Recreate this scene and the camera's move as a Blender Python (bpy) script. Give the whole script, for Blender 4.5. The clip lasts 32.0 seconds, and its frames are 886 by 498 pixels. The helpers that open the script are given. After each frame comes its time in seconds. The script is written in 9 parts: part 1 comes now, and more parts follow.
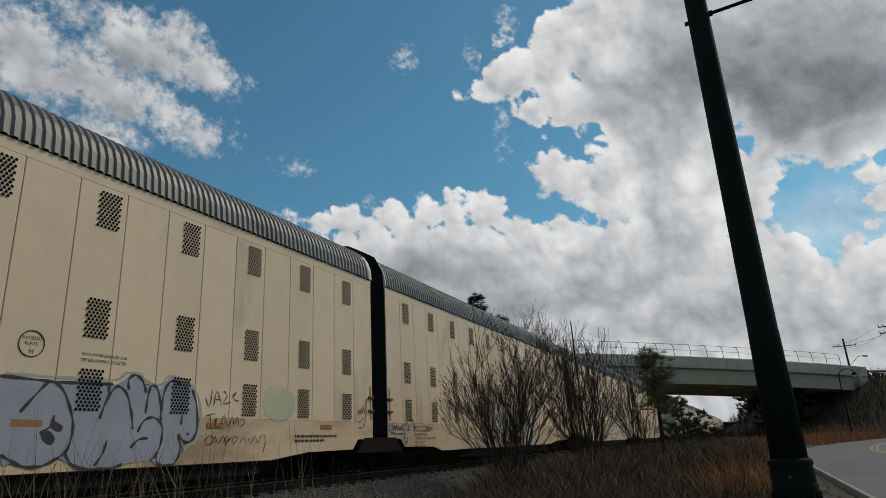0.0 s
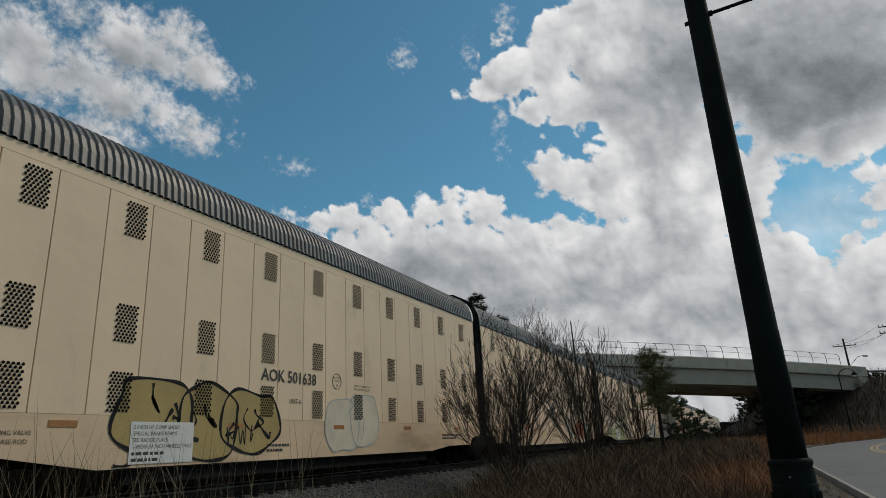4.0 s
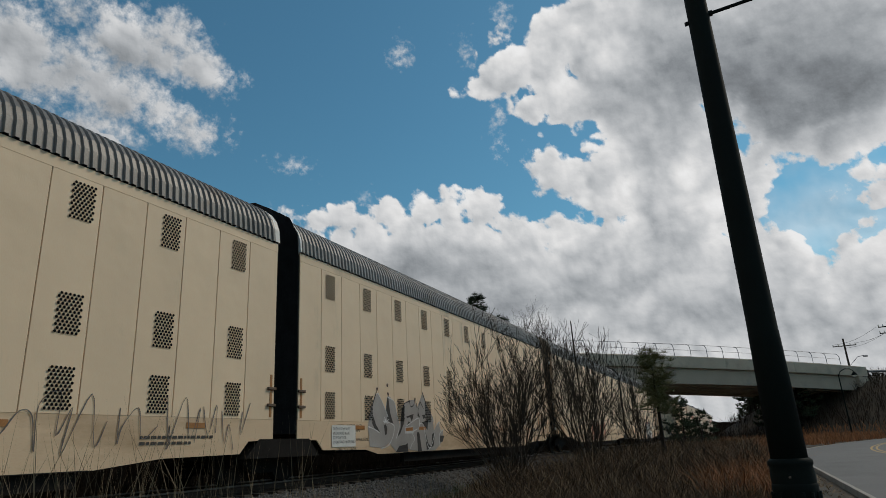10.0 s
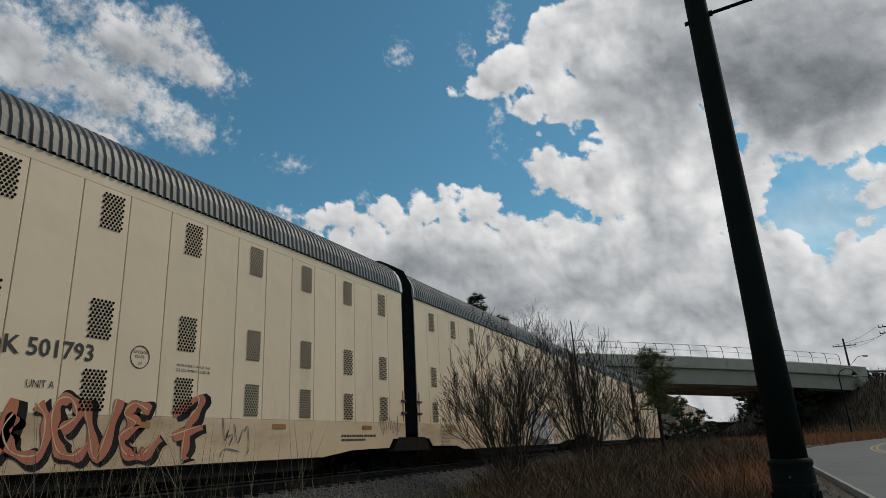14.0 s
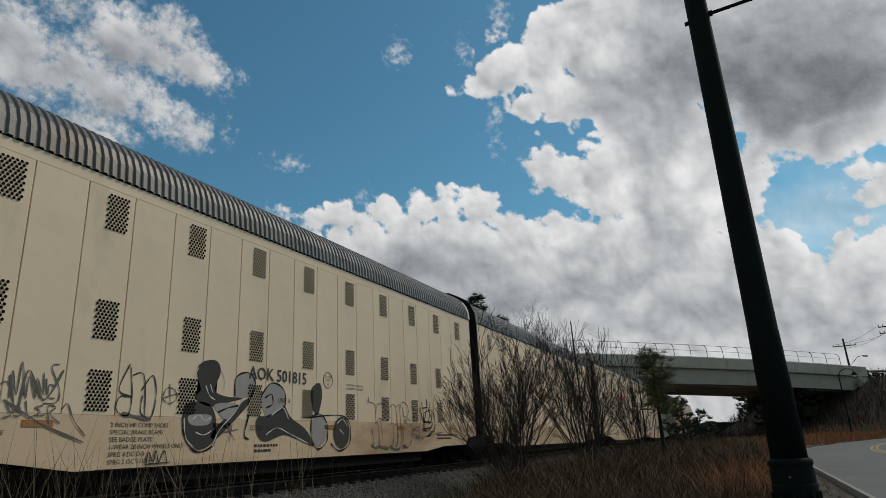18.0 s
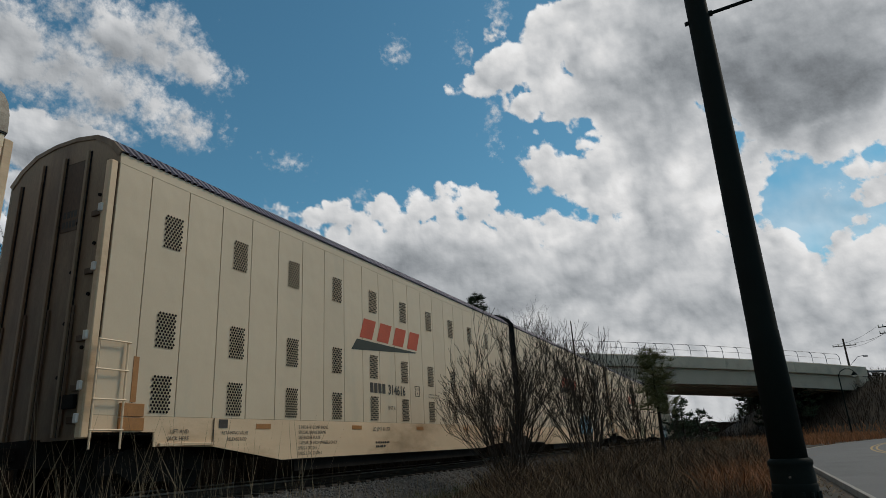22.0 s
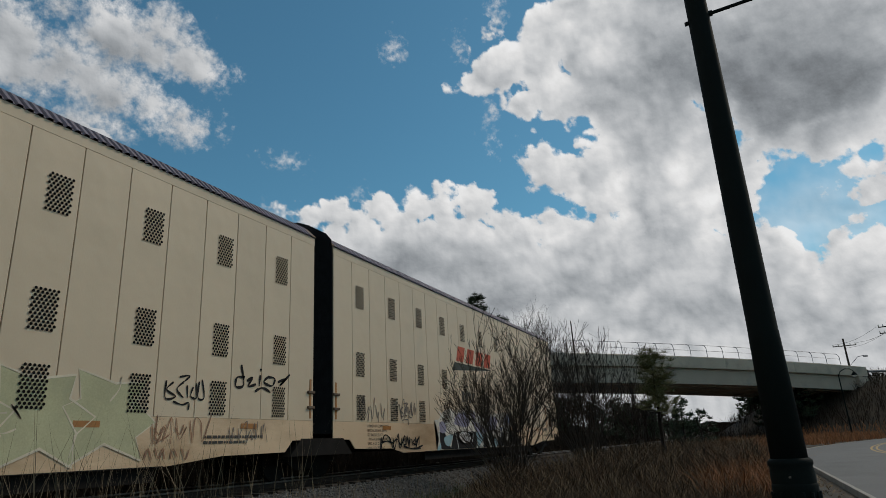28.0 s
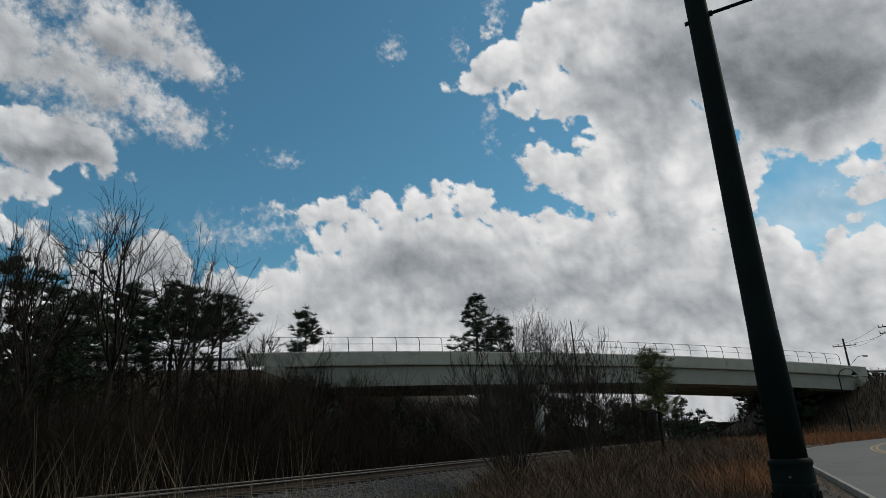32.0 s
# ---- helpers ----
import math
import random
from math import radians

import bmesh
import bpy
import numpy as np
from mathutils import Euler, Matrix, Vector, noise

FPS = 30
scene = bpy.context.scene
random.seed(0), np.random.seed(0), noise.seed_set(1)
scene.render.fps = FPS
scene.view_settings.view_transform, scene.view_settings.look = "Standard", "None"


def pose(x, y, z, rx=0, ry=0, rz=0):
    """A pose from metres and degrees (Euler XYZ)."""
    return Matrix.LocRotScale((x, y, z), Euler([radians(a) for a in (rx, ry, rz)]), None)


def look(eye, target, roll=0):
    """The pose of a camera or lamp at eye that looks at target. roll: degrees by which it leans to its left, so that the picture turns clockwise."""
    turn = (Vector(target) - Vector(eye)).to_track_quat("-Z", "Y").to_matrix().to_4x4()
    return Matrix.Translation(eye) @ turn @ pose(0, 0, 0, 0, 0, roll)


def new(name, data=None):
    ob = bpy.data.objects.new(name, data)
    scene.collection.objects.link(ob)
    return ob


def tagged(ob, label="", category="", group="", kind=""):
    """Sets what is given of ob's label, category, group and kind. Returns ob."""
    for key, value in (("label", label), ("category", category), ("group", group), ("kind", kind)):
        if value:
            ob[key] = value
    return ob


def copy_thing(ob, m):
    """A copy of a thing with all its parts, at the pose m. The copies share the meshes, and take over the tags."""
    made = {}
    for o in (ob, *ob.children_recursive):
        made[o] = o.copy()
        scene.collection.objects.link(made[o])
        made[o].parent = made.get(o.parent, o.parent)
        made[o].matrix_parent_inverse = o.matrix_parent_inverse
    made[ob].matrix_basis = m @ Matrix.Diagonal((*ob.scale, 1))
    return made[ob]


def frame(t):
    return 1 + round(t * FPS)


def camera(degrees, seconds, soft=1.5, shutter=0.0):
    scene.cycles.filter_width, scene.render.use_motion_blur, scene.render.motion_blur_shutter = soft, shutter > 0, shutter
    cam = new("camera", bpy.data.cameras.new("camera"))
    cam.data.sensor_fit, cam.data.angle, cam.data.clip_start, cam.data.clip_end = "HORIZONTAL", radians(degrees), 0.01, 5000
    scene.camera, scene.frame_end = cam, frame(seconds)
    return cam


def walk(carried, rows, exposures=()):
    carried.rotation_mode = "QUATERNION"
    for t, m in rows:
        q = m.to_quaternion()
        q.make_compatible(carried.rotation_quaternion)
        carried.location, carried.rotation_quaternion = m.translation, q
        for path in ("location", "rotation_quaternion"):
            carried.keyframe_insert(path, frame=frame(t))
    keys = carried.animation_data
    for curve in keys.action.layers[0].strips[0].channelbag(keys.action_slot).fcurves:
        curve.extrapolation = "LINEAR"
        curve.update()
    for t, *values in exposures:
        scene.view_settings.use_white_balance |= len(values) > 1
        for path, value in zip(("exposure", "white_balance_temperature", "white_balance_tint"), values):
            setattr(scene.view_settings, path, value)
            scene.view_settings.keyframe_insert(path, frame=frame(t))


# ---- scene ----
# The track runs along +y; rail tops are at z = 0; the autoracks roll towards -y.
EYE = Vector((0.0, 0.0, 0.506))
HEAD, TILT, LEAN = radians(23.987), radians(17.531), -3.116
AIM = Vector((-math.sin(HEAD) * math.cos(TILT), math.cos(HEAD) * math.cos(TILT), math.sin(TILT)))
cam = camera(70.0, 32.0, 0.8)
STAND = look(EYE, EYE + AIM * 10, LEAN)
walk(cam, [(0.0, STAND), (32.0, STAND)], exposures=[(0.0, 0.0), (32.0, 0.0)])

# ---- light ----
SUN_AZ, SUN_EL = radians(38), radians(44)
world = bpy.data.worlds.new("sky")
scene.world = world
world.use_nodes = True
wn, wl = world.node_tree.nodes, world.node_tree.links
sky_node = wn.new("ShaderNodeTexSky")
sky_node.sky_type, sky_node.sun_disc = "NISHITA", False
sky_node.sun_elevation, sky_node.sun_rotation = SUN_EL, SUN_AZ
sky_node.air_density, sky_node.dust_density, sky_node.ozone_density = 1.0, 0.4, 2.0
hue = wn.new("ShaderNodeMixRGB")
hue.blend_type, hue.inputs[0].default_value, hue.inputs[2].default_value = "MULTIPLY", 1.0, (0.60, 1.05, 1.0, 1)
wl.new(sky_node.outputs[0], hue.inputs[1])
wl.new(hue.outputs[0], wn["Background"].inputs[0])
wn["Background"].inputs[1].default_value = 0.085
sun_data = bpy.data.lights.new("sun", "SUN")
sun_data.energy, sun_data.angle, sun_data.color = 1.3, radians(14), (1.0, 0.87, 0.70)
sun = new("sun", sun_data)
SUN_DIR = Vector((math.sin(SUN_AZ) * math.cos(SUN_EL), math.cos(SUN_AZ) * math.cos(SUN_EL), math.sin(SUN_EL)))
sun.matrix_world = look(SUN_DIR * 100, (0, 0, 0))


# ---- materials ----
def material(name, colour, rough=0.7, metal=0.0, spread=0.15, scale=3.0, fine=40.0, bump=0.15, second=None, amount=0.5, per_object=0.0, stretch=(1, 1, 1), island=0.0, dent=0.0):
    """A painted, worn surface: base colour broken up by two noises, a second colour in stains, and fine relief."""
    m = bpy.data.materials.new(name)
    m.use_nodes = True
    n, l = m.node_tree.nodes, m.node_tree.links
    b = n["Principled BSDF"]
    b.inputs["Roughness"].default_value, b.inputs["Metallic"].default_value = rough, metal
    b.inputs["Specular IOR Level"].default_value = 0.5 if max(colour) > 0.03 else 0.15
    tc, mp = n.new("ShaderNodeTexCoord"), n.new("ShaderNodeMapping")
    mp.inputs["Scale"].default_value = stretch
    l.new(tc.outputs["Object"], mp.inputs[0])
    info = n.new("ShaderNodeObjectInfo")
    shift = n.new("ShaderNodeVectorMath")
    shift.operation = "ADD"
    l.new(mp.outputs[0], shift.inputs[0])
    jump = n.new("ShaderNodeMath")
    jump.operation = "MULTIPLY"
    jump.inputs[1].default_value = 37.0
    l.new(info.outputs["Random"], jump.inputs[0])
    l.new(jump.outputs[0], shift.inputs[1])
    big, small = n.new("ShaderNodeTexNoise"), n.new("ShaderNodeTexNoise")
    big.inputs["Scale"].default_value, big.inputs["Detail"].default_value = scale, 5
    small.inputs["Scale"].default_value, small.inputs["Detail"].default_value = fine, 3
    for t in (big, small):
        l.new(shift.outputs[0], t.inputs["Vector"])
    ramp = n.new("ShaderNodeValToRGB")
    c = Vector(colour)
    ramp.color_ramp.elements[0].position, ramp.color_ramp.elements[1].position = 0.3, 0.72
    ramp.color_ramp.elements[0].color = (*(c * (1 - spread)), 1)
    ramp.color_ramp.elements[1].color = (*(c * (1 + spread)), 1)
    l.new(big.outputs[0], ramp.inputs[0])
    out = ramp.outputs[0]
    grain = n.new("ShaderNodeMixRGB")
    grain.blend_type = "OVERLAY"
    grain.inputs[0].default_value = min(1.0, spread * 1.6)
    l.new(out, grain.inputs[1])
    l.new(small.outputs[0], grain.inputs[2])
    out = grain.outputs[0]
    if second:
        stain = n.new("ShaderNodeTexNoise")
        stain.inputs["Scale"].default_value, stain.inputs["Detail"].default_value = scale * 0.7, 8
        stain.inputs["Roughness"].default_value = 0.65
        l.new(shift.outputs[0], stain.inputs["Vector"])
        edge = n.new("ShaderNodeValToRGB")
        edge.color_ramp.elements[0].position, edge.color_ramp.elements[1].position = 0.62 - 0.25 * amount, 0.80 - 0.2 * amount
        l.new(stain.outputs[0], edge.inputs[0])
        mix = n.new("ShaderNodeMixRGB")
        mix.inputs[2].default_value = (*second, 1)
        l.new(edge.outputs[0], mix.inputs[0])
        l.new(out, mix.inputs[1])
        out = mix.outputs[0]
    for source, many in ((info.outputs["Random"], per_object), (None, island)):
        if many:
            if source is None:
                geo = n.new("ShaderNodeNewGeometry")
                source = geo.outputs["Random Per Island"]
            rng = n.new("ShaderNodeMapRange")
            rng.inputs["To Min"].default_value, rng.inputs["To Max"].default_value = 1 - many, 1 + many
            l.new(source, rng.inputs[0])
            mul = n.new("ShaderNodeMixRGB")
            mul.blend_type = "MULTIPLY"
            mul.inputs[0].default_value = 1.0
            l.new(out, mul.inputs[1])
            l.new(rng.outputs[0], mul.inputs[2])
            out = mul.outputs[0]
    l.new(out, b.inputs["Base Color"])
    if dent:
        # slow waves of beaten sheet metal
        wave, bp0 = n.new("ShaderNodeTexNoise"), n.new("ShaderNodeBump")
        wave.inputs["Scale"].default_value, wave.inputs["Detail"].default_value = 1.3, 2
        l.new(tc.outputs["Object"], wave.inputs["Vector"])
        bp0.inputs["Strength"].default_value, bp0.inputs["Distance"].default_value = 1.0, dent
        l.new(wave.outputs[0], bp0.inputs["Height"])
        l.new(bp0.outputs[0], b.inputs["Normal"])
    if bump:
        bp = n.new("ShaderNodeBump")
        bp.inputs["Strength"].default_value, bp.inputs["Distance"].default_value = bump, 0.02
        l.new(small.outputs[0], bp.inputs["Height"])
        if dent:
            l.new(bp0.outputs[0], bp.inputs["Normal"])
        l.new(bp.outputs[0], b.inputs["Normal"])
    return m


CREAM = material("cream_paint", (0.89, 0.675, 0.46), 0.5, 0, 0.05, 0.6, 60, 0.05, (0.50, 0.40, 0.27), 0.12, 0.03, (1, 1, 0.35), dent=0.022)
CREAM_F = material("fresh_cream_paint", (0.92, 0.725, 0.51), 0.5, 0, 0.04, 0.6, 60, 0.04, (0.60, 0.48, 0.32), 0.08, 0.02, (1, 1, 0.35), dent=0.022)
SILL = material("sill_paint", (0.79, 0.575, 0.375), 0.55, 0, 0.09, 0.5, 50, 0.05, (0.40, 0.25, 0.13), 0.52, 0.04, (1, 0.5, 1.6), dent=0.022)
CREAM_B = material("pale_cream_paint", (0.70, 0.56, 0.40), 0.5, 0, 0.04, 0.6, 60, 0.04, (0.56, 0.48, 0.36), 0.1, 0.02, (1, 1, 0.35), dent=0.022)
SEAM = material("seam_dirt", (0.17, 0.13, 0.09), 0.9)
GALV = material("galvanised_roof", (0.20, 0.193, 0.186), 0.5, 0.3, 0.18, 1.2, 30, 0.1, (0.20, 0.16, 0.13), 0.35, 0.1)
ROOF_B = material("grey_purple_roof", (0.20, 0.17, 0.20), 0.5, 0.3, 0.15, 1.5, 30, 0.1)
BLACK = material("black_rubber", (0.016, 0.016, 0.017), 0.85, 0, 0.3, 4, 30, 0.1)
HOLE = material("dark_hole", (0.006, 0.0055, 0.005), 0.9, bump=0)
# Grimy steel, darkened further for the shade under and inside the cars.
UNDER = material("underframe_grime_shade", (0.014, 0.012, 0.011), 0.85, 0, 0.3, 3, 30, 0.3)
RUST = material("rusty_door_steel", (0.105, 0.066, 0.042), 0.7, 0.1, 0.25, 1.0, 30, 0.15, (0.19, 0.145, 0.10), 0.4, 0.08, (1, 1, 0.3))
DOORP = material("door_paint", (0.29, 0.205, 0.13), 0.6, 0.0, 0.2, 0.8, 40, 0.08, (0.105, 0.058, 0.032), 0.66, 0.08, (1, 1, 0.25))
PALETRIM = material("dirty_pale_trim", (0.36, 0.31, 0.25), 0.6, 0, 0.2, 5, 40, 0.1, (0.15, 0.10, 0.07), 0.5)
WHITE = material("white_trim", (0.78, 0.76, 0.72), 0.5, 0, 0.06)
ORANGE = material("orange_reflector", (0.42, 0.185, 0.055), 0.4, 0, 0.1, 8)
INK = material("black_stencil", (0.055, 0.048, 0.042), 0.7, 0, 0.2, 6, bump=0)
STEEL = material("rail_steel", (0.20, 0.18, 0.165), 0.35, 0.8, 0.2, 5, 60, 0.1)
RUSTRAIL = material("rusty_rail_web", (0.035, 0.022, 0.015), 0.8, 0.1, 0.3, 5)
WOODTIE = material("creosoted_timber", (0.055, 0.042, 0.033), 0.9, 0, 0.3, 4, 30, 0.4, per_object=0.3)
GRAVEL = material("ballast_stone", (0.125, 0.115, 0.106), 0.85, 0, 0.3, 6, 45, 0.5, island=0.45)
POLEGREEN = material("dark_green_enamel", (0.0045, 0.009, 0.0085), 0.78, 0.0, 0.2, 3, 80, 0.03)
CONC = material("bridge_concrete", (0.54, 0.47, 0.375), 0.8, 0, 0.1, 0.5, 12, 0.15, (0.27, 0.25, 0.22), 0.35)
# Darker concrete for girders; on the pier it carries the shade under the deck.
CONCG = material("girder_shade_concrete", (0.42, 0.37, 0.30), 0.8, 0, 0.08, 0.4, 12, 0.1, (0.25, 0.24, 0.22), 0.25, 0.05)
GALVPIPE = material("galvanised_pipe", (0.11, 0.12, 0.14), 0.45, 0.6, 0.12, 4)
ASPHALT = material("worn_asphalt", (0.125, 0.125, 0.124), 0.8, 0, 0.1, 0.5, 60, 0.3, (0.095, 0.095, 0.094), 0.3)
KERB = material("kerb_concrete", (0.33, 0.31, 0.27), 0.85, 0, 0.15, 2, 30, 0.3, (0.22, 0.2, 0.16), 0.4)
YELLOW = material("worn_yellow_line", (0.45, 0.30, 0.10), 0.8, 0, 0.2, 4)
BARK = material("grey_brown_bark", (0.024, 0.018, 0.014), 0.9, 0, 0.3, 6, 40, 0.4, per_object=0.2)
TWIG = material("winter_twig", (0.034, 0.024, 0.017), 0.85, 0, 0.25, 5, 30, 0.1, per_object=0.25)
# Darker than the twigs: the thicket's self-shading is put into this stem colour.
TWIG_D = material("shaded_brush_stem", (0.025, 0.018, 0.012), 0.9, 0, 0.3, 2, 30, 0.1, per_object=0.35, island=0.3)
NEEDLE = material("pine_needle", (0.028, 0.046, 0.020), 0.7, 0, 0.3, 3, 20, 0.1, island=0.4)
NEEDLE_L = material("young_pine_needle", (0.115, 0.118, 0.04), 0.7, 0, 0.25, 3, 20, 0.1, island=0.35)
GREYPAINT = material("utility_pole_wood", (0.06, 0.045, 0.036), 0.9, 0, 0.3, 5, 30, 0.3)


# ---- mesh helpers ----
def link(name, bm, mat, parent=None, label="", smooth=False):
    me = bpy.data.meshes.new(name)
    bm.to_mesh(me)
    bm.free()
    me.materials.append(mat)
    if smooth:
        me.shade_smooth()
    ob = new(name, me)
    ob.parent = parent
    if label:
        tagged(ob, label)
    return ob


part = link


def share(name, me, parent, m):
    """Another object on the same mesh."""
    ob = new(name, me)
    ob.parent = parent
    ob.matrix_basis = m
    return ob


def raw(name, verts, faces, mat, parent=None, smooth=False):
    me = bpy.data.meshes.new(name)
    me.from_pydata([tuple(v) for v in verts], [], [tuple(f) for f in faces])
    me.materials.append(mat)
    if smooth:
        me.shade_smooth()
    ob = new(name, me)
    ob.parent = parent
    return ob


def box(bm, x0, x1, y0, y1, z0, z1, bevel=0.0):
    r = bmesh.ops.create_cube(bm, size=1, matrix=Matrix.LocRotScale(((x0 + x1) / 2, (y0 + y1) / 2, (z0 + z1) / 2), None, (abs(x1 - x0), abs(y1 - y0), abs(z1 - z0))))
    if bevel:
        es = list({e for v in r["verts"] for e in v.link_edges})
        bmesh.ops.bevel(bm, geom=es, offset=bevel, segments=1, affect="EDGES")
    return bm


def rod(bm, a, b, r0, r1=None, sides=8):
    a, b = Vector(a), Vector(b)
    r1 = r0 if r1 is None else r1
    q = (b - a).to_track_quat("Z", "Y").to_matrix().to_4x4()
    bmesh.ops.create_cone(bm, cap_ends=True, segments=sides, radius1=r0, radius2=r1, depth=(b - a).length, matrix=Matrix.Translation((a + b) / 2) @ q)
    return bm


def prism(bm, outline, x0, x1, plane="yz"):
    """A flat outline of (y, z) pairs made thick from x0 to x1 (or of (x, z) pairs from y0 to y1)."""
    put = (lambda k, u, v: (k, u, v)) if plane == "yz" else (lambda k, u, v: (u, k, v)) if plane == "xz" else (lambda k, u, v: (u, v, k))
    a = [bm.verts.new(put(x0, u, v)) for u, v in outline]
    b = [bm.verts.new(put(x1, u, v)) for u, v in outline]
    n = len(outline)
    bm.faces.new(a)
    bm.faces.new(b[::-1])
    for i in range(n):
        bm.faces.new((a[i], b[i], b[(i + 1) % n], a[(i + 1) % n]))
    bmesh.ops.recalc_face_normals(bm, faces=bm.faces[:])
    return bm


def fresh():
    return bmesh.new()


def lathe(bm, profile, sides=24, at=(0, 0, 0)):
    rings = []
    for r, z in profile:
        rings.append([bm.verts.new((at[0] + r * math.cos(2 * math.pi * i / sides), at[1] + r * math.sin(2 * math.pi * i / sides), at[2] + z)) for i in range(sides)])
    for p, q in zip(rings, rings[1:]):
        for i in range(sides):
            bm.faces.new((p[i], p[(i + 1) % sides], q[(i + 1) % sides], q[i]))
    bm.faces.new(rings[0][::-1])
    bm.faces.new(rings[-1])
    return bm


# ---- lie of the land ----
TRACK_X = -10.75
ROAD_Z = -0.9
BR0, BRU = Vector((-41.0, 51.0)), Vector((0.7071, 0.7071))
BR_LEFT, BR_RIGHT, BR_WIDE = -2.0, 80.5, 13.0


def sag(x):
    return -0.00095 * (x + 30) ** 2


def np_kerb(y):
    return 2.1 + 0.0155 * np.maximum(0, y - 42) ** 1.74


def land(x, y):
    """Height of the ground, for arrays."""
    x, y = np.asarray(x, float), np.asarray(y, float)
    k = np_kerb(y)
    z = np.full(np.broadcast(x, y).shape, -0.86)
    z = z + 0.16 * np.clip((-1.5 - x) / 4.0, 0, 1) + 0.05 * np.sin(x * 0.9 + 1) * np.sin(y * 0.45)
    z = np.where(x > k - 0.6, -0.98 + 0.0 * z, z)
    z = np.where(np.abs(x - TRACK_X) < 3.4, -0.66, z)
    far = np.clip((-15 - x) / 30, 0, 1)
    z = z + far * 1.3
    a = (x - BR0.x) * BRU.x + (y - BR0.y) * BRU.y
    e = (x - BR0.x) * 0.7071 - (y - BR0.y) * 0.7071
    off = np.maximum(np.maximum(e + 0.3, -BR_WIDE - e), 0)
    for da, top, lean in ((a - BR_LEFT, 9.0, 2.05), (BR_RIGHT + 2 - a, 7.3, 1.9)):
        dist = np.hypot(off, np.maximum(da, 0))
        z = np.maximum(z, np.minimum(top, top - dist / lean))
    road = (x > k - 0.25) & (x < k + 9.2)
    z = np.where(road & (np.abs(z) < 7), -1.05, z)
    # bank beyond the bridge on the far side of the track
    z = z + np.clip((y - 97 - 0.35 * (x + 16)) / 14, 0, 1) * np.clip((-20 - x) / 33, 0, 1.4) ** 1.3 * np.clip((190 - y) / 40, 0, 1) * 9.0
    # wooded rise beyond the bridge, and low hills at the horizon
    z = z + np.clip((y - 150) / 300, 0, 1) * np.clip((-18 - x) / 60, 0, 1) * 9
    return z


def ground_at(x, y):
    return float(land(x, y))


xs = np.unique(np.concatenate([np.linspace(-1500, -120, 24), np.linspace(-120, -30, 60), np.linspace(-30, 30, 160), np.linspace(30, 120, 60), np.linspace(120, 1500, 24)]))
ys = np.unique(np.concatenate([np.linspace(-800, -30, 16), np.linspace(-30, 60, 180), np.linspace(60, 160, 130), np.linspace(160, 2500, 40)]))
gx, gy = np.meshgrid(xs, ys)
gz = land(gx, gy)
nx, ny = len(xs), len(ys)
ii, jj = np.meshgrid(np.arange(nx - 1), np.arange(ny - 1))
base = (jj * nx + ii).ravel()
GROUND = material("winter_ground", (0.050, 0.036, 0.023), 0.95, 0, 0.3, 0.35, 14, 0.6, (0.028, 0.024, 0.015), 0.6)
ground = raw("ground", np.column_stack([gx.ravel(), gy.ravel(), gz.ravel()]), np.column_stack([base, base + 1, base + 1 + nx, base + nx]), GROUND, smooth=True)
tagged(ground, "bare brown winter ground with dead grass and leaf litter", "ground", kind="structure")

# ---- clouds ----
# Broken cumulus: ovals by azimuth, elevation and two half widths, in degrees; the last number of a patch is its weight.
CLOUD_WEST = [(-59.7, 29.9, 3.01, 2.43), (-61.7, 31.4, 1.7, 1.76), (-53.3, 32.9, 2.37, 1.89), (-49.8, 33.5, 2.28, 1.93), (-47.2, 32.6, 1.63, 1.41), (-45.5, 31.5, 0.88, 0.5), (-53.5, 28.9, 2.77, 1.82), (-50.3, 28.0, 1.58, 1.07), (-54.7, 26.2, 2.13, 0.96), (-52.9, 25.9, 1.04, 0.66), (-58.4, 34.0, 0.87, 0.4), (-53.6, 35.2, 0.78, 0.37), (-46.2, 27.0, 0.79, 0.42)]
CLOUD_WEST_LOW = [(-58.2, 24.0, 3.05, 2.44), (-54.6, 24.6, 2.38, 2.09), (-52.0, 22.7, 0.96, 0.54), (-59.3, 20.7, 2.09, 1.09), (-58.6, 16.8, 1.4, 0.93), (-56.4, 15.7, 2.02, 0.95), (-48.6, 16.2, 1.9, 1.63), (-46.7, 14.9, 2.39, 1.41), (-50.2, 14.2, 3.29, 1.6), (-53.5, 14.5, 2.32, 1.11)]
CLOUD_WEST_BANK = [(-41.6, 13.6, 2.77, 1.21), (-37.7, 14.1, 3.36, 1.29), (-39.1, 12.2, 5.67, 1.96), (-44.7, 12.1, 5.32, 2.13), (-51.1, 11.0, 6.01, 2.25), (-56.6, 10.8, 4.32, 2.56), (-34.7, 15.6, 2.46, 1.0)]
CLOUD_NORTH_LOW = [(-33.7, 20.0, 2.48, 0.7), (-35.5, 20.5, 1.18, 0.4), (-31.0, 19.5, 3.02, 1.12), (-28.3, 20.6, 2.03, 1.12), (-25.3, 20.6, 2.14, 1.22), (-22.3, 21.6, 1.53, 0.61), (-21.4, 22.0, 0.71, 0.41), (-27.0, 19.8, 5.6, 1.02), (-24.0, 20.7, 3.06, 0.82), (-32.1, 20.1, 3.5, 0.71), (-27.9, 17.9, 7.12, 1.79), (-22.5, 17.9, 5.12, 1.64), (-19.0, 19.4, 1.32, 0.61), (-17.2, 17.2, 4.3, 1.63), (-13.9, 17.9, 2.6, 1.31), (-19.6, 20.8, 0.31, 0.61), (-18.6, 18.9, 1.02, 0.51), (-11.8, 18.0, 3.45, 1.41)]
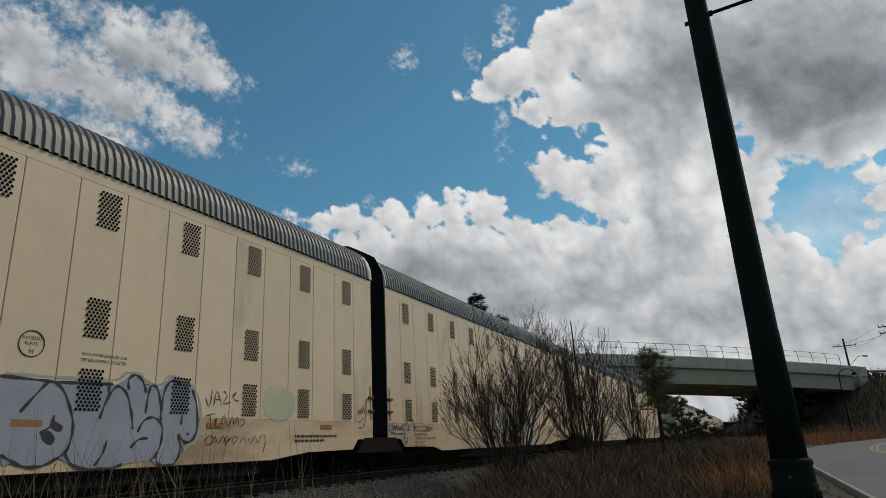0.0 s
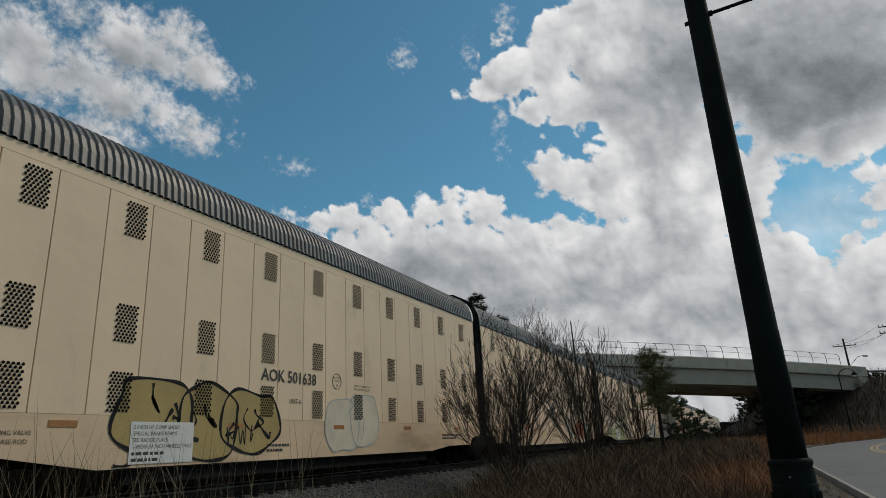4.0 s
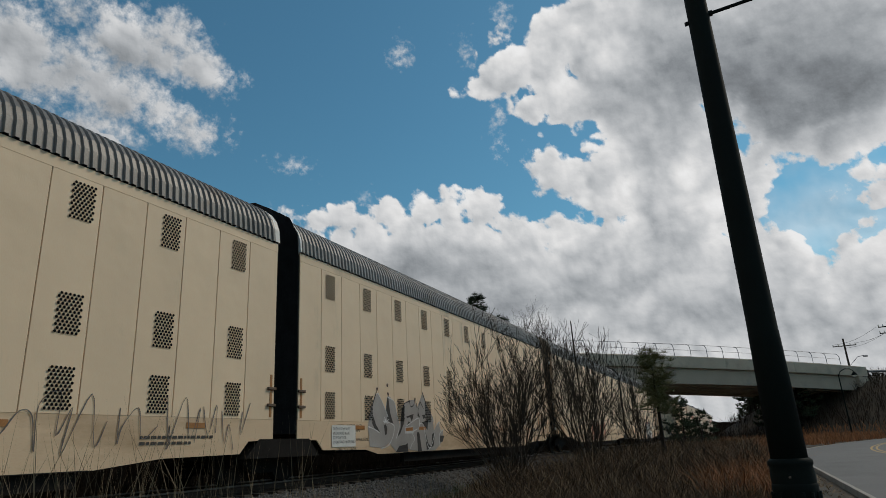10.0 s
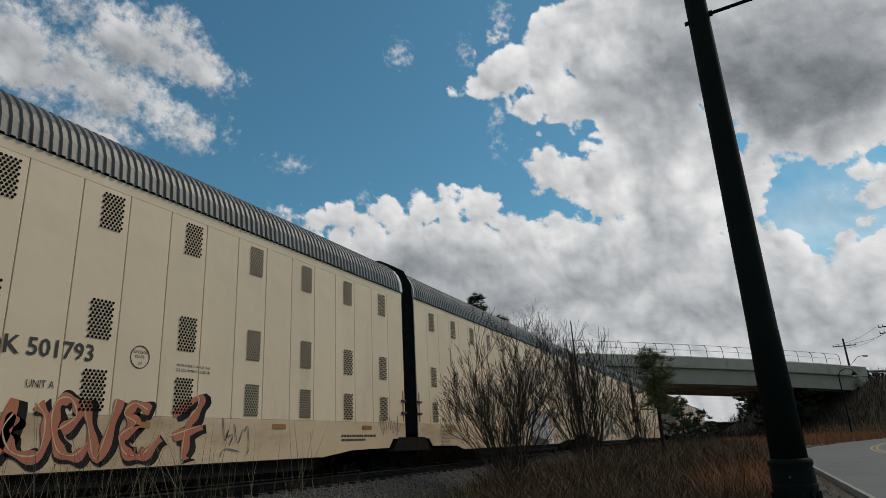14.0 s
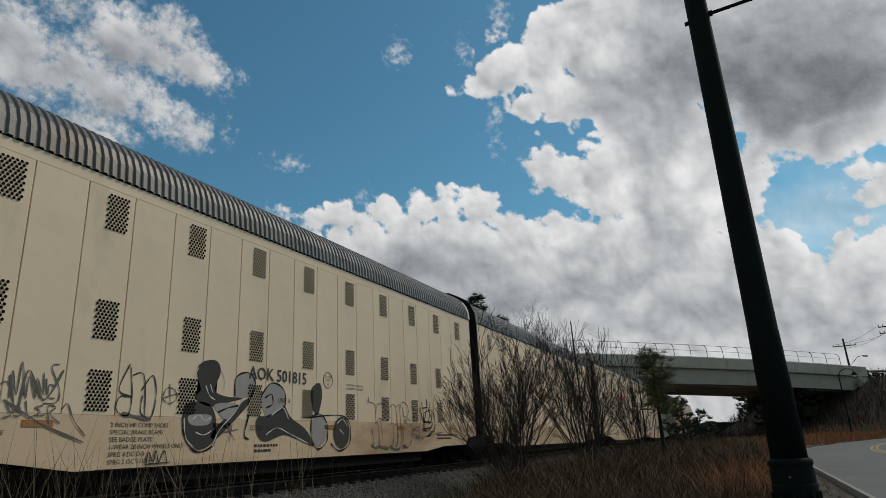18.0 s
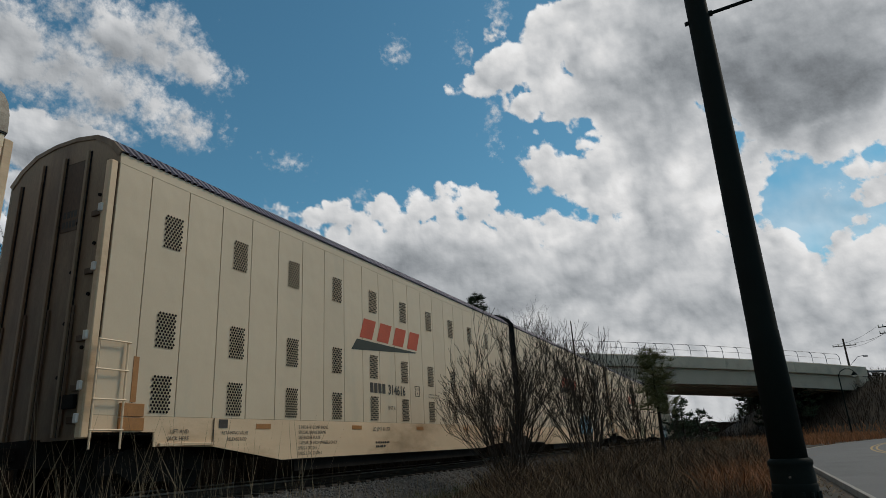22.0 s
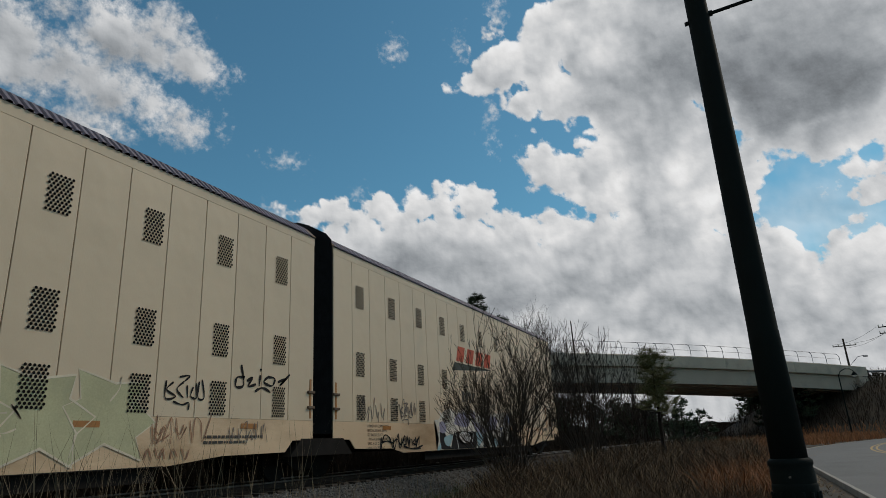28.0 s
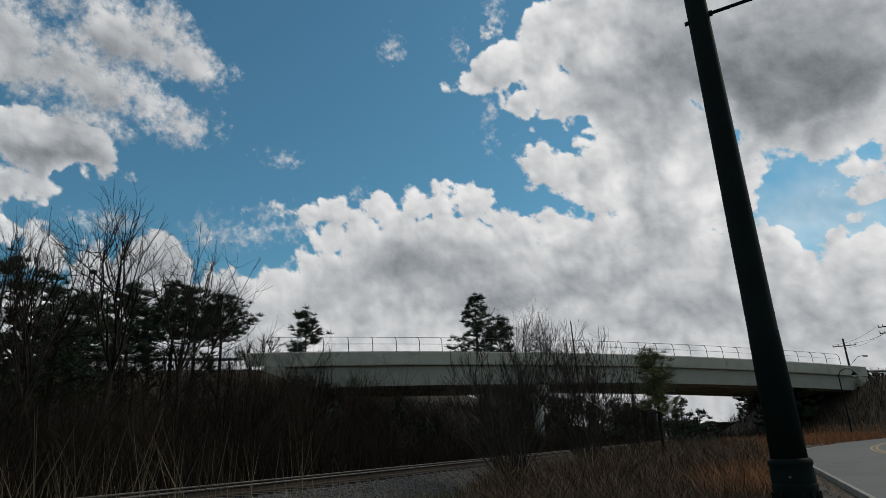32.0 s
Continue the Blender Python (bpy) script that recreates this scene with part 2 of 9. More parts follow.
CLOUD_NORTH_BASE = [(-17.6, 13.2, 13.14, 3.8), (-7.7, 14.2, 9.52, 4.44), (-0.6, 11.3, 8.28, 4.71), (7.3, 8.6, 7.54, 2.4), (-29.1, 13.9, 9.12, 3.3), (-33.2, 11.4, 10.9, 2.75), (3.5, 14.5, 2.15, 2.3), (6.2, 12.1, 1.76, 1.25), (7.8, 11.4, 1.51, 0.88), (9.4, 9.8, 3.27, 1.29), (11.6, 9.8, 2.07, 0.92), (12.4, 15.6, 0.91, 0.51), (13.6, 16.0, 0.82, 0.67)]
CLOUD_NORTH_HEADS = [(-12.0, 22.7, 2.17, 1.39), (-13.4, 24.0, 1.09, 0.79), (-9.2, 21.8, 2.9, 2.07), (-6.7, 23.1, 2.6, 2.43), (-9.5, 34.5, 2.81, 2.26), (-12.1, 32.8, 3.12, 2.09), (-16.5, 34.8, 0.68, 0.78), (-16.1, 33.9, 0.97, 0.65), (-15.4, 32.2, 2.44, 1.42), (-17.4, 31.7, 1.08, 0.43), (-12.5, 28.9, 2.34, 1.35), (-12.2, 27.7, 1.27, 0.44), (-9.2, 29.3, 2.96, 2.47), (-7.0, 36.1, 2.74, 1.75)]
CLOUD_NORTH_HIGH = [(-4.5, 31.3, 5.03, 5.47), (-3.0, 25.3, 4.56, 4.71), (-1.5, 19.7, 5.38, 5.0), (3.4, 32.1, 9.21, 6.42), (11.6, 27.8, 8.49, 6.15), (6.9, 24.4, 5.59, 3.51), (12.1, 21.5, 4.69, 2.19), (14.3, 19.5, 2.05, 1.65), (5.1, 21.5, 1.64, 0.99), (2.9, 18.3, 2.32, 2.77), (5.4, 19.7, 1.62, 0.9)]
CLOUD_GAPS = [(4.2, 22.4, 0.46, 0.91), (-9.3, 25.9, 0.77, 0.87), (-17.7, 20.3, 1.32, 1.02), (-13.5, 19.9, 0.6, 0.35), (-8.4, 20.6, 0.48, 0.3), (8.7, 15.5, 2.83, 2.11), (11.4, 13.7, 2.13, 1.62), (11.4, 17.0, 1.8, 0.6), (-56.7, 33.1, 0.6, 0.49), (-57.9, 30.6, 0.33, 0.33), (-52.3, 30.2, 0.89, 0.52), (-51.1, 28.0, 0.49, 0.53), (-47.7, 30.5, 0.94, 0.4), (-58.5, 27.4, 0.91, 0.42), (-48.7, 32.8, 0.42, 0.26), (-33.2, 19.3, 0.75, 0.2), (13.6, 19.2, 0.76, 0.75)]
CLOUD_WISPS = [(-15.7, 36.4, 0.38, 0.72), (-20.1, 34.4, 0.24, 0.47), (-26.8, 34.4, 0.49, 0.65), (-17.4, 28.9, 0.25, 0.78), (-37.7, 24.8, 0.67, 0.29), (-30.5, 21.8, 0.4, 0.3), (-38.9, 20.4, 1.43, 0.39), (-23.5, 19.2, 1.23, 0.31), (10.3, 17.1, 0.88, 0.26), (-46.5, 26.8, 0.88, 0.56), (-44.6, 18.3, 0.63, 0.57), (-42.7, 17.7, 1.37, 0.44), (-40.3, 18.3, 2.58, 0.59), (-37.5, 18.7, 1.16, 0.5), (-51.8, 18.4, 1.61, 0.63)]
CLOUD_THICK = [(10.3, 27.8, 7.94, 4.99, 1.0), (12.7, 23.9, 5.38, 2.48, 0.6), (1.1, 30.5, 3.46, 4.87, 0.55), (4.3, 25.1, 4.57, 2.69, 0.55), (9.7, 21.7, 4.54, 1.81, 0.6), (-4.5, 28.5, 2.3, 3.73, 0.4), (-23.2, 15.2, 6.65, 1.84, 0.75), (-26.9, 16.2, 3.06, 1.53, 0.4), (-16.6, 12.4, 7.54, 1.82, 0.5), (-1.1, 13.8, 4.42, 2.38, 0.45), (-7.9, 9.6, 7.07, 1.66, 0.3), (-14.7, 11.1, 5.97, 1.3, 0.3), (-11.1, 19.4, 1.77, 1.0, 0.3)]
CLOUD_THICK += [(-8.1, 22.5, 1.73, 1.08, 0.2), (8.1, 7.1, 4.78, 1.72, 0.45), (-52.2, 31.6, 2.01, 1.2, 0.45), (-58.0, 29.7, 1.65, 1.16, 0.35), (-53.9, 28.2, 1.97, 0.95, 0.3), (1.1, 8.8, 5.05, 2.3, 0.3), (-57.9, 22.2, 3.6, 1.7, 0.55), (-54.4, 23.1, 2.31, 1.14, 0.4), (-39.1, 11.7, 6.62, 1.47, 0.4), (-58.5, 16.1, 1.05, 0.68, 0.2), (-35.7, 15.6, 8.3, 2.5, 0.32), (-29.4, 17.6, 6.07, 1.83, 0.2), (-47.0, 13.0, 6.46, 1.87, 0.25)]
CLOUD_THIN = [(-1.4, 20.2, 2.69, 2.85, 0.8), (0.5, 16.4, 2.17, 2.83, 0.8), (12.6, 19.6, 1.77, 1.09, 1.0), (-5.2, 32.1, 1.38, 1.36, 0.6), (0.1, 24.4, 1.32, 1.39, 0.5), (4.5, 19.4, 1.65, 1.37, 0.5), (-10.1, 34.4, 2.35, 1.36, 0.4), (-12.7, 28.1, 1.47, 0.68, 0.6), (-11.2, 23.2, 2.45, 1.48, 0.4), (-6.3, 10.4, 2.79, 1.07, 0.5), (-28.3, 20.7, 2.03, 1.02, 0.4), (-21.4, 17.6, 3.07, 0.82, 0.4)]


def lattice(p, seed=0):
    """Smooth noise of about -1 to 1 in space, for arrays of points."""
    i = np.floor(p).astype(np.int64)
    f = p - i
    w = f * f * f * (f * (f * 6 - 15) + 10)
    out = np.zeros(len(p))
    for dx in (0, 1):
        for dy in (0, 1):
            for dz in (0, 1):
                h = ((i[:, 0] + dx) * 374761393 + (i[:, 1] + dy) * 668265263 + (i[:, 2] + dz) * 2147483647 + seed * 974634777) & 0xFFFFFFFF
                h = ((h ^ (h >> 13)) * 1274126177) & 0xFFFFFFFF
                h = h ^ (h >> 16)
                a, b = (h & 0xFFFF) / 65536.0 * 2 * math.pi, ((h >> 16) & 0xFFFF) / 32768.0 - 1
                c = np.sqrt(np.maximum(0, 1 - b * b))
                dot = np.cos(a) * c * (f[:, 0] - dx) + np.sin(a) * c * (f[:, 1] - dy) + b * (f[:, 2] - dz)
                k = (w[:, 0] if dx else 1 - w[:, 0]) * (w[:, 1] if dy else 1 - w[:, 1]) * (w[:, 2] if dz else 1 - w[:, 2])
                out += k * dot
    return out * 1.6


def heaps(p, scale, octaves, seed, gain=0.55):
    """Rounded heads on heads, mean about zero."""
    total, amp, norm = np.zeros(len(p)), 1.0, 0.0
    for o in range(octaves):
        total += amp * (np.abs(lattice(p * scale, seed + o)) - 0.30)
        norm += amp
        amp, scale = amp * gain, scale * 2.03
    return total / norm


def drift(p, scale, octaves, seed, gain=0.5):
    total, amp = np.zeros(len(p)), 1.0
    for o in range(octaves):
        total += amp * lattice(p * scale, seed + o)
        amp, scale = amp * gain, scale * 2.03
    return total


def inside(A, E, table):
    """Degrees inside the joined ovals of a table (negative outside)."""
    best = np.full(len(A), -60.0)
    for a, e, ra, re in table:
        q = np.hypot((A - a) * np.cos(np.radians(E)) / ra, (E - e) / re)
        d = (1 - q) * min(ra, re)
        m = np.maximum(best, d)
        best = m + 0.22 * np.log(np.exp((best - m) / 0.22) + np.exp((d - m) / 0.22))
    return best


def patches(A, E, table):
    total = np.zeros(len(A))
    for a, e, ra, re, k in table:
        q = ((A - a) * np.cos(np.radians(E)) / ra) ** 2 + ((E - e) / re) ** 2
        total += k * np.exp(-1.1 * q)
    return total


def cloud_field(A, E, octaves=6):
    """Depth into the cloud in degrees (negative in clear air), its softness, and the small heads on it."""
    D = np.stack([np.sin(np.radians(A)) * np.cos(np.radians(E)), np.cos(np.radians(A)) * np.cos(np.radians(E)), np.sin(np.radians(E))], -1)
    body = np.full(len(A), -60.0)
    for table in (CLOUD_WEST_LOW, CLOUD_WEST_BANK, CLOUD_NORTH_LOW, CLOUD_NORTH_BASE, CLOUD_NORTH_HEADS, CLOUD_NORTH_HIGH):
        body = np.maximum(body, inside(A, E, table))
    # towards the horizon the clouds close up
    body = np.maximum(body, (13.0 - E) * 0.6)
    body = np.minimum(body, -inside(A, E, CLOUD_GAPS) + 0.1)
    loose = np.minimum(inside(A, E, CLOUD_WEST), -inside(A, E, CLOUD_GAPS) + 0.1)
    wisp = inside(A, E, CLOUD_WISPS)
    big = heaps(D, 13, octaves, 3)
    ragged = drift(D, 26, 5, 31)
    crisp = body + 0.28 + 4.6 * (big + 0.05) * np.clip(1.2 + body * 0.4, 0.35, 1.0) + 0.42 * ragged
    thin = loose + 2.4 * (big + 0.05) + 0.62 * ragged + 0.58
    wisp = np.minimum(wisp * 0.8 + 0.4 * ragged - 0.1, 0.12)
    field = np.maximum(np.maximum(crisp, thin), wisp)
    width = np.where((thin > crisp) | (wisp > crisp), 1.9, 0.50)
    # round the rest of the sky the same broken cloud goes on
    rest = 4.0 * drift(D, 2.6, 4, 50) + 0.6 + 4.0 * big
    out = np.clip(np.maximum(np.maximum(-68 - A, A - 18) / 6, (E - 41) / 6), 0, 1)
    return field * (1 - out) + rest * out, width * (1 - out) + 0.6 * out, out, big, ragged


def cloud_layer():
    R = 3200.0
    az = np.concatenate([np.arange(-72, 20, 0.2), np.arange(20, 288, 3.0)])
    el = np.concatenate([np.arange(-3, 3, 1.0), np.arange(3, 44, 0.2), np.arange(44, 90.1, 3.0)])
    A, E = (k.ravel() for k in np.meshgrid(az, el))
    D = np.stack([np.sin(np.radians(A)) * np.cos(np.radians(E)), np.cos(np.radians(A)) * np.cos(np.radians(E)), np.sin(np.radians(E))], -1)
    depth, width, out, big, ragged = cloud_field(A, E)
    # how much cloud lies between a place and the sun, over a short way and a longer one
    away_a, away_e = 0.62, 0.78
    form = cloud_field(A, E, 4)[0]
    near = cloud_field(A + 0.55 * away_a, np.minimum(E + 0.55 * away_e, 89), 4)[0]
    far = cloud_field(A + 1.6 * away_a, np.minimum(E + 1.6 * away_e, 89), 3)[0]
    lit = np.clip((form - near) / 0.9, -1, 1)
    tops = heaps(D, 15, 3, 90) + 0.05
    loose = np.clip(1 + (-44 - A) / 4, 0, 1)
    shade = np.clip((far - form) / 2.4, -1, 1)
    thick = np.clip(depth / 2.2, 0, 1)
    grey, bright = patches(A, E, CLOUD_THICK), patches(A, E, CLOUD_THIN)
    soft = drift(D, 9, 4, 71)
    lum = 0.79 - 0.17 * thick - 0.28 * np.clip(grey, 0, 1.15) * np.clip(0.35 + thick, 0, 1) + 0.14 * np.clip(bright, 0, 1)
    lum += 0.13 * lit * (1 - 0.6 * thick) * (1 - 0.5 * np.clip(grey, 0, 1)) - 0.06 * shade * thick + 0.05 * soft + 0.50 * tops * (1 - 0.7 * np.clip(grey, 0, 1)) - 0.13 * loose
    lum = lum * (1 - out) + out * (0.37 - 0.11 * thick + 0.06 * soft)
    n, mrow = len(az), len(el)
    i, j = np.meshgrid(np.arange(n), np.arange(mrow - 1))
    b, c = (j * n + i).ravel(), (j * n + (i + 1) % n).ravel()
    ob = raw("cloud_layer", D * R, np.column_stack([c, b, b + n, c + n]), bpy.data.materials.new("cloud_vapour"), smooth=True)
    veil = 0.42 * np.exp(-(((A - 10) / 7) ** 2 + ((E - 15.0) / 3.5) ** 2))
    for name, values in (("cover", depth / width), ("shine", np.clip(lum, 0.2, 0.98)), ("veil", np.clip(veil + 0.1 * ragged * (veil > 0.03), 0, 0.5) * (1 - out))):
        ob.data.attributes.new(name, "FLOAT", "POINT").data.foreach_set("value", values.astype(np.float32))
    m = ob.data.materials[0]
    m.use_nodes = True
    m.cycles.emission_sampling = "NONE"
    nd, l = m.node_tree.nodes, m.node_tree.links
    nd.clear()

    def math_node(op, a, b=None, clamp=False):
        k = nd.new("ShaderNodeMath")
        k.operation, k.use_clamp = op, clamp
        for s, v in zip(k.inputs, (a, b)):
            if v is None:
                continue
            if isinstance(v, (int, float)):
                s.default_value = v
            else:
                l.new(v, s)
        return k.outputs[0]

    tc, unit = nd.new("ShaderNodeTexCoord"), nd.new("ShaderNodeVectorMath")
    unit.operation = "NORMALIZE"
    l.new(tc.outputs["Object"], unit.inputs[0])
    cover, shine, haze = (nd.new("ShaderNodeAttribute") for _ in range(3))
    cover.attribute_name, shine.attribute_name, haze.attribute_name = "cover", "shine", "veil"

    def fbm(scale, detail, rough, offset=(0, 0, 0)):
        t, add = nd.new("ShaderNodeTexNoise"), nd.new("ShaderNodeVectorMath")
        add.operation = "ADD"
        add.inputs[1].default_value = offset
        l.new(unit.outputs[0], add.inputs[0])
        l.new(add.outputs[0], t.inputs["Vector"])
        for key, v in (("Scale", scale), ("Detail", detail), ("Roughness", rough)):
            t.inputs[key].default_value = v
        return t.outputs[0]

    step = Vector((0.45, 0.3, 0.8)).normalized() * 0.0022
    fine, fine2 = fbm(95, 5, 0.62, (2.4, 0.1, 0.7)), fbm(95, 5, 0.62, (2.4 + step.x, 0.1 + step.y, 0.7 + step.z))
    dens = math_node("ADD", cover.outputs["Fac"], math_node("MULTIPLY", math_node("SUBTRACT", fine, 0.5), 1.7))
    ramp = nd.new("ShaderNodeMapRange")
    ramp.interpolation_type = "SMOOTHSTEP"
    ramp.inputs["From Min"].default_value, ramp.inputs["From Max"].default_value = -0.35, 0.75
    l.new(dens, ramp.inputs[0])
    alpha = math_node("MAXIMUM", ramp.outputs[0], haze.outputs["Fac"])
    # sunlit and shaded sides of the small puffs, put straight into the glow
    relief = math_node("MULTIPLY", math_node("SUBTRACT", fine, fine2), 0.13)
    lum = math_node("ADD", shine.outputs["Fac"], math_node("ADD", relief, math_node("MULTIPLY", math_node("SUBTRACT", fine, 0.5), 0.03)))
    lum = math_node("MAXIMUM", math_node("MINIMUM", lum, 0.95), 0.15)
    tone = nd.new("ShaderNodeMixRGB")
    tone.inputs[1].default_value, tone.inputs[2].default_value = (0.86, 0.93, 1.0, 1), (0.985, 0.985, 0.985, 1)
    l.new(math_node("SUBTRACT", math_node("MULTIPLY", lum, 1.8), 0.5, True), tone.inputs[0])
    glow, clear, mix, end = nd.new("ShaderNodeEmission"), nd.new("ShaderNodeBsdfTransparent"), nd.new("ShaderNodeMixShader"), nd.new("ShaderNodeOutputMaterial")
    warm = nd.new("ShaderNodeMixRGB")
    warm.inputs[2].default_value = (1.0, 0.91, 0.78, 1)
    l.new(tone.outputs[0], warm.inputs[1])
    l.new(warm.outputs[0], glow.inputs[0])
    # unseen front-lit clouds opposite the sun: glow added to brighten the train's near side
    facing = nd.new("ShaderNodeVectorMath")
    facing.operation = "DOT_PRODUCT"
    facing.inputs[1].default_value = tuple(-SUN_DIR)
    l.new(unit.outputs[0], facing.inputs[0])
    l.new(math_node("ADD", facing.outputs["Value"], 0.1, True), warm.inputs[0])
    front = math_node("ADD", 1.0, math_node("MULTIPLY", math_node("MAXIMUM", math_node("ADD", facing.outputs["Value"], 0.25), 0.0), 1.25))
    l.new(math_node("MULTIPLY", math_node("MULTIPLY", lum, front), CLOUD_GAIN), glow.inputs[1])
    l.new(alpha, mix.inputs[0])
    l.new(clear.outputs[0], mix.inputs[1])
    l.new(glow.outputs[0], mix.inputs[2])
    l.new(mix.outputs[0], end.inputs[0])
    tagged(ob, "broken white and grey cumulus clouds drifting over blue sky", "clouds", kind="structure")
    ob.location = EYE
    return ob


CLOUD_GAIN = 0.88
clouds = cloud_layer()

# ---- road, kerb and verge ----
ry = np.concatenate([np.arange(-60, 30, 6.0), np.arange(30, 101, 2.0)])


def ribbon(name, mat, inner, outer, z, y_list, parent=None, thick=0.0):
    k = np_kerb(y_list)
    v = [(k[i] + inner, y, z) for i, y in enumerate(y_list)] + [(k[i] + outer, y, z) for i, y in enumerate(y_list)]
    n = len(y_list)
    f = [(i, i + n, i + n + 1, i + 1) for i in range(n - 1)]
    if thick:
        v += [(x, y, zz - thick) for x, y, zz in v]
        m = 2 * n
        f += [(i, i + 1, i + 1 + m, i + m) for i in range(n - 1)] + [(i + n + 1, i + n, i + n + m, i + n + 1 + m) for i in range(n - 1)]
        f += [(0, m, m + n, n), (n - 1, 2 * n - 1, m + 2 * n - 1, m + n - 1)]
    return raw(name, v, f, mat, parent)


road = ribbon("road", ASPHALT, 0.0, 9.0, ROAD_Z - 0.0, ry, thick=0.2)
tagged(road, "pale grey worn asphalt road bending away past the bridge", "road", kind="structure")
tagged(ribbon("road_marking", YELLOW, 4.2, 4.32, ROAD_Z + 0.004, ry), "worn yellow centre line on the asphalt", "road marking", kind="structure")
tagged(ribbon("road_marking", YELLOW, 4.5, 4.62, ROAD_Z + 0.004, ry), "worn yellow centre line on the asphalt", "road marking", kind="structure")
gutter = tagged(ribbon("gutter", KERB, 0.0, 0.03, ROAD_Z + 0.006, ry, thick=0.05), "pale concrete gutter beside the kerb", "gutter", kind="structure")
kerb = new("kerb")
tagged(kerb, "pale concrete kerb along the road in separate stones", "kerb", kind="structure")
ky = -30.0
while ky < 96:
    step = 3.0
    y0, y1 = ky + 0.01, ky + step - 0.01
    a0, a1 = float(np_kerb(y0)), float(np_kerb(y1))
    bm = fresh()
    vs = [bm.verts.new(p) for p in ((a0 - 0.10, y0, -1.1), (a0, y0, -1.1), (a1, y1, -1.1), (a1 - 0.10, y1, -1.1), (a0 - 0.09, y0, ROAD_Z + 0.022), (a0 - 0.02, y0, ROAD_Z + 0.022), (a1 - 0.02, y1, ROAD_Z + 0.022), (a1 - 0.09, y1, ROAD_Z + 0.022))]
    for q in ((0, 3, 2, 1), (4, 5, 6, 7), (0, 1, 5, 4), (1, 2, 6, 5), (2, 3, 7, 6), (3, 0, 4, 7)):
        bm.faces.new([vs[i] for i in q])
    part("kerb_stone", bm, KERB, kerb)
    ky += step

# ---- track ----
def rail(x):
    prof = [(-0.075, -0.175), (0.075, -0.175), (0.075, -0.155), (0.012, -0.13), (0.012, -0.05), (0.037, -0.035), (0.037, -0.006), (0.026, 0), (-0.026, 0), (-0.037, -0.006), (-0.037, -0.035), (-0.012, -0.05), (-0.012, -0.13), (-0.075, -0.155)]
    thing = new("rail")
    bm = prism(fresh(), [(u + x, v) for u, v in prof if v < -0.03 or v == -0.035], -40, 420, "xz")
    part("rail_web", bm, RUSTRAIL, thing)
    bm = box(fresh(), x - 0.036, x + 0.036, -40, 420, -0.032, 0.0, 0.006)
    part("rail_head", bm, STEEL, thing, "worn bright running surface of the rail")
    return tagged(thing, "rusty steel rail with a bright worn running surface", "rail", group="rails")


rail(TRACK_X - 0.7535), rail(TRACK_X + 0.7535)
bed = new("ballast_bed")
tagged(bed, "grey crushed stone ballast under the track", "ballast", kind="structure")
bm = prism(fresh(), [(TRACK_X - 3.1, -0.75), (TRACK_X + 3.1, -0.75), (TRACK_X + 1.75, -0.24), (TRACK_X - 1.75, -0.24)], -45, 425, "xz")
# Mottled core, darkened so its colour carries the shadow around the rails.
part("ballast_core", bm, material("shaded_ballast", (0.05, 0.045, 0.04), 0.85, 0, 0.35, 3, 40, 0.6, (0.10, 0.09, 0.08), 0.4), bed)
tie_bm = box(fresh(), -1.28, 1.28, -0.115, 0.115, -0.36, -0.178, 0.01)
tie = link("sleeper", tie_bm, WOODTIE, bed)
tie.matrix_basis = pose(TRACK_X, 2, 0)
for i in range(1, 110):
    share("sleeper", tie.data, bed, pose(TRACK_X + random.uniform(-0.02, 0.02), 2 + 0.52 * i, 0, 0, 0, random.uniform(-1, 1)))


def stones():
    """Loose stones on the near shoulder and between the sleepers."""
    rng = np.random.default_rng(4)
    ico = [(0, 0, 1), (0.9, 0, 0.1), (0.2, 0.85, 0), (-0.75, 0.4, 0.15), (-0.6, -0.6, -0.1), (0.35, -0.8, 0.1), (0, 0, -0.8)]
    tri = [(0, 1, 2), (0, 2, 3), (0, 3, 4), (0, 4, 5), (0, 5, 1), (6, 2, 1), (6, 3, 2), (6, 4, 3), (6, 5, 4), (6, 1, 5)]
    ico, tri = np.array(ico), np.array(tri)
    V, F = [], []
    for i in range(15000):
        y = 6 + 44 * rng.random() ** 1.6
        x = TRACK_X + (rng.uniform(1.55, 3.2) if i % 5 else rng.uniform(-0.6, 1.6))
        u = abs(x - TRACK_X)
        z = -0.235 if u < 1.75 else -0.24 - (u - 1.75) * 0.378
        r = rng.uniform(0.02, 0.045)
        c, s = math.cos(i), math.sin(i)
        p = ico * r * rng.uniform(0.7, 1.2, 3)
        p = np.column_stack([p[:, 0] * c - p[:, 1] * s, p[:, 0] * s + p[:, 1] * c, p[:, 2]])
        V.append(p + (x, y, z + 0.006))
        F.append(tri + 7 * i)
    ob = raw("ballast_stones", np.vstack(V), np.vstack(F), GRAVEL, bed)
    tagged(ob, "loose grey crushed stones", kind="stuff")


stones()


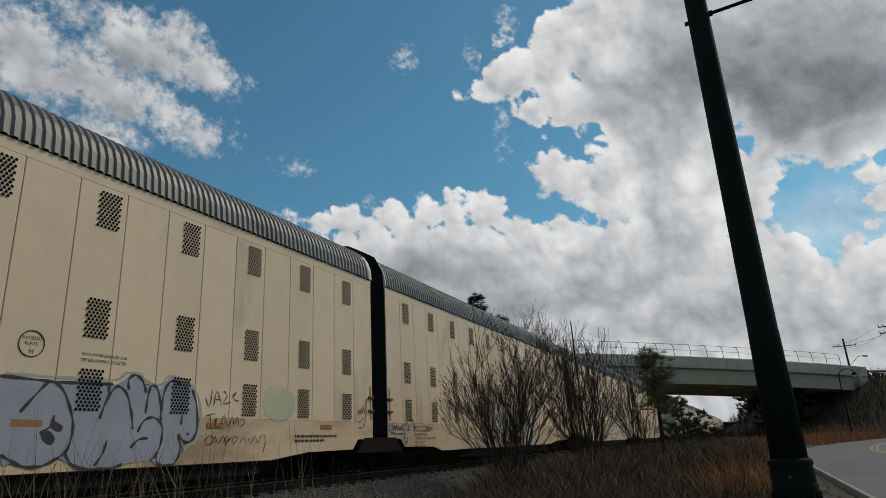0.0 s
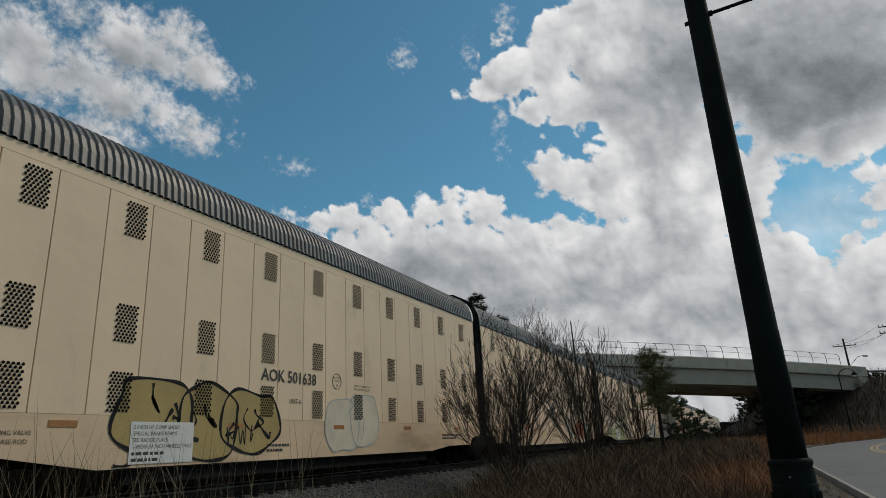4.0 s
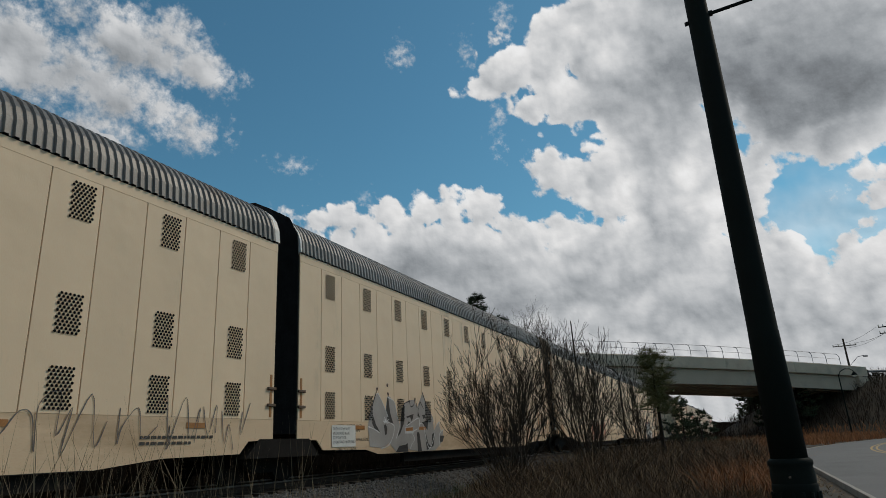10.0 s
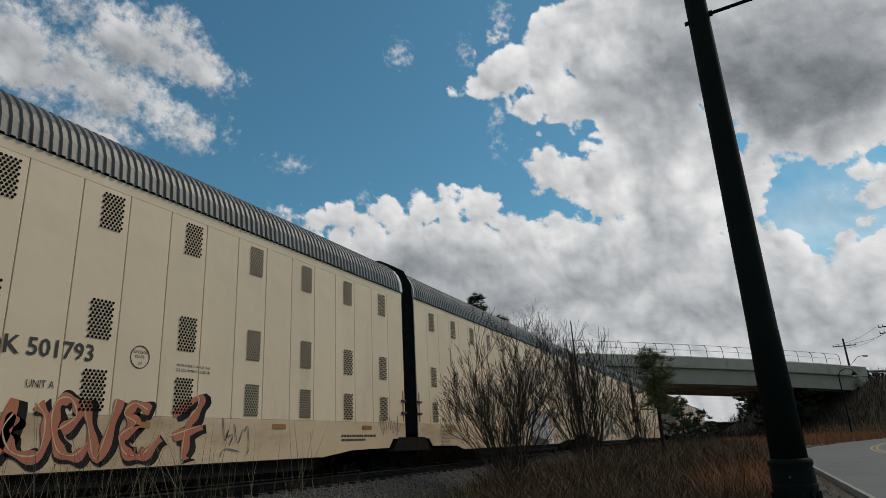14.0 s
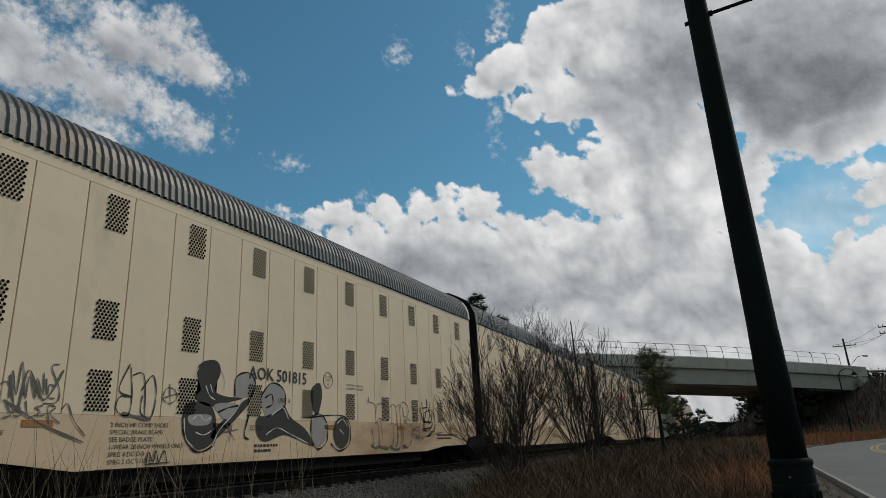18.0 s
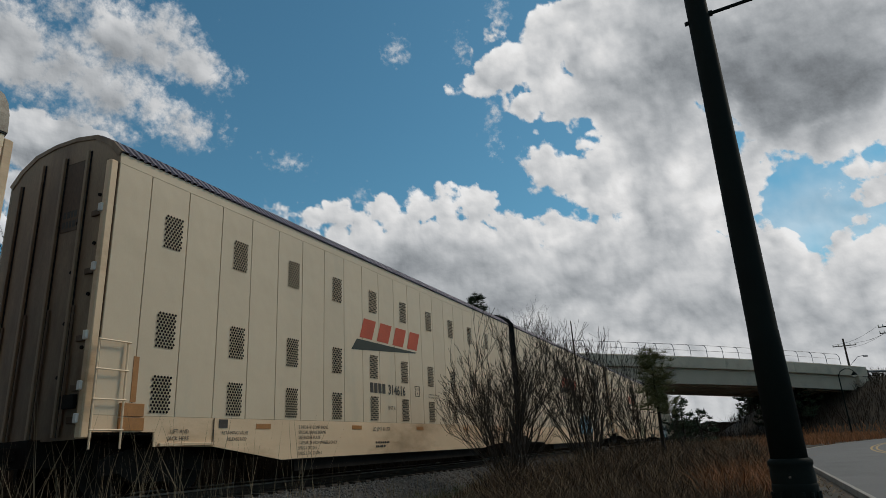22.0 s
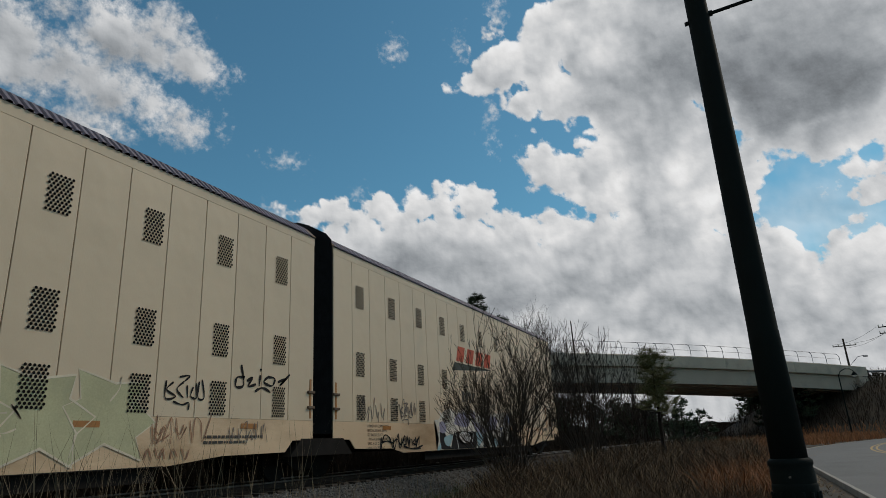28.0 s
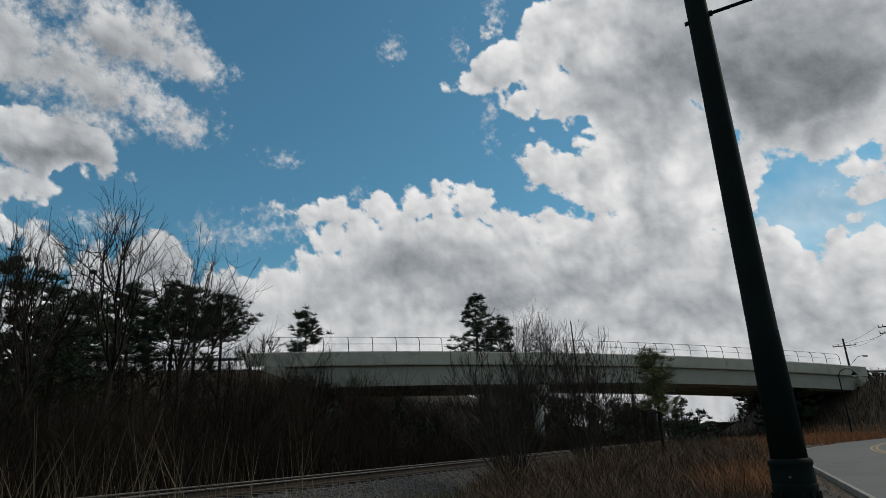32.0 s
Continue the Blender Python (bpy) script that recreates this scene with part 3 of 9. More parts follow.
# ---- street lamp beside the camera ----
def street_lamp():
    thing = new("street_lamp")
    thing.location = (0.172, 4.0, -0.86)
    prof = [(0.20, 0), (0.20, 0.06), (0.17, 0.10), (0.125, 0.16), (0.115, 0.5), (0.108, 1.0), (0.102, 1.03), (0.110, 1.05), (0.112, 1.09), (0.104, 1.11)]
    bm = lathe(fresh(), prof, 28)
    part("base", bm, POLEGREEN, thing, "fluted dark green cast base", True)
    for i in range(14):
        a = 2 * math.pi * i / 14
        part("flute", rod(fresh(), (0.116 * math.cos(a), 0.116 * math.sin(a), 0.2), (0.106 * math.cos(a), 0.106 * math.sin(a), 1.06), 0.016, 0.013, 6), POLEGREEN, thing)
    bm = lathe(fresh(), [(0.106, 1.08), (0.108, 1.10), (0.108, 1.15), (0.103, 1.18), (0.110, 1.195), (0.110, 1.212), (0.096, 1.225)], 28)
    part("collar", bm, POLEGREEN, thing, "moulded collar with a rim", True)
    for a in (-100, 40, 160):
        c, sn = math.cos(radians(a)), math.sin(radians(a))
        part("set_screw", rod(fresh(), (0.104 * c, 0.104 * sn, 1.135), (0.113 * c, 0.113 * sn, 1.135), 0.006, 0.006, 8), STEEL, thing, "small bright set screw")
    bm = lathe(fresh(), [(0.091, 1.21), (0.081, 1.86), (0.0805, 1.865), (0.0805, 1.90), (0.079, 1.905), (0.066, 4.2), (0.058, 5.6)], 28)
    part("shaft", bm, POLEGREEN, thing, "tapered dark green steel shaft", True)
    bm = rod(fresh(), (0.05, 0.0, 4.02), (0.78, 0.14, 4.16), 0.012, 0.012, 8)
    rod(bm, (0.055, 0, 4.02), (0.085, 0.006, 4.026), 0.02, 0.02, 8)
    part("banner_arm", bm, POLEGREEN, thing, "slim horizontal banner arm")
    bm = rod(fresh(), (-0.088, -0.012, 3.985), (-0.055, -0.008, 3.99), 0.016, 0.016, 6)
    part("arm_nut", bm, POLEGREEN, thing)
    bm = lathe(fresh(), [(0.05, 5.6), (0.16, 5.66), (0.2, 5.75), (0.19, 6.05), (0.08, 6.3), (0.02, 6.4)], 16)
    part("lantern", bm, POLEGREEN, thing, "closed lantern head", True)
    return tagged(thing, "dark green tapered steel street lamp pole beside the road", "street lamp")


street_lamp()


# ---- road bridge ----
def on_bridge(a, e, z=0.0):
    """A place by metres along the bridge, metres towards the camera's side of its near face, and height before the crest's fall."""
    x, y = BR0.x + BRU.x * a + 0.7071 * e, BR0.y + BRU.y * a - 0.7071 * e
    return (x, y, z + sag(BR0.x + BRU.x * a))


def sweep(name, outline, a0, a1, mat, parent, steps=12, label=""):
    """An (e, z) outline carried along the bridge."""
    bm = fresh()
    rings = [[bm.verts.new(on_bridge(a0 + (a1 - a0) * i / steps, e, z)) for e, z in outline] for i in range(steps + 1)]
    n = len(outline)
    for p, q in zip(rings, rings[1:]):
        for i in range(n):
            bm.faces.new((p[i], p[(i + 1) % n], q[(i + 1) % n], q[i]))
    bm.faces.new(rings[0])
    bm.faces.new(rings[-1][::-1])
    bmesh.ops.recalc_face_normals(bm, faces=bm.faces[:])
    return part(name, bm, mat, parent, label)


def bridge():
    thing = new("road_bridge")
    spans = ((0.4, 29.2), (29.6, 79.6))
    for s0, s1 in spans:
        for k in range(8):
            e = -0.35 - k * 1.66
            b = (7.12 if s0 < 20 else 7.30) - (0.0 if k == 0 else 0.1)
            face = [(e, b), (e, 9.05), (e - 0.08, 9.22), (e - 0.75, 9.22), (e - 0.62, b)] if k == 0 else [
                (e, b), (e, b + 0.23), (e - 0.22, b + 0.37), (e - 0.22, 8.75), (e + 0.12, 8.95), (e + 0.12, 9.22), (e - 0.75, 9.22), (e - 0.75, 8.95), (e - 0.4, 8.75), (e - 0.4, b + 0.37), (e - 0.62, b + 0.23), (e - 0.62, b)]
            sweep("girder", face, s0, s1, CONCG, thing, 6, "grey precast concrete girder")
    sweep("deck", [(0.12, 9.24), (0.12, 9.50), (-BR_WIDE, 9.50), (-BR_WIDE, 9.24)], -1.5, 80.5, CONC, thing)
    for p0, p1 in ((-3.4, 14.4), (14.4, 29.4), (29.4, 43.0), (43.0, 56.2), (56.2, 68.0), (68.0, 81.6)):
        sweep("parapet", [(0.16, 9.30), (0.16, 10.60), (0.10, 10.66), (-0.16, 10.66), (-0.22, 10.60), (-0.34, 9.506), (-0.34, 9.5), (0.1, 9.5)], p0 + 0.015, p1 - 0.015, CONC, thing, 4, "pale concrete parapet")
    sweep("parapet", [(-BR_WIDE + 0.3, 9.506), (-BR_WIDE + 0.3, 10.66), (-BR_WIDE, 10.66), (-BR_WIDE, 9.506)], -3, 81, CONC, thing)
    for a in (29.4,):
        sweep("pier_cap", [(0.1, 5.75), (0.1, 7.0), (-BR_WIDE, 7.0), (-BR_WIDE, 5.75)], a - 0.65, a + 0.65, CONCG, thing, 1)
        for e in (-2.0, -6.4, -11.6):
            bm = fresh()
            p = on_bridge(a, e)
            zt = on_bridge(a, e, 5.8)[2]
            rod(bm, (p[0], p[1], ground_at(p[0], p[1]) - 0.5), (p[0], p[1], zt), 0.55, 0.55, 20)
            part("pier_column", bm, CONCG, thing, "round concrete column", True)
    for a0, a1 in ((-1.4, 0.35), (79.65, 81.4)):
        sweep("abutment", [(0.2, 4.5), (0.2, 9.2), (-BR_WIDE, 9.2), (-BR_WIDE, 4.5)], a0, a1, CONC, thing, 1)
    # curved top fence: posts with three pipes
    def bend(a, k):
        pts = [(-0.03, 10.66), (-0.03, 11.5), (-0.06, 11.85), (-0.2, 12.12), (-0.45, 12.28), (-0.7, 12.33)]
        return on_bridge(a, *pts[k])
    a = -1.0
    post_at = []
    while a < 78.5:
        bm = fresh()
        for k in range(5):
            rod(bm, bend(a, k), bend(a, k + 1), 0.04, 0.04, 6)
        part("fence_post", bm, GALVPIPE, thing)
        post_at.append(a)
        a += 2.6
    for k, r in ((0, 0.02), (1, 0.022), (5, 0.028)):
        for a0, a1 in zip(post_at, post_at[1:]):
            p, q = Vector(bend(a0, k)), Vector(bend(a1, k))
            up = Vector((0, 0, 0.04 if k == 0 else 0))
            part("fence_rail", rod(fresh(), p + up, q + up, r, r, 5), GALVPIPE, thing)
    return tagged(thing, "pale concrete girder road bridge with a curved-top fence", "bridge")


bridge()


def approach():
    """Carriageway and steel guard rail on the embankments at both ends."""
    thing = new("guard_rail")
    for a0, a1 in ((-60.0, -3.6), (82.0, 110.0)):
        z0 = 9.55
        k = a0
        while k < a1:
            p = on_bridge(max(-30, min(84, k)), -0.1)
            x, y = BR0.x + BRU.x * k + 0.7071 * -0.1, BR0.y + BRU.y * k + 0.7071 * 0.1
            zz = sag(BR0.x + BRU.x * max(-6, min(82, k))) + z0
            part("guard_post", box(fresh(), x - 0.08, x + 0.08, y - 0.08, y + 0.08, zz - 1.2, zz + 0.75, 0.01), GREYPAINT, thing)
            k2 = min(k + 1.9, a1)
            q = Vector((BR0.x + BRU.x * k, BR0.y + BRU.y * k, zz + 0.55))
            x2 = Vector((BR0.x + BRU.x * k2, BR0.y + BRU.y * k2, sag(BR0.x + BRU.x * max(-6, min(82, k2))) + z0 + 0.55))
            part("beam", rod(fresh(), q, x2, 0.15, 0.15, 6), GALVPIPE, thing)
            k += 1.9
    tagged(thing, "steel guard rail on posts along the bridge approach", "guard rail")


approach()


# ---- autorack cars ----
UNIT, CAR = 22.15, 44.3
EDGE_B, EDGE_D = 0.416, UNIT - 0.972   # bellows edge and door edge of a unit, from the joint
PITCH = 1.8208
SIDE = 1.52


# the joint of the first car, metres along the track, time by time
ROLL = [(0, 15.83), (1, 6.71), (2, -2.33), (3, -11.4), (3.5, -16.02), (4.5, -25.27), (5.5, -34.55), (6, -39.16), (7, -48.39), (8, -57.74), (9, -67.46), (10, -76.91), (11, -86.49),
        (12, -96.01), (13, -105.61), (14, -115.19), (15.5, -129.6), (16.5, -139.25), (17, -144.26), (18, -153.93), (19, -163.62), (20, -173.77), (21, -183.5), (22, -193.37),
        (23, -203.2), (24, -212.99), (25, -222.83), (26.5, -237.7), (27.5, -247.76), (28, -252.69), (29, -262.67), (30, -272.6), (31, -282.55), (32, -292.5)]


def running(t):
    return float(np.interp(t, [r[0] for r in ROLL], [r[1] for r in ROLL]))


def vent_mesh():
    """A block of punched holes, 0.42 by 0.64 m, flush in the panel."""
    v, f = [], []
    rows, cols = 12, 6
    for r in range(rows):
        for c in range(cols):
            y = -0.19 + 0.0705 * c + (0.035 if r % 2 else 0)
            z = -0.30 + 0.0545 * r
            b = len(v)
            v += [(0.0, y + 0.0250 * math.cos(k * math.pi / 4), z + 0.0250 * math.sin(k * math.pi / 4)) for k in range(8)]
            f.append(tuple(range(b, b + 8)))
    me = bpy.data.meshes.new("vent")
    me.from_pydata(v, [], f)
    me.materials.append(HOLE)
    return me


def arch(k, high, n=14):
    """Roof outline from the near eave over the crown to the far eave."""
    if high:
        return [(1.535, 5.82), (1.27, 6.09), (0.85, 6.32), (0.3, 6.41), (-0.3, 6.41), (-0.85, 6.32), (-1.27, 6.09), (-1.535, 5.82)]
    out = []
    for i in range(n + 1):
        a = math.pi * i / n
        c, s = math.cos(a), math.sin(a)
        out.append((1.535 * math.copysign(abs(c) ** 0.72, c), 5.29 + 1.09 * abs(s) ** 0.85))
    return out


def roof_mesh(high):
    prof = arch(0, high)
    ln = EDGE_D - EDGE_B
    step = 0.160
    count = int(ln / step)
    v, f = [], []
    y = 0.0
    rings = []
    for i in range(count):
        for dy, h in ((0.0, 0.0), (0.035, 0.0), (0.055, 0.04), (0.125, 0.04), (0.145, 0.0)):
            rings.append((i * step + dy, h))
    rings.append((ln, 0.0))
    n = len(prof)
    for yy, h in rings:
        for x, z in prof:
            g = Vector((x, 0, max(0.05, z - 5.0))).normalized()
            v.append((x + g.x * h, yy, z + g.z * h))
    for r in range(len(rings) - 1):
        for k in range(n - 1):
            b = r * n + k
            f.append((b, b + 1, b + 1 + n, b + n))
    me = bpy.data.meshes.new("roof")
    me.from_pydata(v, [], f)
    me.materials.append(ROOF_B if high else GALV)
    return me


def words(text, size, mat, parent, m, name="lettering", bold=0.0, wide=None):
    cu = bpy.data.curves.new(name, "FONT")
    cu.body, cu.size, cu.offset, cu.resolution_u = text, size, bold, 2
    tmp = new("tmp_text", cu)
    me = bpy.data.meshes.new_from_object(tmp)
    bpy.data.objects.remove(tmp)
    if wide:
        xs_ = [v.co.x for v in me.vertices]
        me.transform(Matrix.Diagonal((wide / (max(xs_) - min(xs_)), 1, 1, 1)))
    me.materials.clear()
    me.materials.append(mat)
    ob = new(name, me)
    ob.parent = parent
    ob.matrix_basis = m
    if size < 0.2:
        tagged(ob, kind="stuff")
    return ob


# lettering on the near side: reads along +y, stands on z, faces +x
def on_side(y, z, lift=0.012, high=False):
    return Matrix(((0, 0, 1, SIDE + lift), (1, 0, 0, y), (0, 1, 0, z), (0, 0, 0, 1)))


VENT = vent_mesh()
ROOF_MESH = {False: roof_mesh(False), True: roof_mesh(True)}
PANELS = {}


def side_panel(car, y0, y1, z1, coat):
    key = (round(y1 - y0, 3), z1, coat.name)
    if key not in PANELS:
        bm = box(fresh(), -0.03, 0.0, 0.007, y1 - y0 - 0.007, 1.30, z1 - 0.20, 0.006)
        ob = part("side_panel", bm, coat, car)
        PANELS[key] = ob.data
        ob.matrix_basis = pose(SIDE, y0, 0)
    else:
        share("side_panel", PANELS[key], car, pose(SIDE, y0, 0))


def bars(bm, y, z, rows, width, height, gap, lift, rng):
    """Lines of lettering too small to read, as bars."""
    for r in range(rows):
        u = 0.0
        while u < width * (1 if r < rows - 1 else 0.7):
            w = rng.uniform(0.04, 0.13)
            box(bm, SIDE + lift - 0.002, SIDE + lift, y + u, y + u + w, z - r * gap - height, z - r * gap)
            u += w + 0.03


def wheelset(truck, y):
    bm = fresh()
    q = Matrix.Rotation(math.pi / 2, 4, "Y")
    for sx in (-1, 1):
        for x, r, w in ((0.7535, 0.457, 0.10), (0.69, 0.485, 0.03)):
            bmesh.ops.create_cone(bm, cap_ends=True, segments=20, radius1=r, radius2=r, depth=w, matrix=Matrix.Translation((sx * x, 0, 0)) @ q)
        bmesh.ops.create_cone(bm, cap_ends=True, segments=10, radius1=0.09, radius2=0.09, depth=0.2, matrix=Matrix.Translation((sx * 0.95, 0, 0)) @ q)
        for k in range(3):
            a = k * 2.094
            box(bm, sx * 1.05 - 0.01, sx * 1.05 + 0.01, 0.06 * math.cos(a) - 0.02, 0.06 * math.cos(a) + 0.02, 0.06 * math.sin(a) - 0.02, 0.06 * math.sin(a) + 0.02)
    bmesh.ops.create_cone(bm, cap_ends=True, segments=12, radius1=0.08, radius2=0.08, depth=1.5, matrix=q)
    ob = part("wheelset", bm, UNDER, truck, "pair of steel wheels on an axle")
    ob.location = (0, y, 0.457)
    return ob


def truck(car, y):
    t = part("truck", fresh_frame(), UNDER, car, "dark cast steel truck frame")
    t.location = (0, y, 0)
    wheelset(t, -0.86), wheelset(t, 0.86)


def fresh_frame():
    bm = fresh()
    for sx in (-1, 1):
        prism(bm, [(-1.15, 0.36), (-1.15, 0.62), (-0.62, 0.78), (0.62, 0.78), (1.15, 0.62), (1.15, 0.36), (0.75, 0.40), (0.45, 0.22), (-0.45, 0.22), (-0.75, 0.40)], sx * 0.93, sx * 1.06)
        for k in (-0.18, 0, 0.18):
            rod(bm, (sx * 1.0, k, 0.3), (sx * 1.0, k, 0.62), 0.06, 0.06, 8)
    box(bm, -1.0, 1.0, -0.22, 0.22, 0.45, 0.75, 0.02)
    return bm


def ladder(car, y, z0, z1):
    lad = part("ladder", rod(rod(fresh(), (SIDE + 0.07, y, z0), (SIDE + 0.05, y, z1), 0.018), (SIDE + 0.07, y + 0.55, z0), (SIDE + 0.05, y + 0.55, z1), 0.018), CREAM, car, "cream steel side ladder")
    k = z1 - 0.02
    while k > z0 + 0.1:
        part("rung", rod(fresh(), (SIDE + 0.08, y - 0.03, k), (SIDE + 0.08, y + 0.58, k), 0.014), CREAM, lad)
        k -= 0.47
    return lad


def end_door(car, y, face, high):
    """The closed end of a unit: dirty cream leaves under the roof's curve, dark gaps between them, a corner post with white hinge blocks and rusty straps."""
    outline = [(1.49, 0.95)] + [(x * 0.985, z - 0.02) for x, z in arch(0, high)] + [(-1.49, 0.95)]
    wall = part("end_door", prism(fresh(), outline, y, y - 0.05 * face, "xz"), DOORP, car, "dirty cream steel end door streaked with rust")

    def plate(name, x0, x1, depth, z0, z1, mat, parent=wall, label="", out=0.003):
        return part(name, box(fresh(), x0, x1, y + out * face, y + depth * face, z0, z1, 0.006), mat, parent, label)

    for x in (1.30, 0.74, 0.10, -0.52, -1.12):
        top = (5.75 if high else 5.35) if abs(x) > 1 else 6.05
        plate("door_gap", x - 0.022, x + 0.022, 0.012, 1.0, top, BLACK, label="black gap between the door leaves")
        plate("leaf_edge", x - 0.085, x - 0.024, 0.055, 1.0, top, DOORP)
        plate("seal_strip", x + 0.026, x + 0.075, 0.035, 1.0, top * 0.52, RUST)
    plate("upper_stain", 0.13, 0.63, 0.006, 4.55, 5.9 if high else 5.55, RUST, label="rust-brown painted upper band")
    part("corner_post", box(fresh(), 1.36, 1.50, y + 0.01 * face, y + 0.16 * face, 0.95, 5.25 + 0.4 * high, 0.02), SILL, car, "cream steel corner post")
    for z in (1.25, 1.75, 2.55, 3.70, 4.75):
        plate("hinge_strap", 0.98, 1.34, 0.05, z - 0.05, z + 0.05, RUST)
        part("hinge", box(fresh(), 1.335, 1.425, y + 0.02 * face, y + 0.20 * face, z - 0.07, z + 0.08, 0.012), WHITE, car, "white-painted hinge block")
    for i in range(9):
        z, x = 1.5 + i * 0.45, (1.10, 0.60)[i % 2]
        part("door_bolt", rod(fresh(), (x, y - 0.01 * face, z), (x, y + 0.03 * face, z), 0.035, 0.03, 8), UNDER, wall)
    plate("lock_box", 0.86, 1.20, 0.12, 1.42, 1.64, UNDER, label="dark door lock housing", out=0.055)
    part("lock_bar", rod(fresh(), (0.92, y + 0.10 * face, 1.15), (0.92, y + 0.10 * face, 2.3), 0.025, 0.025, 8), RUST, wall)
    bm, rng = fresh(), random.Random(9)
    for r in range(2):
        u = 0.18
        while u < 0.56:
            w = rng.uniform(0.05, 0.09)
            box(bm, u, u + w, y + 0.007 * face, y + 0.009 * face, 4.62 + 0.19 * r, 4.75 + 0.19 * r)
            u += w + 0.025
    tagged(part("door_marks", bm, INK, wall, "faint lettering too worn to read"), kind="stuff")
    return wall


def unit(car, lead, high, seed, coat, ajar):
    """One half of a car. lead: the half that runs ahead, with its door at the -y end."""
    y0, y1 = (-EDGE_D, -EDGE_B) if lead else (EDGE_B, EDGE_D)
    z1 = 5.82 if high else 5.28
    paint = coat
    rng = random.Random(seed)
    v0, nv = y0 + 1.27, (11 if lead else 10)
    seams = [y0]
    k = v0 - PITCH * (0.31 if lead else 0.205)
    while k < y1 - 0.3:
        seams.append(k)
        k += PITCH / 2
    seams.append(y1)
    for a, b in zip(seams, seams[1:]):
        side_panel(car, a, b, z1, coat)
    for i in range(nv):
        for z in (4.666, 2.81, 1.677):
            share("perforated_vent", VENT, car, pose(SIDE + 0.014, v0 + i * PITCH, z))
    part("top_rail", box(fresh(), SIDE - 0.03, SIDE + 0.001, y0, y1, z1 - 0.2, z1, 0.003), coat, car)
    part("side_backing", box(fresh(), SIDE - 0.06, SIDE - 0.034, y0 + 0.01, y1 - 0.01, 1.2, z1 - 0.02), SEAM, car)
    # sill plate, cut away over the trucks
    if lead:
        low = [(y0, 1.04), (y0 + 1.2, 1.04), (y0 + 1.22, 0.80), (y0 + 2.6, 0.78), (y0 + 4.65, 0.47), (y1 - 4.2, 0.47), (y1 - 2.9, 0.60), (y1 - 1.0, 0.62), (y1 - 0.75, 0.86), (y1, 0.88)]
    else:
        low = [(y0, 0.88), (y0 + 0.75, 0.86), (y0 + 1.0, 0.63), (y0 + 2.95, 0.60), (y0 + 3.6, 0.47), (y1 - 4.5, 0.45), (y1 - 2.8, 0.63), (y1 - 0.62, 0.66), (y1 - 0.6, 0.95), (y1, 0.95)]
    bm = prism(fresh(), low + [(y1, 1.30), (y0, 1.30)], SIDE - 0.03, SIDE - 0.004)
    part("side_sill", bm, SILL, car, "cream side sill plate stained with rust and dirt")
    part("sill_lip", box(fresh(), SIDE - 0.02, SIDE + 0.012, y0 + 5.0, y1 - 4.3, 0.455, 0.478, 0.004), UNDER, car)
    part("far_side", box(fresh(), -SIDE, -SIDE + 0.04, y0, y1, 0.6, z1), paint, car)
    part("deck", box(fresh(), -1.45, 1.45, y0 + 0.05, y1 - 0.05, 1.0, 1.1), UNDER, car)
    part("centre_sill", box(fresh(), -0.35, 0.35, y0 - 0.2, y1 + 0.2, 0.55, 0.98), UNDER, car)
    part("side_beam", box(fresh(), SIDE - 0.22, SIDE - 0.10, y0 + 5.2, y1 - 4.4, 0.22, 0.5), UNDER, car)
    roof = share("roof", ROOF_MESH[high], car, pose(0, y0, 0))
    tagged(roof, "grey ribbed steel roof" if not high else "purple-grey ribbed steel roof")
    # end hoops
    for y in (y0, y1):
        bm = fresh()
        pr = [(x * 1.012, z + 0.02) for x, z in arch(0, high)]
        inner = [(x * 0.95, z - 0.06) for x, z in arch(0, high)]
        s = 1 if y == y0 else -1
        vs = [[bm.verts.new((x, yy, z)) for x, z in row] for row, yy in ((pr, y - 0.02 * s), (pr, y + 0.14 * s), (inner, y + 0.14 * s), (inner, y - 0.02 * s))]
        for p, q in zip(vs, vs[1:] + vs[:1]):
            for i in range(len(pr) - 1):
                bm.faces.new((p[i], p[i + 1], q[i + 1], q[i]))
        bmesh.ops.recalc_face_normals(bm, faces=bm.faces[:])
        by_bellows = (y == y1) == lead
        part("end_hoop", bm, DOORP if high else WHITE if by_bellows else PALETRIM, car, "pale painted hoop at the roof's end")
    # reflectors along the sill
    k = y0 + (3.78 if lead else 2.42)
    while k < y1 - 1.5:
        part("reflector", box(fresh(), SIDE, SIDE + 0.006, k, k + 0.46, 1.11, 1.21), ORANGE, car, "faded orange reflector strip")
        k += 2 * PITCH
    if lead:
        if ajar:
            leaf = part("open_door", box(fresh(), 1.18, 1.36, y0 - 0.62, y0 + 0.02, 1.0, 6.12, 0.02), DOORP, car, "rust-streaked brown end door leaf folded open")
            part("door_rib", box(fresh(), 1.36, 1.42, y0 - 0.16, y0 - 0.06, 1.0, 6.05, 0.01), RUST, leaf)
            part("door_rib", box(fresh(), 1.36, 1.40, y0 - 0.60, y0 - 0.54, 1.0, 6.05, 0.01), RUST, leaf)
            part("hinge_post", box(fresh(), 1.36, 1.50, y0 - 0.05, y0 + 0.02, 0.95, 5.3, 0.02), RUST, car, "rusty hinge post")
            # Interior shade put into colour: dark decks, with a dark wall closing the depth.
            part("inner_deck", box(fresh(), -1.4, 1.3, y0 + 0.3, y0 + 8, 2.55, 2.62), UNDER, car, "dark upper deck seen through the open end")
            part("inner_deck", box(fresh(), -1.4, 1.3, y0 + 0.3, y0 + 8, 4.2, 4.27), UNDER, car)
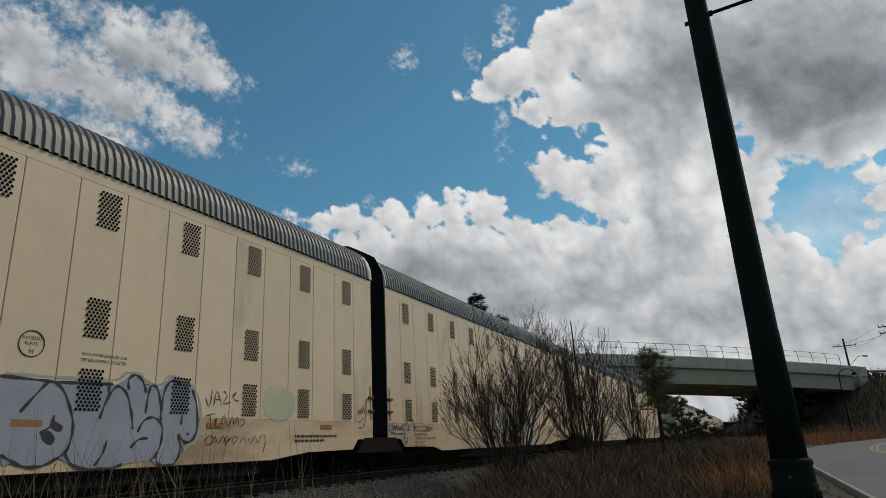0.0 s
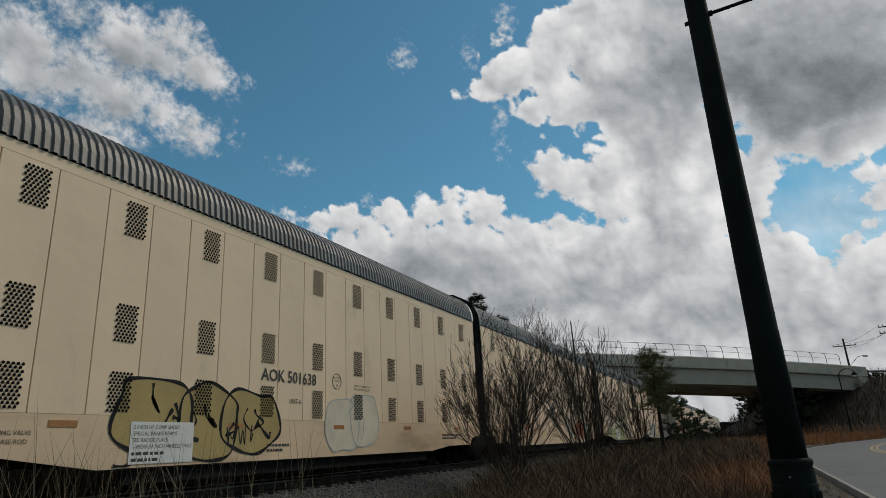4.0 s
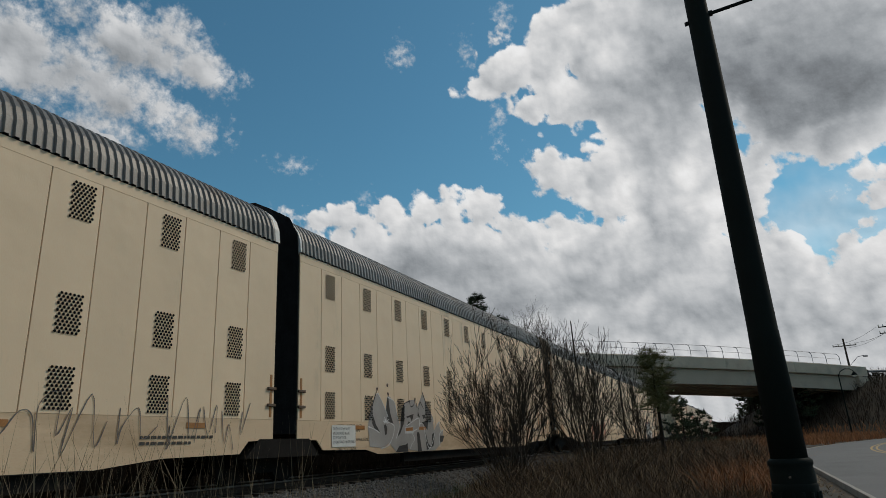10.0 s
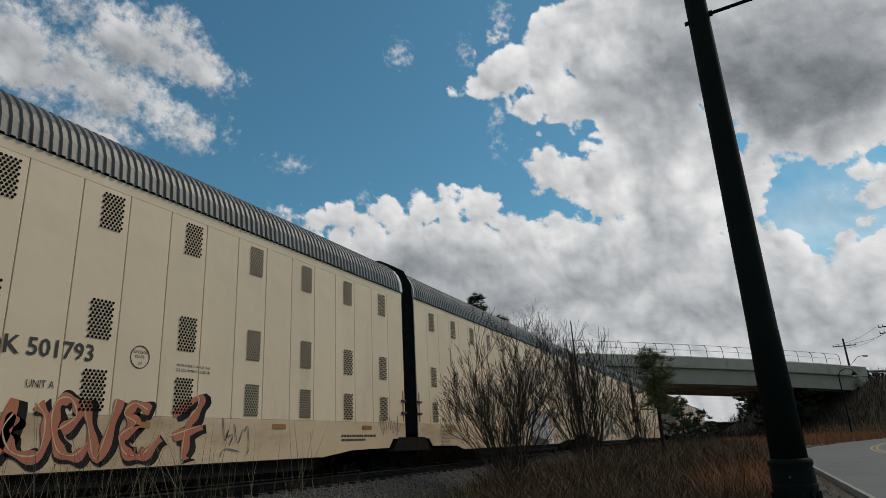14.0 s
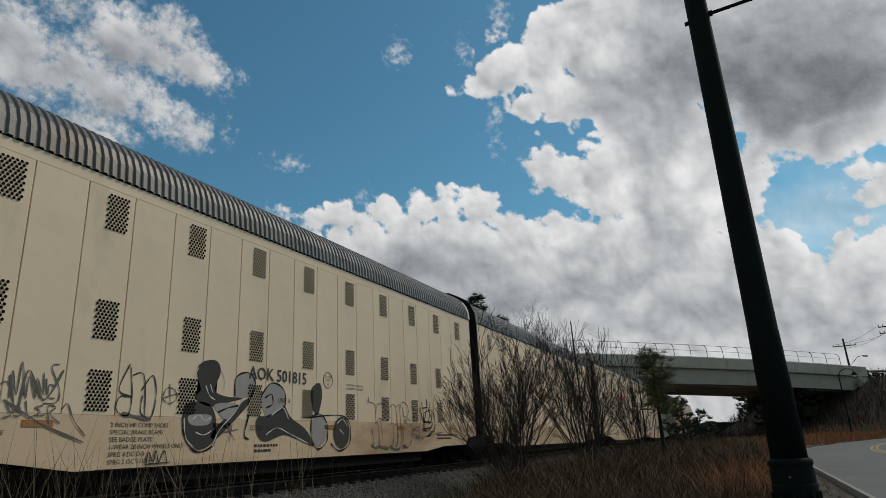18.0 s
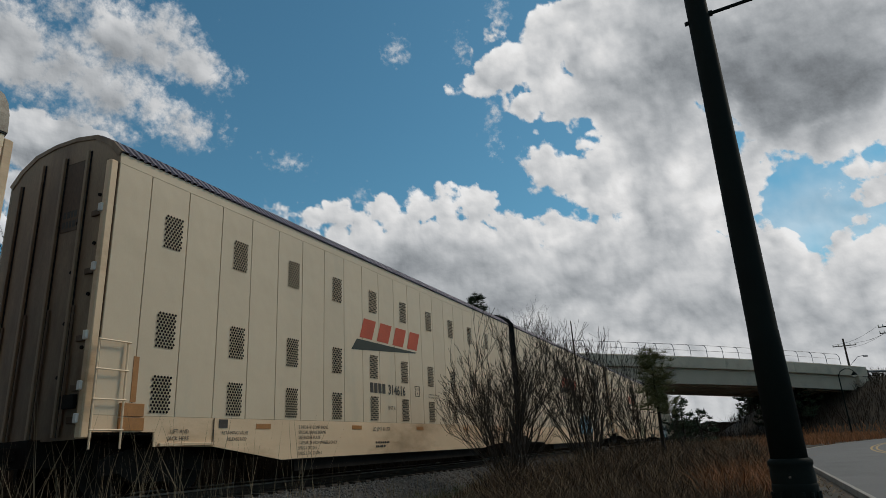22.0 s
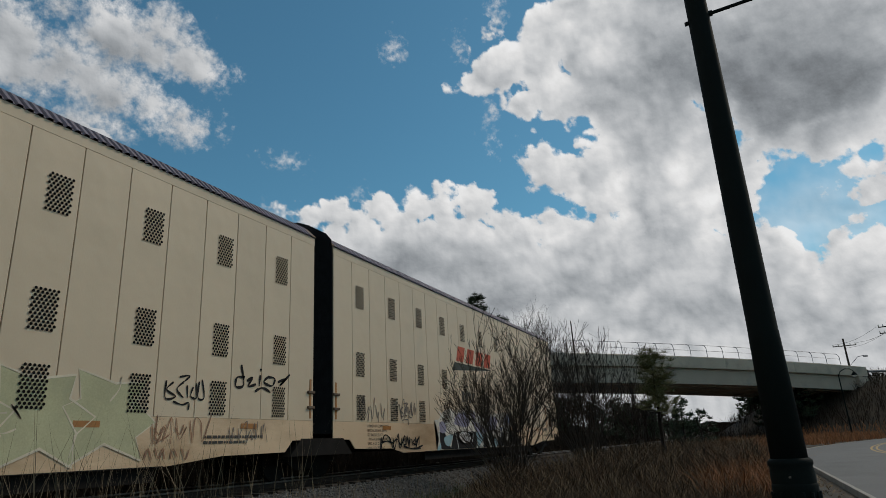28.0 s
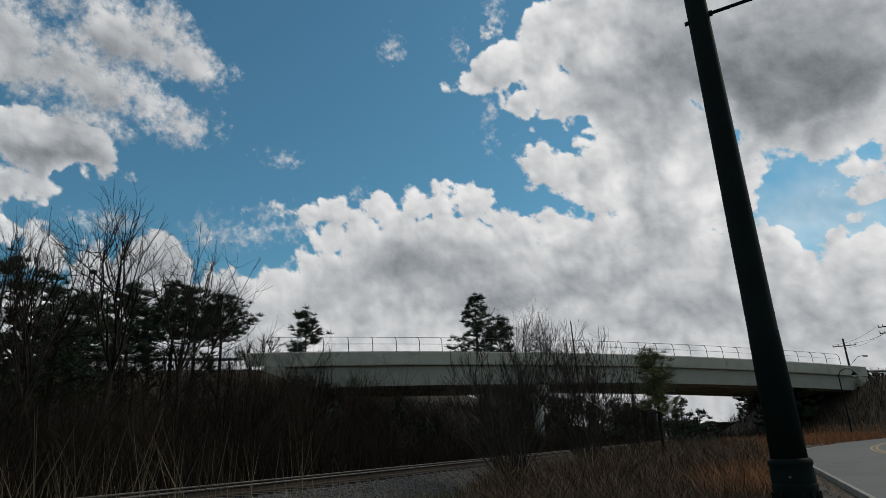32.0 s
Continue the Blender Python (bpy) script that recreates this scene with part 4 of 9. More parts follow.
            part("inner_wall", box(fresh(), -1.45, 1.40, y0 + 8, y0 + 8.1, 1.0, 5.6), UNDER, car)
        else:
            end_door(car, y0, -1, high)
        ladder(car, y0 - 0.06, 0.78, 2.5)
        if high or ajar:
            part("orange_stripe", box(fresh(), SIDE, SIDE + 0.008, y0 + 0.66, y0 + 0.77, 1.52, 2.28), ORANGE, car)
        part("placard_board", box(fresh(), SIDE, SIDE + 0.03, y0 + 0.46, y0 + 0.96, 1.06, 1.27, 0.005), ORANGE, car, "yellow-brown placard board")
        part("placard_board", box(fresh(), SIDE, SIDE + 0.03, y0 + 0.46, y0 + 0.94, 1.29, 1.50, 0.005), ORANGE, car, "orange-brown placard board")
        part("jacking_plate", box(fresh(), SIDE, SIDE + 0.05, y0 + 1.3, y0 + 2.55, 0.80, 0.86, 0.01), SILL, car)
        part("seam_rod", rod(fresh(), (SIDE + 0.01, y0 + 2.58, 0.8), (SIDE + 0.01, y0 + 2.58, 1.3), 0.01), SEAM, car)
    else:
        end_door(car, y1, 1, high)
        ladder(car, y1 - 0.58, 0.80, 2.52)
        part("guide_rod", rod(fresh(), (SIDE + 0.03, y1 - 0.72, 1.2), (SIDE + 0.03, y1 - 0.72, 5.15), 0.022), RUST, car, "brown vertical rod")
        brake = part("brake_plate", prism(fresh(), [(y1 - 1.72, 1.2), (y1 - 0.78, 1.2), (y1 - 0.78, 2.02), (y1 - 0.95, 2.26), (y1 - 1.72, 2.3)], SIDE, SIDE + 0.02), paint, car, "raised cream brake plate with a dark edge")
        part("brake_trim", prism(fresh(), [(y1 - 1.72, 2.3), (y1 - 0.95, 2.26), (y1 - 0.78, 2.02), (y1 - 0.74, 2.04), (y1 - 0.93, 2.31), (y1 - 1.72, 2.35)], SIDE, SIDE + 0.035), UNDER, brake)
        part("brake_box", box(box(fresh(), SIDE + 0.02, SIDE + 0.16, y1 - 1.48, y1 - 1.12, 1.32, 1.72, 0.03), SIDE + 0.02, SIDE + 0.12, y1 - 1.36, y1 - 1.16, 1.72, 1.96, 0.02), RUST, brake, "rusty hand brake housing")
        part("brake_lever", rod(rod(rod(fresh(), (SIDE + 0.15, y1 - 1.2, 1.86), (SIDE + 0.18, y1 - 1.02, 1.80), 0.022), (SIDE + 0.18, y1 - 1.02, 1.80), (SIDE + 0.17, y1 - 0.93, 1.60), 0.022), (SIDE + 0.17, y1 - 0.93, 1.60), (SIDE + 0.16, y1 - 0.92, 1.38), 0.018), UNDER, brake, "dark hand brake lever")
        part("brake_hub", rod(fresh(), (SIDE + 0.15, y1 - 1.3, 1.62), (SIDE + 0.2, y1 - 1.3, 1.62), 0.1, 0.08, 10), UNDER, brake)
        part("brake_chain", rod(fresh(), (SIDE + 0.08, y1 - 1.3, 0.75), (SIDE + 0.08, y1 - 1.3, 1.34), 0.03, 0.03, 6), UNDER, brake)
        part("orange_stripe", box(fresh(), SIDE, SIDE + 0.008, y1 - 1.86, y1 - 1.75, 1.30, 2.35), ORANGE, car)
        part("step_frame", rod(rod(fresh(), (SIDE + 0.02, y1 - 2.75, 0.9), (SIDE + 0.02, y1 - 0.75, 0.9), 0.015), (SIDE + 0.02, y1 - 2.75, 0.62), (SIDE + 0.02, y1 - 2.75, 1.2), 0.012), SEAM, car)
    # small stencilled data: bars
    lines = []
    shoes = ("2 INCH HF COMP SHOES", "SPECIAL BRAKE BEAMS", "SEE BADGE PLATE", "1-WEAR 28 INCH WHEELS ONLY", "SPRG 4 DC D-5", "SPRG 2 OC 5317H-1")
    bm = fresh()
    if lead:
        lines += [(y0 + 5.2, 1.12 - 0.115 * i, 0.105, t) for i, t in enumerate(shoes)]
        lines += [(y0 + 12.0, 2.20, 0.07, "NON-INTERCHANGE CAR"), (y0 + 12.0, 2.11, 0.07, "SEE EQUIPMENT REGISTER")]
        lines += [(y0 + 2.8, 1.00, 0.09, "RETAINING VALVE"), (y0 + 2.95, 0.88, 0.09, "RELEASE ROD"), (y0 + 1.55, 1.02, 0.10, "LIFT AND"), (y0 + 1.5, 0.90, 0.10, "JACK HERE")]
        bars(bm, y1 - 3.4, 0.98, 2, 1.6, 0.05, 0.1, 0.006, rng)
        bars(bm, y0 + 8.6, 0.80, 2, 0.7, 0.05, 0.1, 0.006, rng)
        box(bm, SIDE, SIDE + 0.006, y0 + 2.72, y0 + 2.95, 1.12, 1.28)
    else:
        lines += [(y0 + 1.6, 1.17 - 0.115 * i, 0.105, t) for i, t in enumerate(shoes)]
        lines += [(y1 - 1.78, 3.42, 0.115, "DECK CLEARANCE"), (y1 - 1.78, 3.22, 0.11, "A 73   1/4   MIN"), (y1 - 1.78, 3.08, 0.11, "B 72   0/0   MIN"), (y1 - 1.78, 2.94, 0.11, "C 72   1/4   MIN")]
        lines += [(y1 - 2.2, 1.02, 0.10, "LIFT AND"), (y1 - 2.25, 0.90, 0.10, "JACK HERE"), (y1 - 4.3, 0.85, 0.08, "RELEASE ROD")]
        for i, (what, size) in enumerate((("EXH", "20-2"), ("EXW W", "7-4"), ("EXW", "10-6"), ("EXW H", "6-0"), ("EW", "10-0"), ("H", "17-1"))):
            lines += [(y1 - 4.2, 2.56 - 0.093 * i, 0.088, what), (y1 - 3.8, 2.56 - 0.093 * i, 0.088, size)]
        bars(bm, y1 - 4.4, 1.16, 2, 0.7, 0.04, 0.09, 0.006, rng)
        bars(bm, y1 - 1.65, 2.22, 3, 0.6, 0.03, 0.07, 0.03, rng)
        box(bm, SIDE, SIDE + 0.006, y1 - 1.78, y1 - 0.95, 3.375, 3.395)
        box(bm, SIDE, SIDE + 0.006, y1 - 4.18, y1 - 4.00, 1.84, 2.04), box(bm, SIDE, SIDE + 0.006, y1 - 3.98, y1 - 3.79, 1.84, 2.04)
        box(bm, SIDE, SIDE + 0.006, y1 - 4.18, y1 - 3.79, 1.77, 1.80)
        box(bm, SIDE, SIDE + 0.006, y1 - 2.75, y1 - 2.45, 1.12, 1.25), box(bm, SIDE, SIDE + 0.006, y1 - 2.3, y1 - 1.9, 1.12, 1.25)
    tagged(part("stencil", bm, INK, car, "small dark stencilled data lines"), kind="stuff")
    for yy, zz, size, text in lines:
        words(text, size, INK, car, on_side(yy, zz, 0.003), "stencil_text")
    if not lead:
        return
    # round clearance mark or square one
    bm = fresh()
    ym, zm = y0 + 11.2, 2.28
    n = 20
    if high:
        for p, q in (((-0.15, -0.15), (0.15, -0.15)), ((0.15, -0.15), (0.15, 0.15)), ((0.15, 0.15), (-0.15, 0.15)), ((-0.15, 0.15), (-0.15, -0.15))):
            rod(bm, (SIDE + 0.006, ym + p[0], zm + p[1]), (SIDE + 0.006, ym + q[0], zm + q[1]), 0.007, 0.007, 4)
    else:
        for i in range(n):
            a, b = 2 * math.pi * i / n, 2 * math.pi * (i + 1) / n
            rod(bm, (SIDE + 0.006, ym + 0.19 * math.cos(a), zm + 0.19 * math.sin(a)), (SIDE + 0.006, ym + 0.19 * math.cos(b), zm + 0.19 * math.sin(b)), 0.008, 0.008, 4)
    ring = part("clearance_mark", bm, INK, car)
    for text, dz, size in ((("PLATE", 0.03, 0.085), ("K", -0.11, 0.12)) if high else (("EXCEEDS", 0.06, 0.07), ("PLATE", -0.02, 0.07), ("H", -0.14, 0.1))):
        words(text, size, INK, ring, on_side(ym - len(text) * size * 0.3, zm + dz, 0.008), "mark_text")


def bellows(car, high):
    """Black folded gaiter that joins the two halves."""
    bm = fresh()
    base = [(1.40, 1.0), (1.40, 3.0), (1.40, 5.0), (1.36, 5.45), (1.1, 5.95), (0.6, 6.22), (0, 6.3), (-0.6, 6.22), (-1.1, 5.95), (-1.36, 5.45), (-1.40, 5.0), (-1.40, 1.0)]
    if not high:
        base = [(x, z if z < 5.1 else z + 0.17) for x, z in base]
    else:
        base = [(1.40, 1.0), (1.40, 3.0), (1.40, 5.6), (1.38, 5.88), (1.2, 6.10), (0.8, 6.27), (0, 6.35), (-0.8, 6.27), (-1.2, 6.10), (-1.38, 5.9), (-1.40, 5.0), (-1.40, 1.0)]
    rings = []
    folds = 7
    for i in range(2 * folds + 1):
        y = -EDGE_B + 2 * EDGE_B * i / (2 * folds)
        s = 0.12 if i % 2 else 0.0
        rings.append([bm.verts.new((x + math.copysign(s, x) * (abs(x) > 0.1), y, z + (s * 1.1 if z > 5.6 else 0))) for x, z in base])
    for p, q in zip(rings, rings[1:]):
        for i in range(len(base) - 1):
            bm.faces.new((p[i], p[i + 1], q[i + 1], q[i]))
    part("bellows", bm, BLACK, car, "black folded rubber bellows between the halves")
    for y in (-EDGE_B + 0.02, EDGE_B - 0.02):
        sy = 1 if y > 0 else -1
        part("bellows_stripe", box(fresh(), SIDE, SIDE + 0.008, y + sy * 0.10, y + sy * 0.17, 1.35, 2.25), ORANGE, car, "faded orange upright strip")
        for z in (1.6, 1.95):
            part("bellows_latch", box(fresh(), SIDE, SIDE + 0.05, y + sy * 0.0, y + sy * 0.26, z - 0.03, z + 0.03, 0.008), RUST, car)
    part("joint_cover", prism(fresh(), [(-1.25, 0.52), (-0.85, 0.9), (0.85, 0.9), (1.25, 0.52)], 1.0, SIDE + 0.01), UNDER, car, "black cover over the shared truck")


def autorack(high, coat, ajar=False):
    car = new("autorack")
    unit(car, True, high, 1, coat, ajar), unit(car, False, high, 2, coat, False)
    bellows(car, high)
    truck(car, 0.0), truck(car, -EDGE_D + 1.7), truck(car, EDGE_D - 1.7)
    for y, s in ((-EDGE_D, -1), (EDGE_D, 1)):
        part("coupler", box(box(fresh(), -0.09, 0.09, y, y + s * 0.95, 0.66, 0.88, 0.02), -0.18, 0.18, y + s * 0.8, y + s * 1.0, 0.6, 0.95, 0.03), UNDER, car, "dark steel coupler")
    tagged(car, "cream articulated autorack railcar covered in graffiti, rolling", "railcar", group="autoracks of the train")
    return car


worn_car, fresh_car, tall_car = autorack(False, CREAM), autorack(False, CREAM_F), autorack(True, CREAM_B)
here = pose(0, 0, 0)
cars = [worn_car, copy_thing(worn_car, here), autorack(False, CREAM, True), fresh_car, copy_thing(fresh_car, here), tall_car, copy_thing(tall_car, here)]
tagged(cars[2], "cream articulated autorack railcar with an open end door")
for k in (3, 4):
    tagged(cars[k], "brighter cream articulated autorack railcar with graffiti, rolling")
for k in (5, 6):
    tagged(cars[k], "tall pale cream autorack railcar with a red company mark")


# ---- plants ----
def tubes(segs, sides=3):
    """Tapered tubes for (p, q, r0, r1) segments, as arrays."""
    P = np.array([s[0] for s in segs], float)
    Q = np.array([s[1] for s in segs], float)
    r0, r1 = np.array([s[2] for s in segs]), np.array([s[3] for s in segs])
    d = Q - P
    d /= np.linalg.norm(d, axis=1)[:, None] + 1e-9
    ref = np.where(np.abs(d[:, 2:3]) > 0.9, np.array([[1.0, 0, 0]]), np.array([[0, 0, 1.0]]))
    u = np.cross(d, ref)
    u /= np.linalg.norm(u, axis=1)[:, None] + 1e-9
    w = np.cross(d, u)
    n = len(segs)
    V = np.empty((n, 2 * sides, 3))
    for k in range(sides):
        a = 2 * math.pi * k / sides
        o = u * math.cos(a) + w * math.sin(a)
        V[:, k], V[:, sides + k] = P + o * r0[:, None], Q + o * r1[:, None]
    b = (np.arange(n) * 2 * sides)[:, None]
    F = np.concatenate([b + np.array([[k, (k + 1) % sides, sides + (k + 1) % sides, sides + k]]) for k in range(sides)])
    return V.reshape(-1, 3), F


def grow(rng, out, p, d, length, r, depth, wander=0.18, split=(2, 3), angle=0.5, shrink=0.68, lift=0.12, pieces=3):
    """A limb that bends in a few pieces and then forks."""
    p, d = np.array(p, float), np.array(d, float)
    for i in range(pieces):
        d = d + rng.normal(0, wander, 3) + np.array([0, 0, lift])
        d /= np.linalg.norm(d)
        q = p + d * length / pieces
        rr = r * (1 - 0.42 * (i + 1) / pieces)
        out.append((p, q, r * (1 - 0.42 * i / pieces), rr))
        p = q
        if depth > 0 and i < pieces - 1 and rng.random() < 0.55:
            side = d + rng.normal(0, angle * 1.1, 3)
            side /= np.linalg.norm(side)
            grow(rng, out, p, side, length * shrink * 0.8, rr * 0.6, depth - 1, wander, split, angle, shrink, lift, pieces)
    if depth <= 0:
        return
    for _ in range(rng.integers(split[0], split[1] + 1)):
        nd = d + rng.normal(0, angle, 3)
        nd /= np.linalg.norm(nd)
        grow(rng, out, p, nd, length * shrink * rng.uniform(0.75, 1.15), r * 0.58 * rng.uniform(0.8, 1.1), depth - 1, wander, split, angle, shrink, lift, pieces)


def bare_shrub(seed, height, spread, stems, r, depth=3, mat=None, name="bare_shrub", label="leafless winter shrub with many thin upright stems", category="shrub", split=False, fork=(1, 3), least=0.0, stiff=0.10):
    rng = np.random.default_rng(seed)
    stem_list = []
    for i in range(stems):
        segs = []
        stem_list.append(segs)
        a = rng.uniform(0, 2 * math.pi)
        lean = spread * math.sqrt(rng.random())
        d = np.array([math.cos(a) * lean, math.sin(a) * lean, 1.0])
        base = np.array([math.cos(a), math.sin(a), 0]) * rng.uniform(0, 0.25) * min(1.0, height / 4)
        grow(rng, segs, base, d / np.linalg.norm(d), height * rng.uniform(0.32, 0.5), r * rng.uniform(0.6, 1.2), depth, stiff, fork, 0.30, 0.66, 0.10)
        segs[:] = [(p, q, max(r0, least), max(r1, least)) for p, q, r0, r1 in segs]
    thing = new(name)
    if split:
        for segs in stem_list:
            V, F = tubes(segs, 4)
            raw("stem", V, F, mat or TWIG, thing)
    else:
        V, F = tubes([s for segs in stem_list for s in segs], 3)
        raw("branchwork", V, F, mat or TWIG, thing)
    return tagged(thing, label, category)


def bare_tree(seed, height, r, mat=None, depth=5, angle=0.42, label="bare deciduous tree with a forked crown of fine twigs"):
    rng = np.random.default_rng(seed)
    thing = new("bare_tree")
    trunk, crown = [], []
    p, d = np.zeros(3), np.array([0, 0, 1.0])
    for i in range(5):
        d = d + rng.normal(0, 0.06, 3)
        d /= np.linalg.norm(d)
        q = p + d * height * 0.075
        trunk.append((p, q, r * (1 - 0.1 * i), r * (1 - 0.1 * (i + 1))))
        p = q
        if i > 1:
            s = d + rng.normal(0, 0.5, 3)
            grow(rng, crown, p, s / np.linalg.norm(s), height * 0.25, r * 0.4, depth - 2, 0.12, (2, 3), angle, 0.7, 0.1)
    for _ in range(4):
        s = d + rng.normal(0, 0.38, 3)
        grow(rng, crown, p, s / np.linalg.norm(s), height * 0.24, r * 0.45, depth - 1, 0.10, (2, 3), angle, 0.68, 0.08)
    V, F = tubes(trunk, 8)
    raw("trunk", V, F, mat or BARK, thing, True)
    V, F = tubes(crown, 3)
    raw("crown", V, F, mat or TWIG, thing)
    return tagged(thing, label, "tree")


def pine(seed, height, reach, low=0.35, mat=None, tuft=0.28, whorls=15, label="tall dark green pine with an open uneven crown", name="pine_tree", thin=0.13, per=16):
    rng = np.random.default_rng(seed)
    thing = new(name)
    mat = mat or NEEDLE
    wood = [((0, 0, 0), (0.05 * height * 0.1, 0, height * 0.5), 0.016 * height + 0.03, 0.010 * height + 0.02), ((0.05 * height * 0.1, 0, height * 0.5), (0, 0.02 * height, height * 0.97), 0.010 * height + 0.02, 0.012)]
    tips = []
    for w in range(whorls):
        f = low + (0.98 - low) * (w + rng.uniform(-0.3, 0.3)) / whorls
        z = f * height
        room = reach * (1 - (max(0.0, f - low) / (1.02 - low)) ** 1.7) * rng.uniform(0.55, 1.15) + 0.08 * reach
        for k in range(rng.integers(2, 5)):
            a = rng.uniform(0, 2 * math.pi)
            ln = room * rng.uniform(0.5, 1.1)
            d = np.array([math.cos(a), math.sin(a), rng.uniform(0.05, 0.5)])
            p = np.array([0, 0.02 * height * f, z])
            n = max(2, int(ln / (tuft * 0.9)))
            for i in range(n):
                q = p + d * ln / n + np.array([0, 0, rng.normal(0.01, 0.03) * ln])
                wood.append((p, q, 0.012 * ln + 0.006, 0.010 * ln + 0.004))
                p = q
                if i >= n * 0.3:
                    for _ in range(2 if i < n - 1 else 4):
                        tips.append(p + rng.normal(0, tuft * 0.55, 3) * np.array([1, 1, 0.6]))
    tips.append(np.array([0, 0.02 * height, height]))
    V, F = tubes(wood, 5)
    raw("trunk", V, F, BARK, thing)
    # needles: spikes that fan out from each tip
    T = np.repeat(np.array(tips), per, axis=0)
    n = len(T)
    d = rng.normal(0, 1, (n, 3))
    d[:, 2] = np.abs(d[:, 2]) * 0.8 + 0.1
    d /= np.linalg.norm(d, axis=1)[:, None]
    s = np.cross(d, rng.normal(0, 1, (n, 3)))
    s /= np.linalg.norm(s, axis=1)[:, None]
    ln = tuft * rng.uniform(0.6, 1.25, n)[:, None]
    V = np.stack([T - s * ln * thin, T + s * ln * thin, T + d * ln], 1).reshape(-1, 3)
    F = np.arange(3 * n).reshape(-1, 3)
    raw("crown", V, F, mat, thing)
    return tagged(thing, label, "tree")


def stand(ob, x, y, turn=0, sink=0.05, size=1.0):
    ob.matrix_basis = pose(x, y, ground_at(x, y) - sink, 0, 0, turn) @ Matrix.Scale(size, 4)
    return ob


def stand_copy(ob, x, y, turn=0, size=1.0, sink=0.05):
    c = copy_thing(ob, pose(0, 0, 0))
    return stand(c, x, y, turn, sink, size)


# shrubs and saplings between the track and the road
stand(bare_shrub(11, 4.3, 0.66, 34, 0.027, 4, split=True, least=0.0042, stiff=0.09), -6.45, 18.5)
stand(bare_shrub(12, 5.0, 0.60, 24, 0.034, 4, split=True, least=0.0055, stiff=0.09), -5.9, 26.4)
stand(bare_shrub(15, 4.6, 0.5, 13, 0.030, 4, split=True, least=0.006), -4.6, 33.0)
stand(bare_shrub(13, 2.6, 0.6, 14, 0.014, 2), -4.6, 22.5)
stand(bare_shrub(14, 2.2, 0.5, 12, 0.012, 2), -2.2, 24.0)
stand(bare_shrub(17, 2.4, 0.6, 16, 0.013, 2), -5.6, 16.2)
sapling = pine(21, 5.2, 0.62, 0.45, NEEDLE_L, 0.42, 14, "young pine sapling with long yellow-green needles", "pine_sapling", 0.011, 80)
stand(sapling, -3.5, 30.5)
stand(pine(22, 4.6, 2.0, 0.05, NEEDLE, 0.34, 15, "bushy dark evergreen beside the track", "evergreen_shrub"), -5.2, 62.0)
stand(pine(23, 3.6, 1.6, 0.05, NEEDLE, 0.34, 12, "bushy dark evergreen beside the track", "evergreen_shrub"), -4.0, 66.0)
# whip-like dead sapling
whip = bare_shrub(31, 3.4, 0.05, 1, 0.02, 1, name="dead_sapling", label="thin bent dead sapling in the weeds", category="sapling")
stand(whip, -1.7, 26.0)

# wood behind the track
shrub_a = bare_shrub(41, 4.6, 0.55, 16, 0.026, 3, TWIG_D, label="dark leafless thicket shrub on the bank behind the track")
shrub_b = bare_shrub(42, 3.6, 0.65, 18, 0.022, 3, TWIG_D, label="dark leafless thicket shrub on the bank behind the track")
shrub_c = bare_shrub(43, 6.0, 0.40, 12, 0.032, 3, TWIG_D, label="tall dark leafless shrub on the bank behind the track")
rng = random.Random(8)
spots = []
for i in range(175):
    y = 4 + 58 * rng.random()
    x = -15.5 - rng.random() * (10 + 16 * rng.random())
    if (x + 41) * 0.7071 - (y - 51) * 0.7071 > 1.5:
        spots.append((x, y))
first = {}
for i, (x, y) in enumerate(spots):
    src = (shrub_a, shrub_b, shrub_c)[i % 3]
    size = rng.uniform(0.6, 1.05)
    if src.name not in first:
        first[src.name] = 1
        tagged(src, group="thicket shrubs")
        stand(src, x, y, rng.uniform(0, 360), 0.05, size)
    else:
        stand_copy(src, x, y, rng.uniform(0, 360), size)

# trees: place, and height of the top
PINES = [
    (-34.69, 19.91, 12.09, 3.2) ,
    (-37.16, 23.57, 12.07, 2.6) ,
    (-33.2, 22.31, 10.47, 2.4) ,
    (-38.92, 31.39, 13.3, 2.6) ,
    (-38.5, 34.95, 14.14, 3.6) ,
    (-40.28, 38.91, 14.53, 2.8) ,
    (-40.2, 41.81, 14.43, 2.6) ,
    (-37.17, 27.09, 11.35, 2.4) ,
]
FAR_PINES = [
    (-55.13, 73.65, 21.06, 3.0) ,
    (-43.03, 109.88, 28.48, 5.0) ,
    (-40.45, 115.1, 24.6, 4.2) ,
]
BARE = [
    (-21.46, 16.39, 10.88) ,
    (-25.79, 17.2, 10.81) ,
    (-24.24, 22.39, 12.07) ,
    (-25.48, 15.84, 9.83) ,
]
FAR_BARE = [
    (-35.92, 119.73, 27.28) ,
    (-33.72, 125.55, 25.41) ,
    (-45.17, 53.47, 13.66) ,
    (-47.57, 54.04, 13.1) ,
    (-38.88, 117.75, 26.53) ,
]

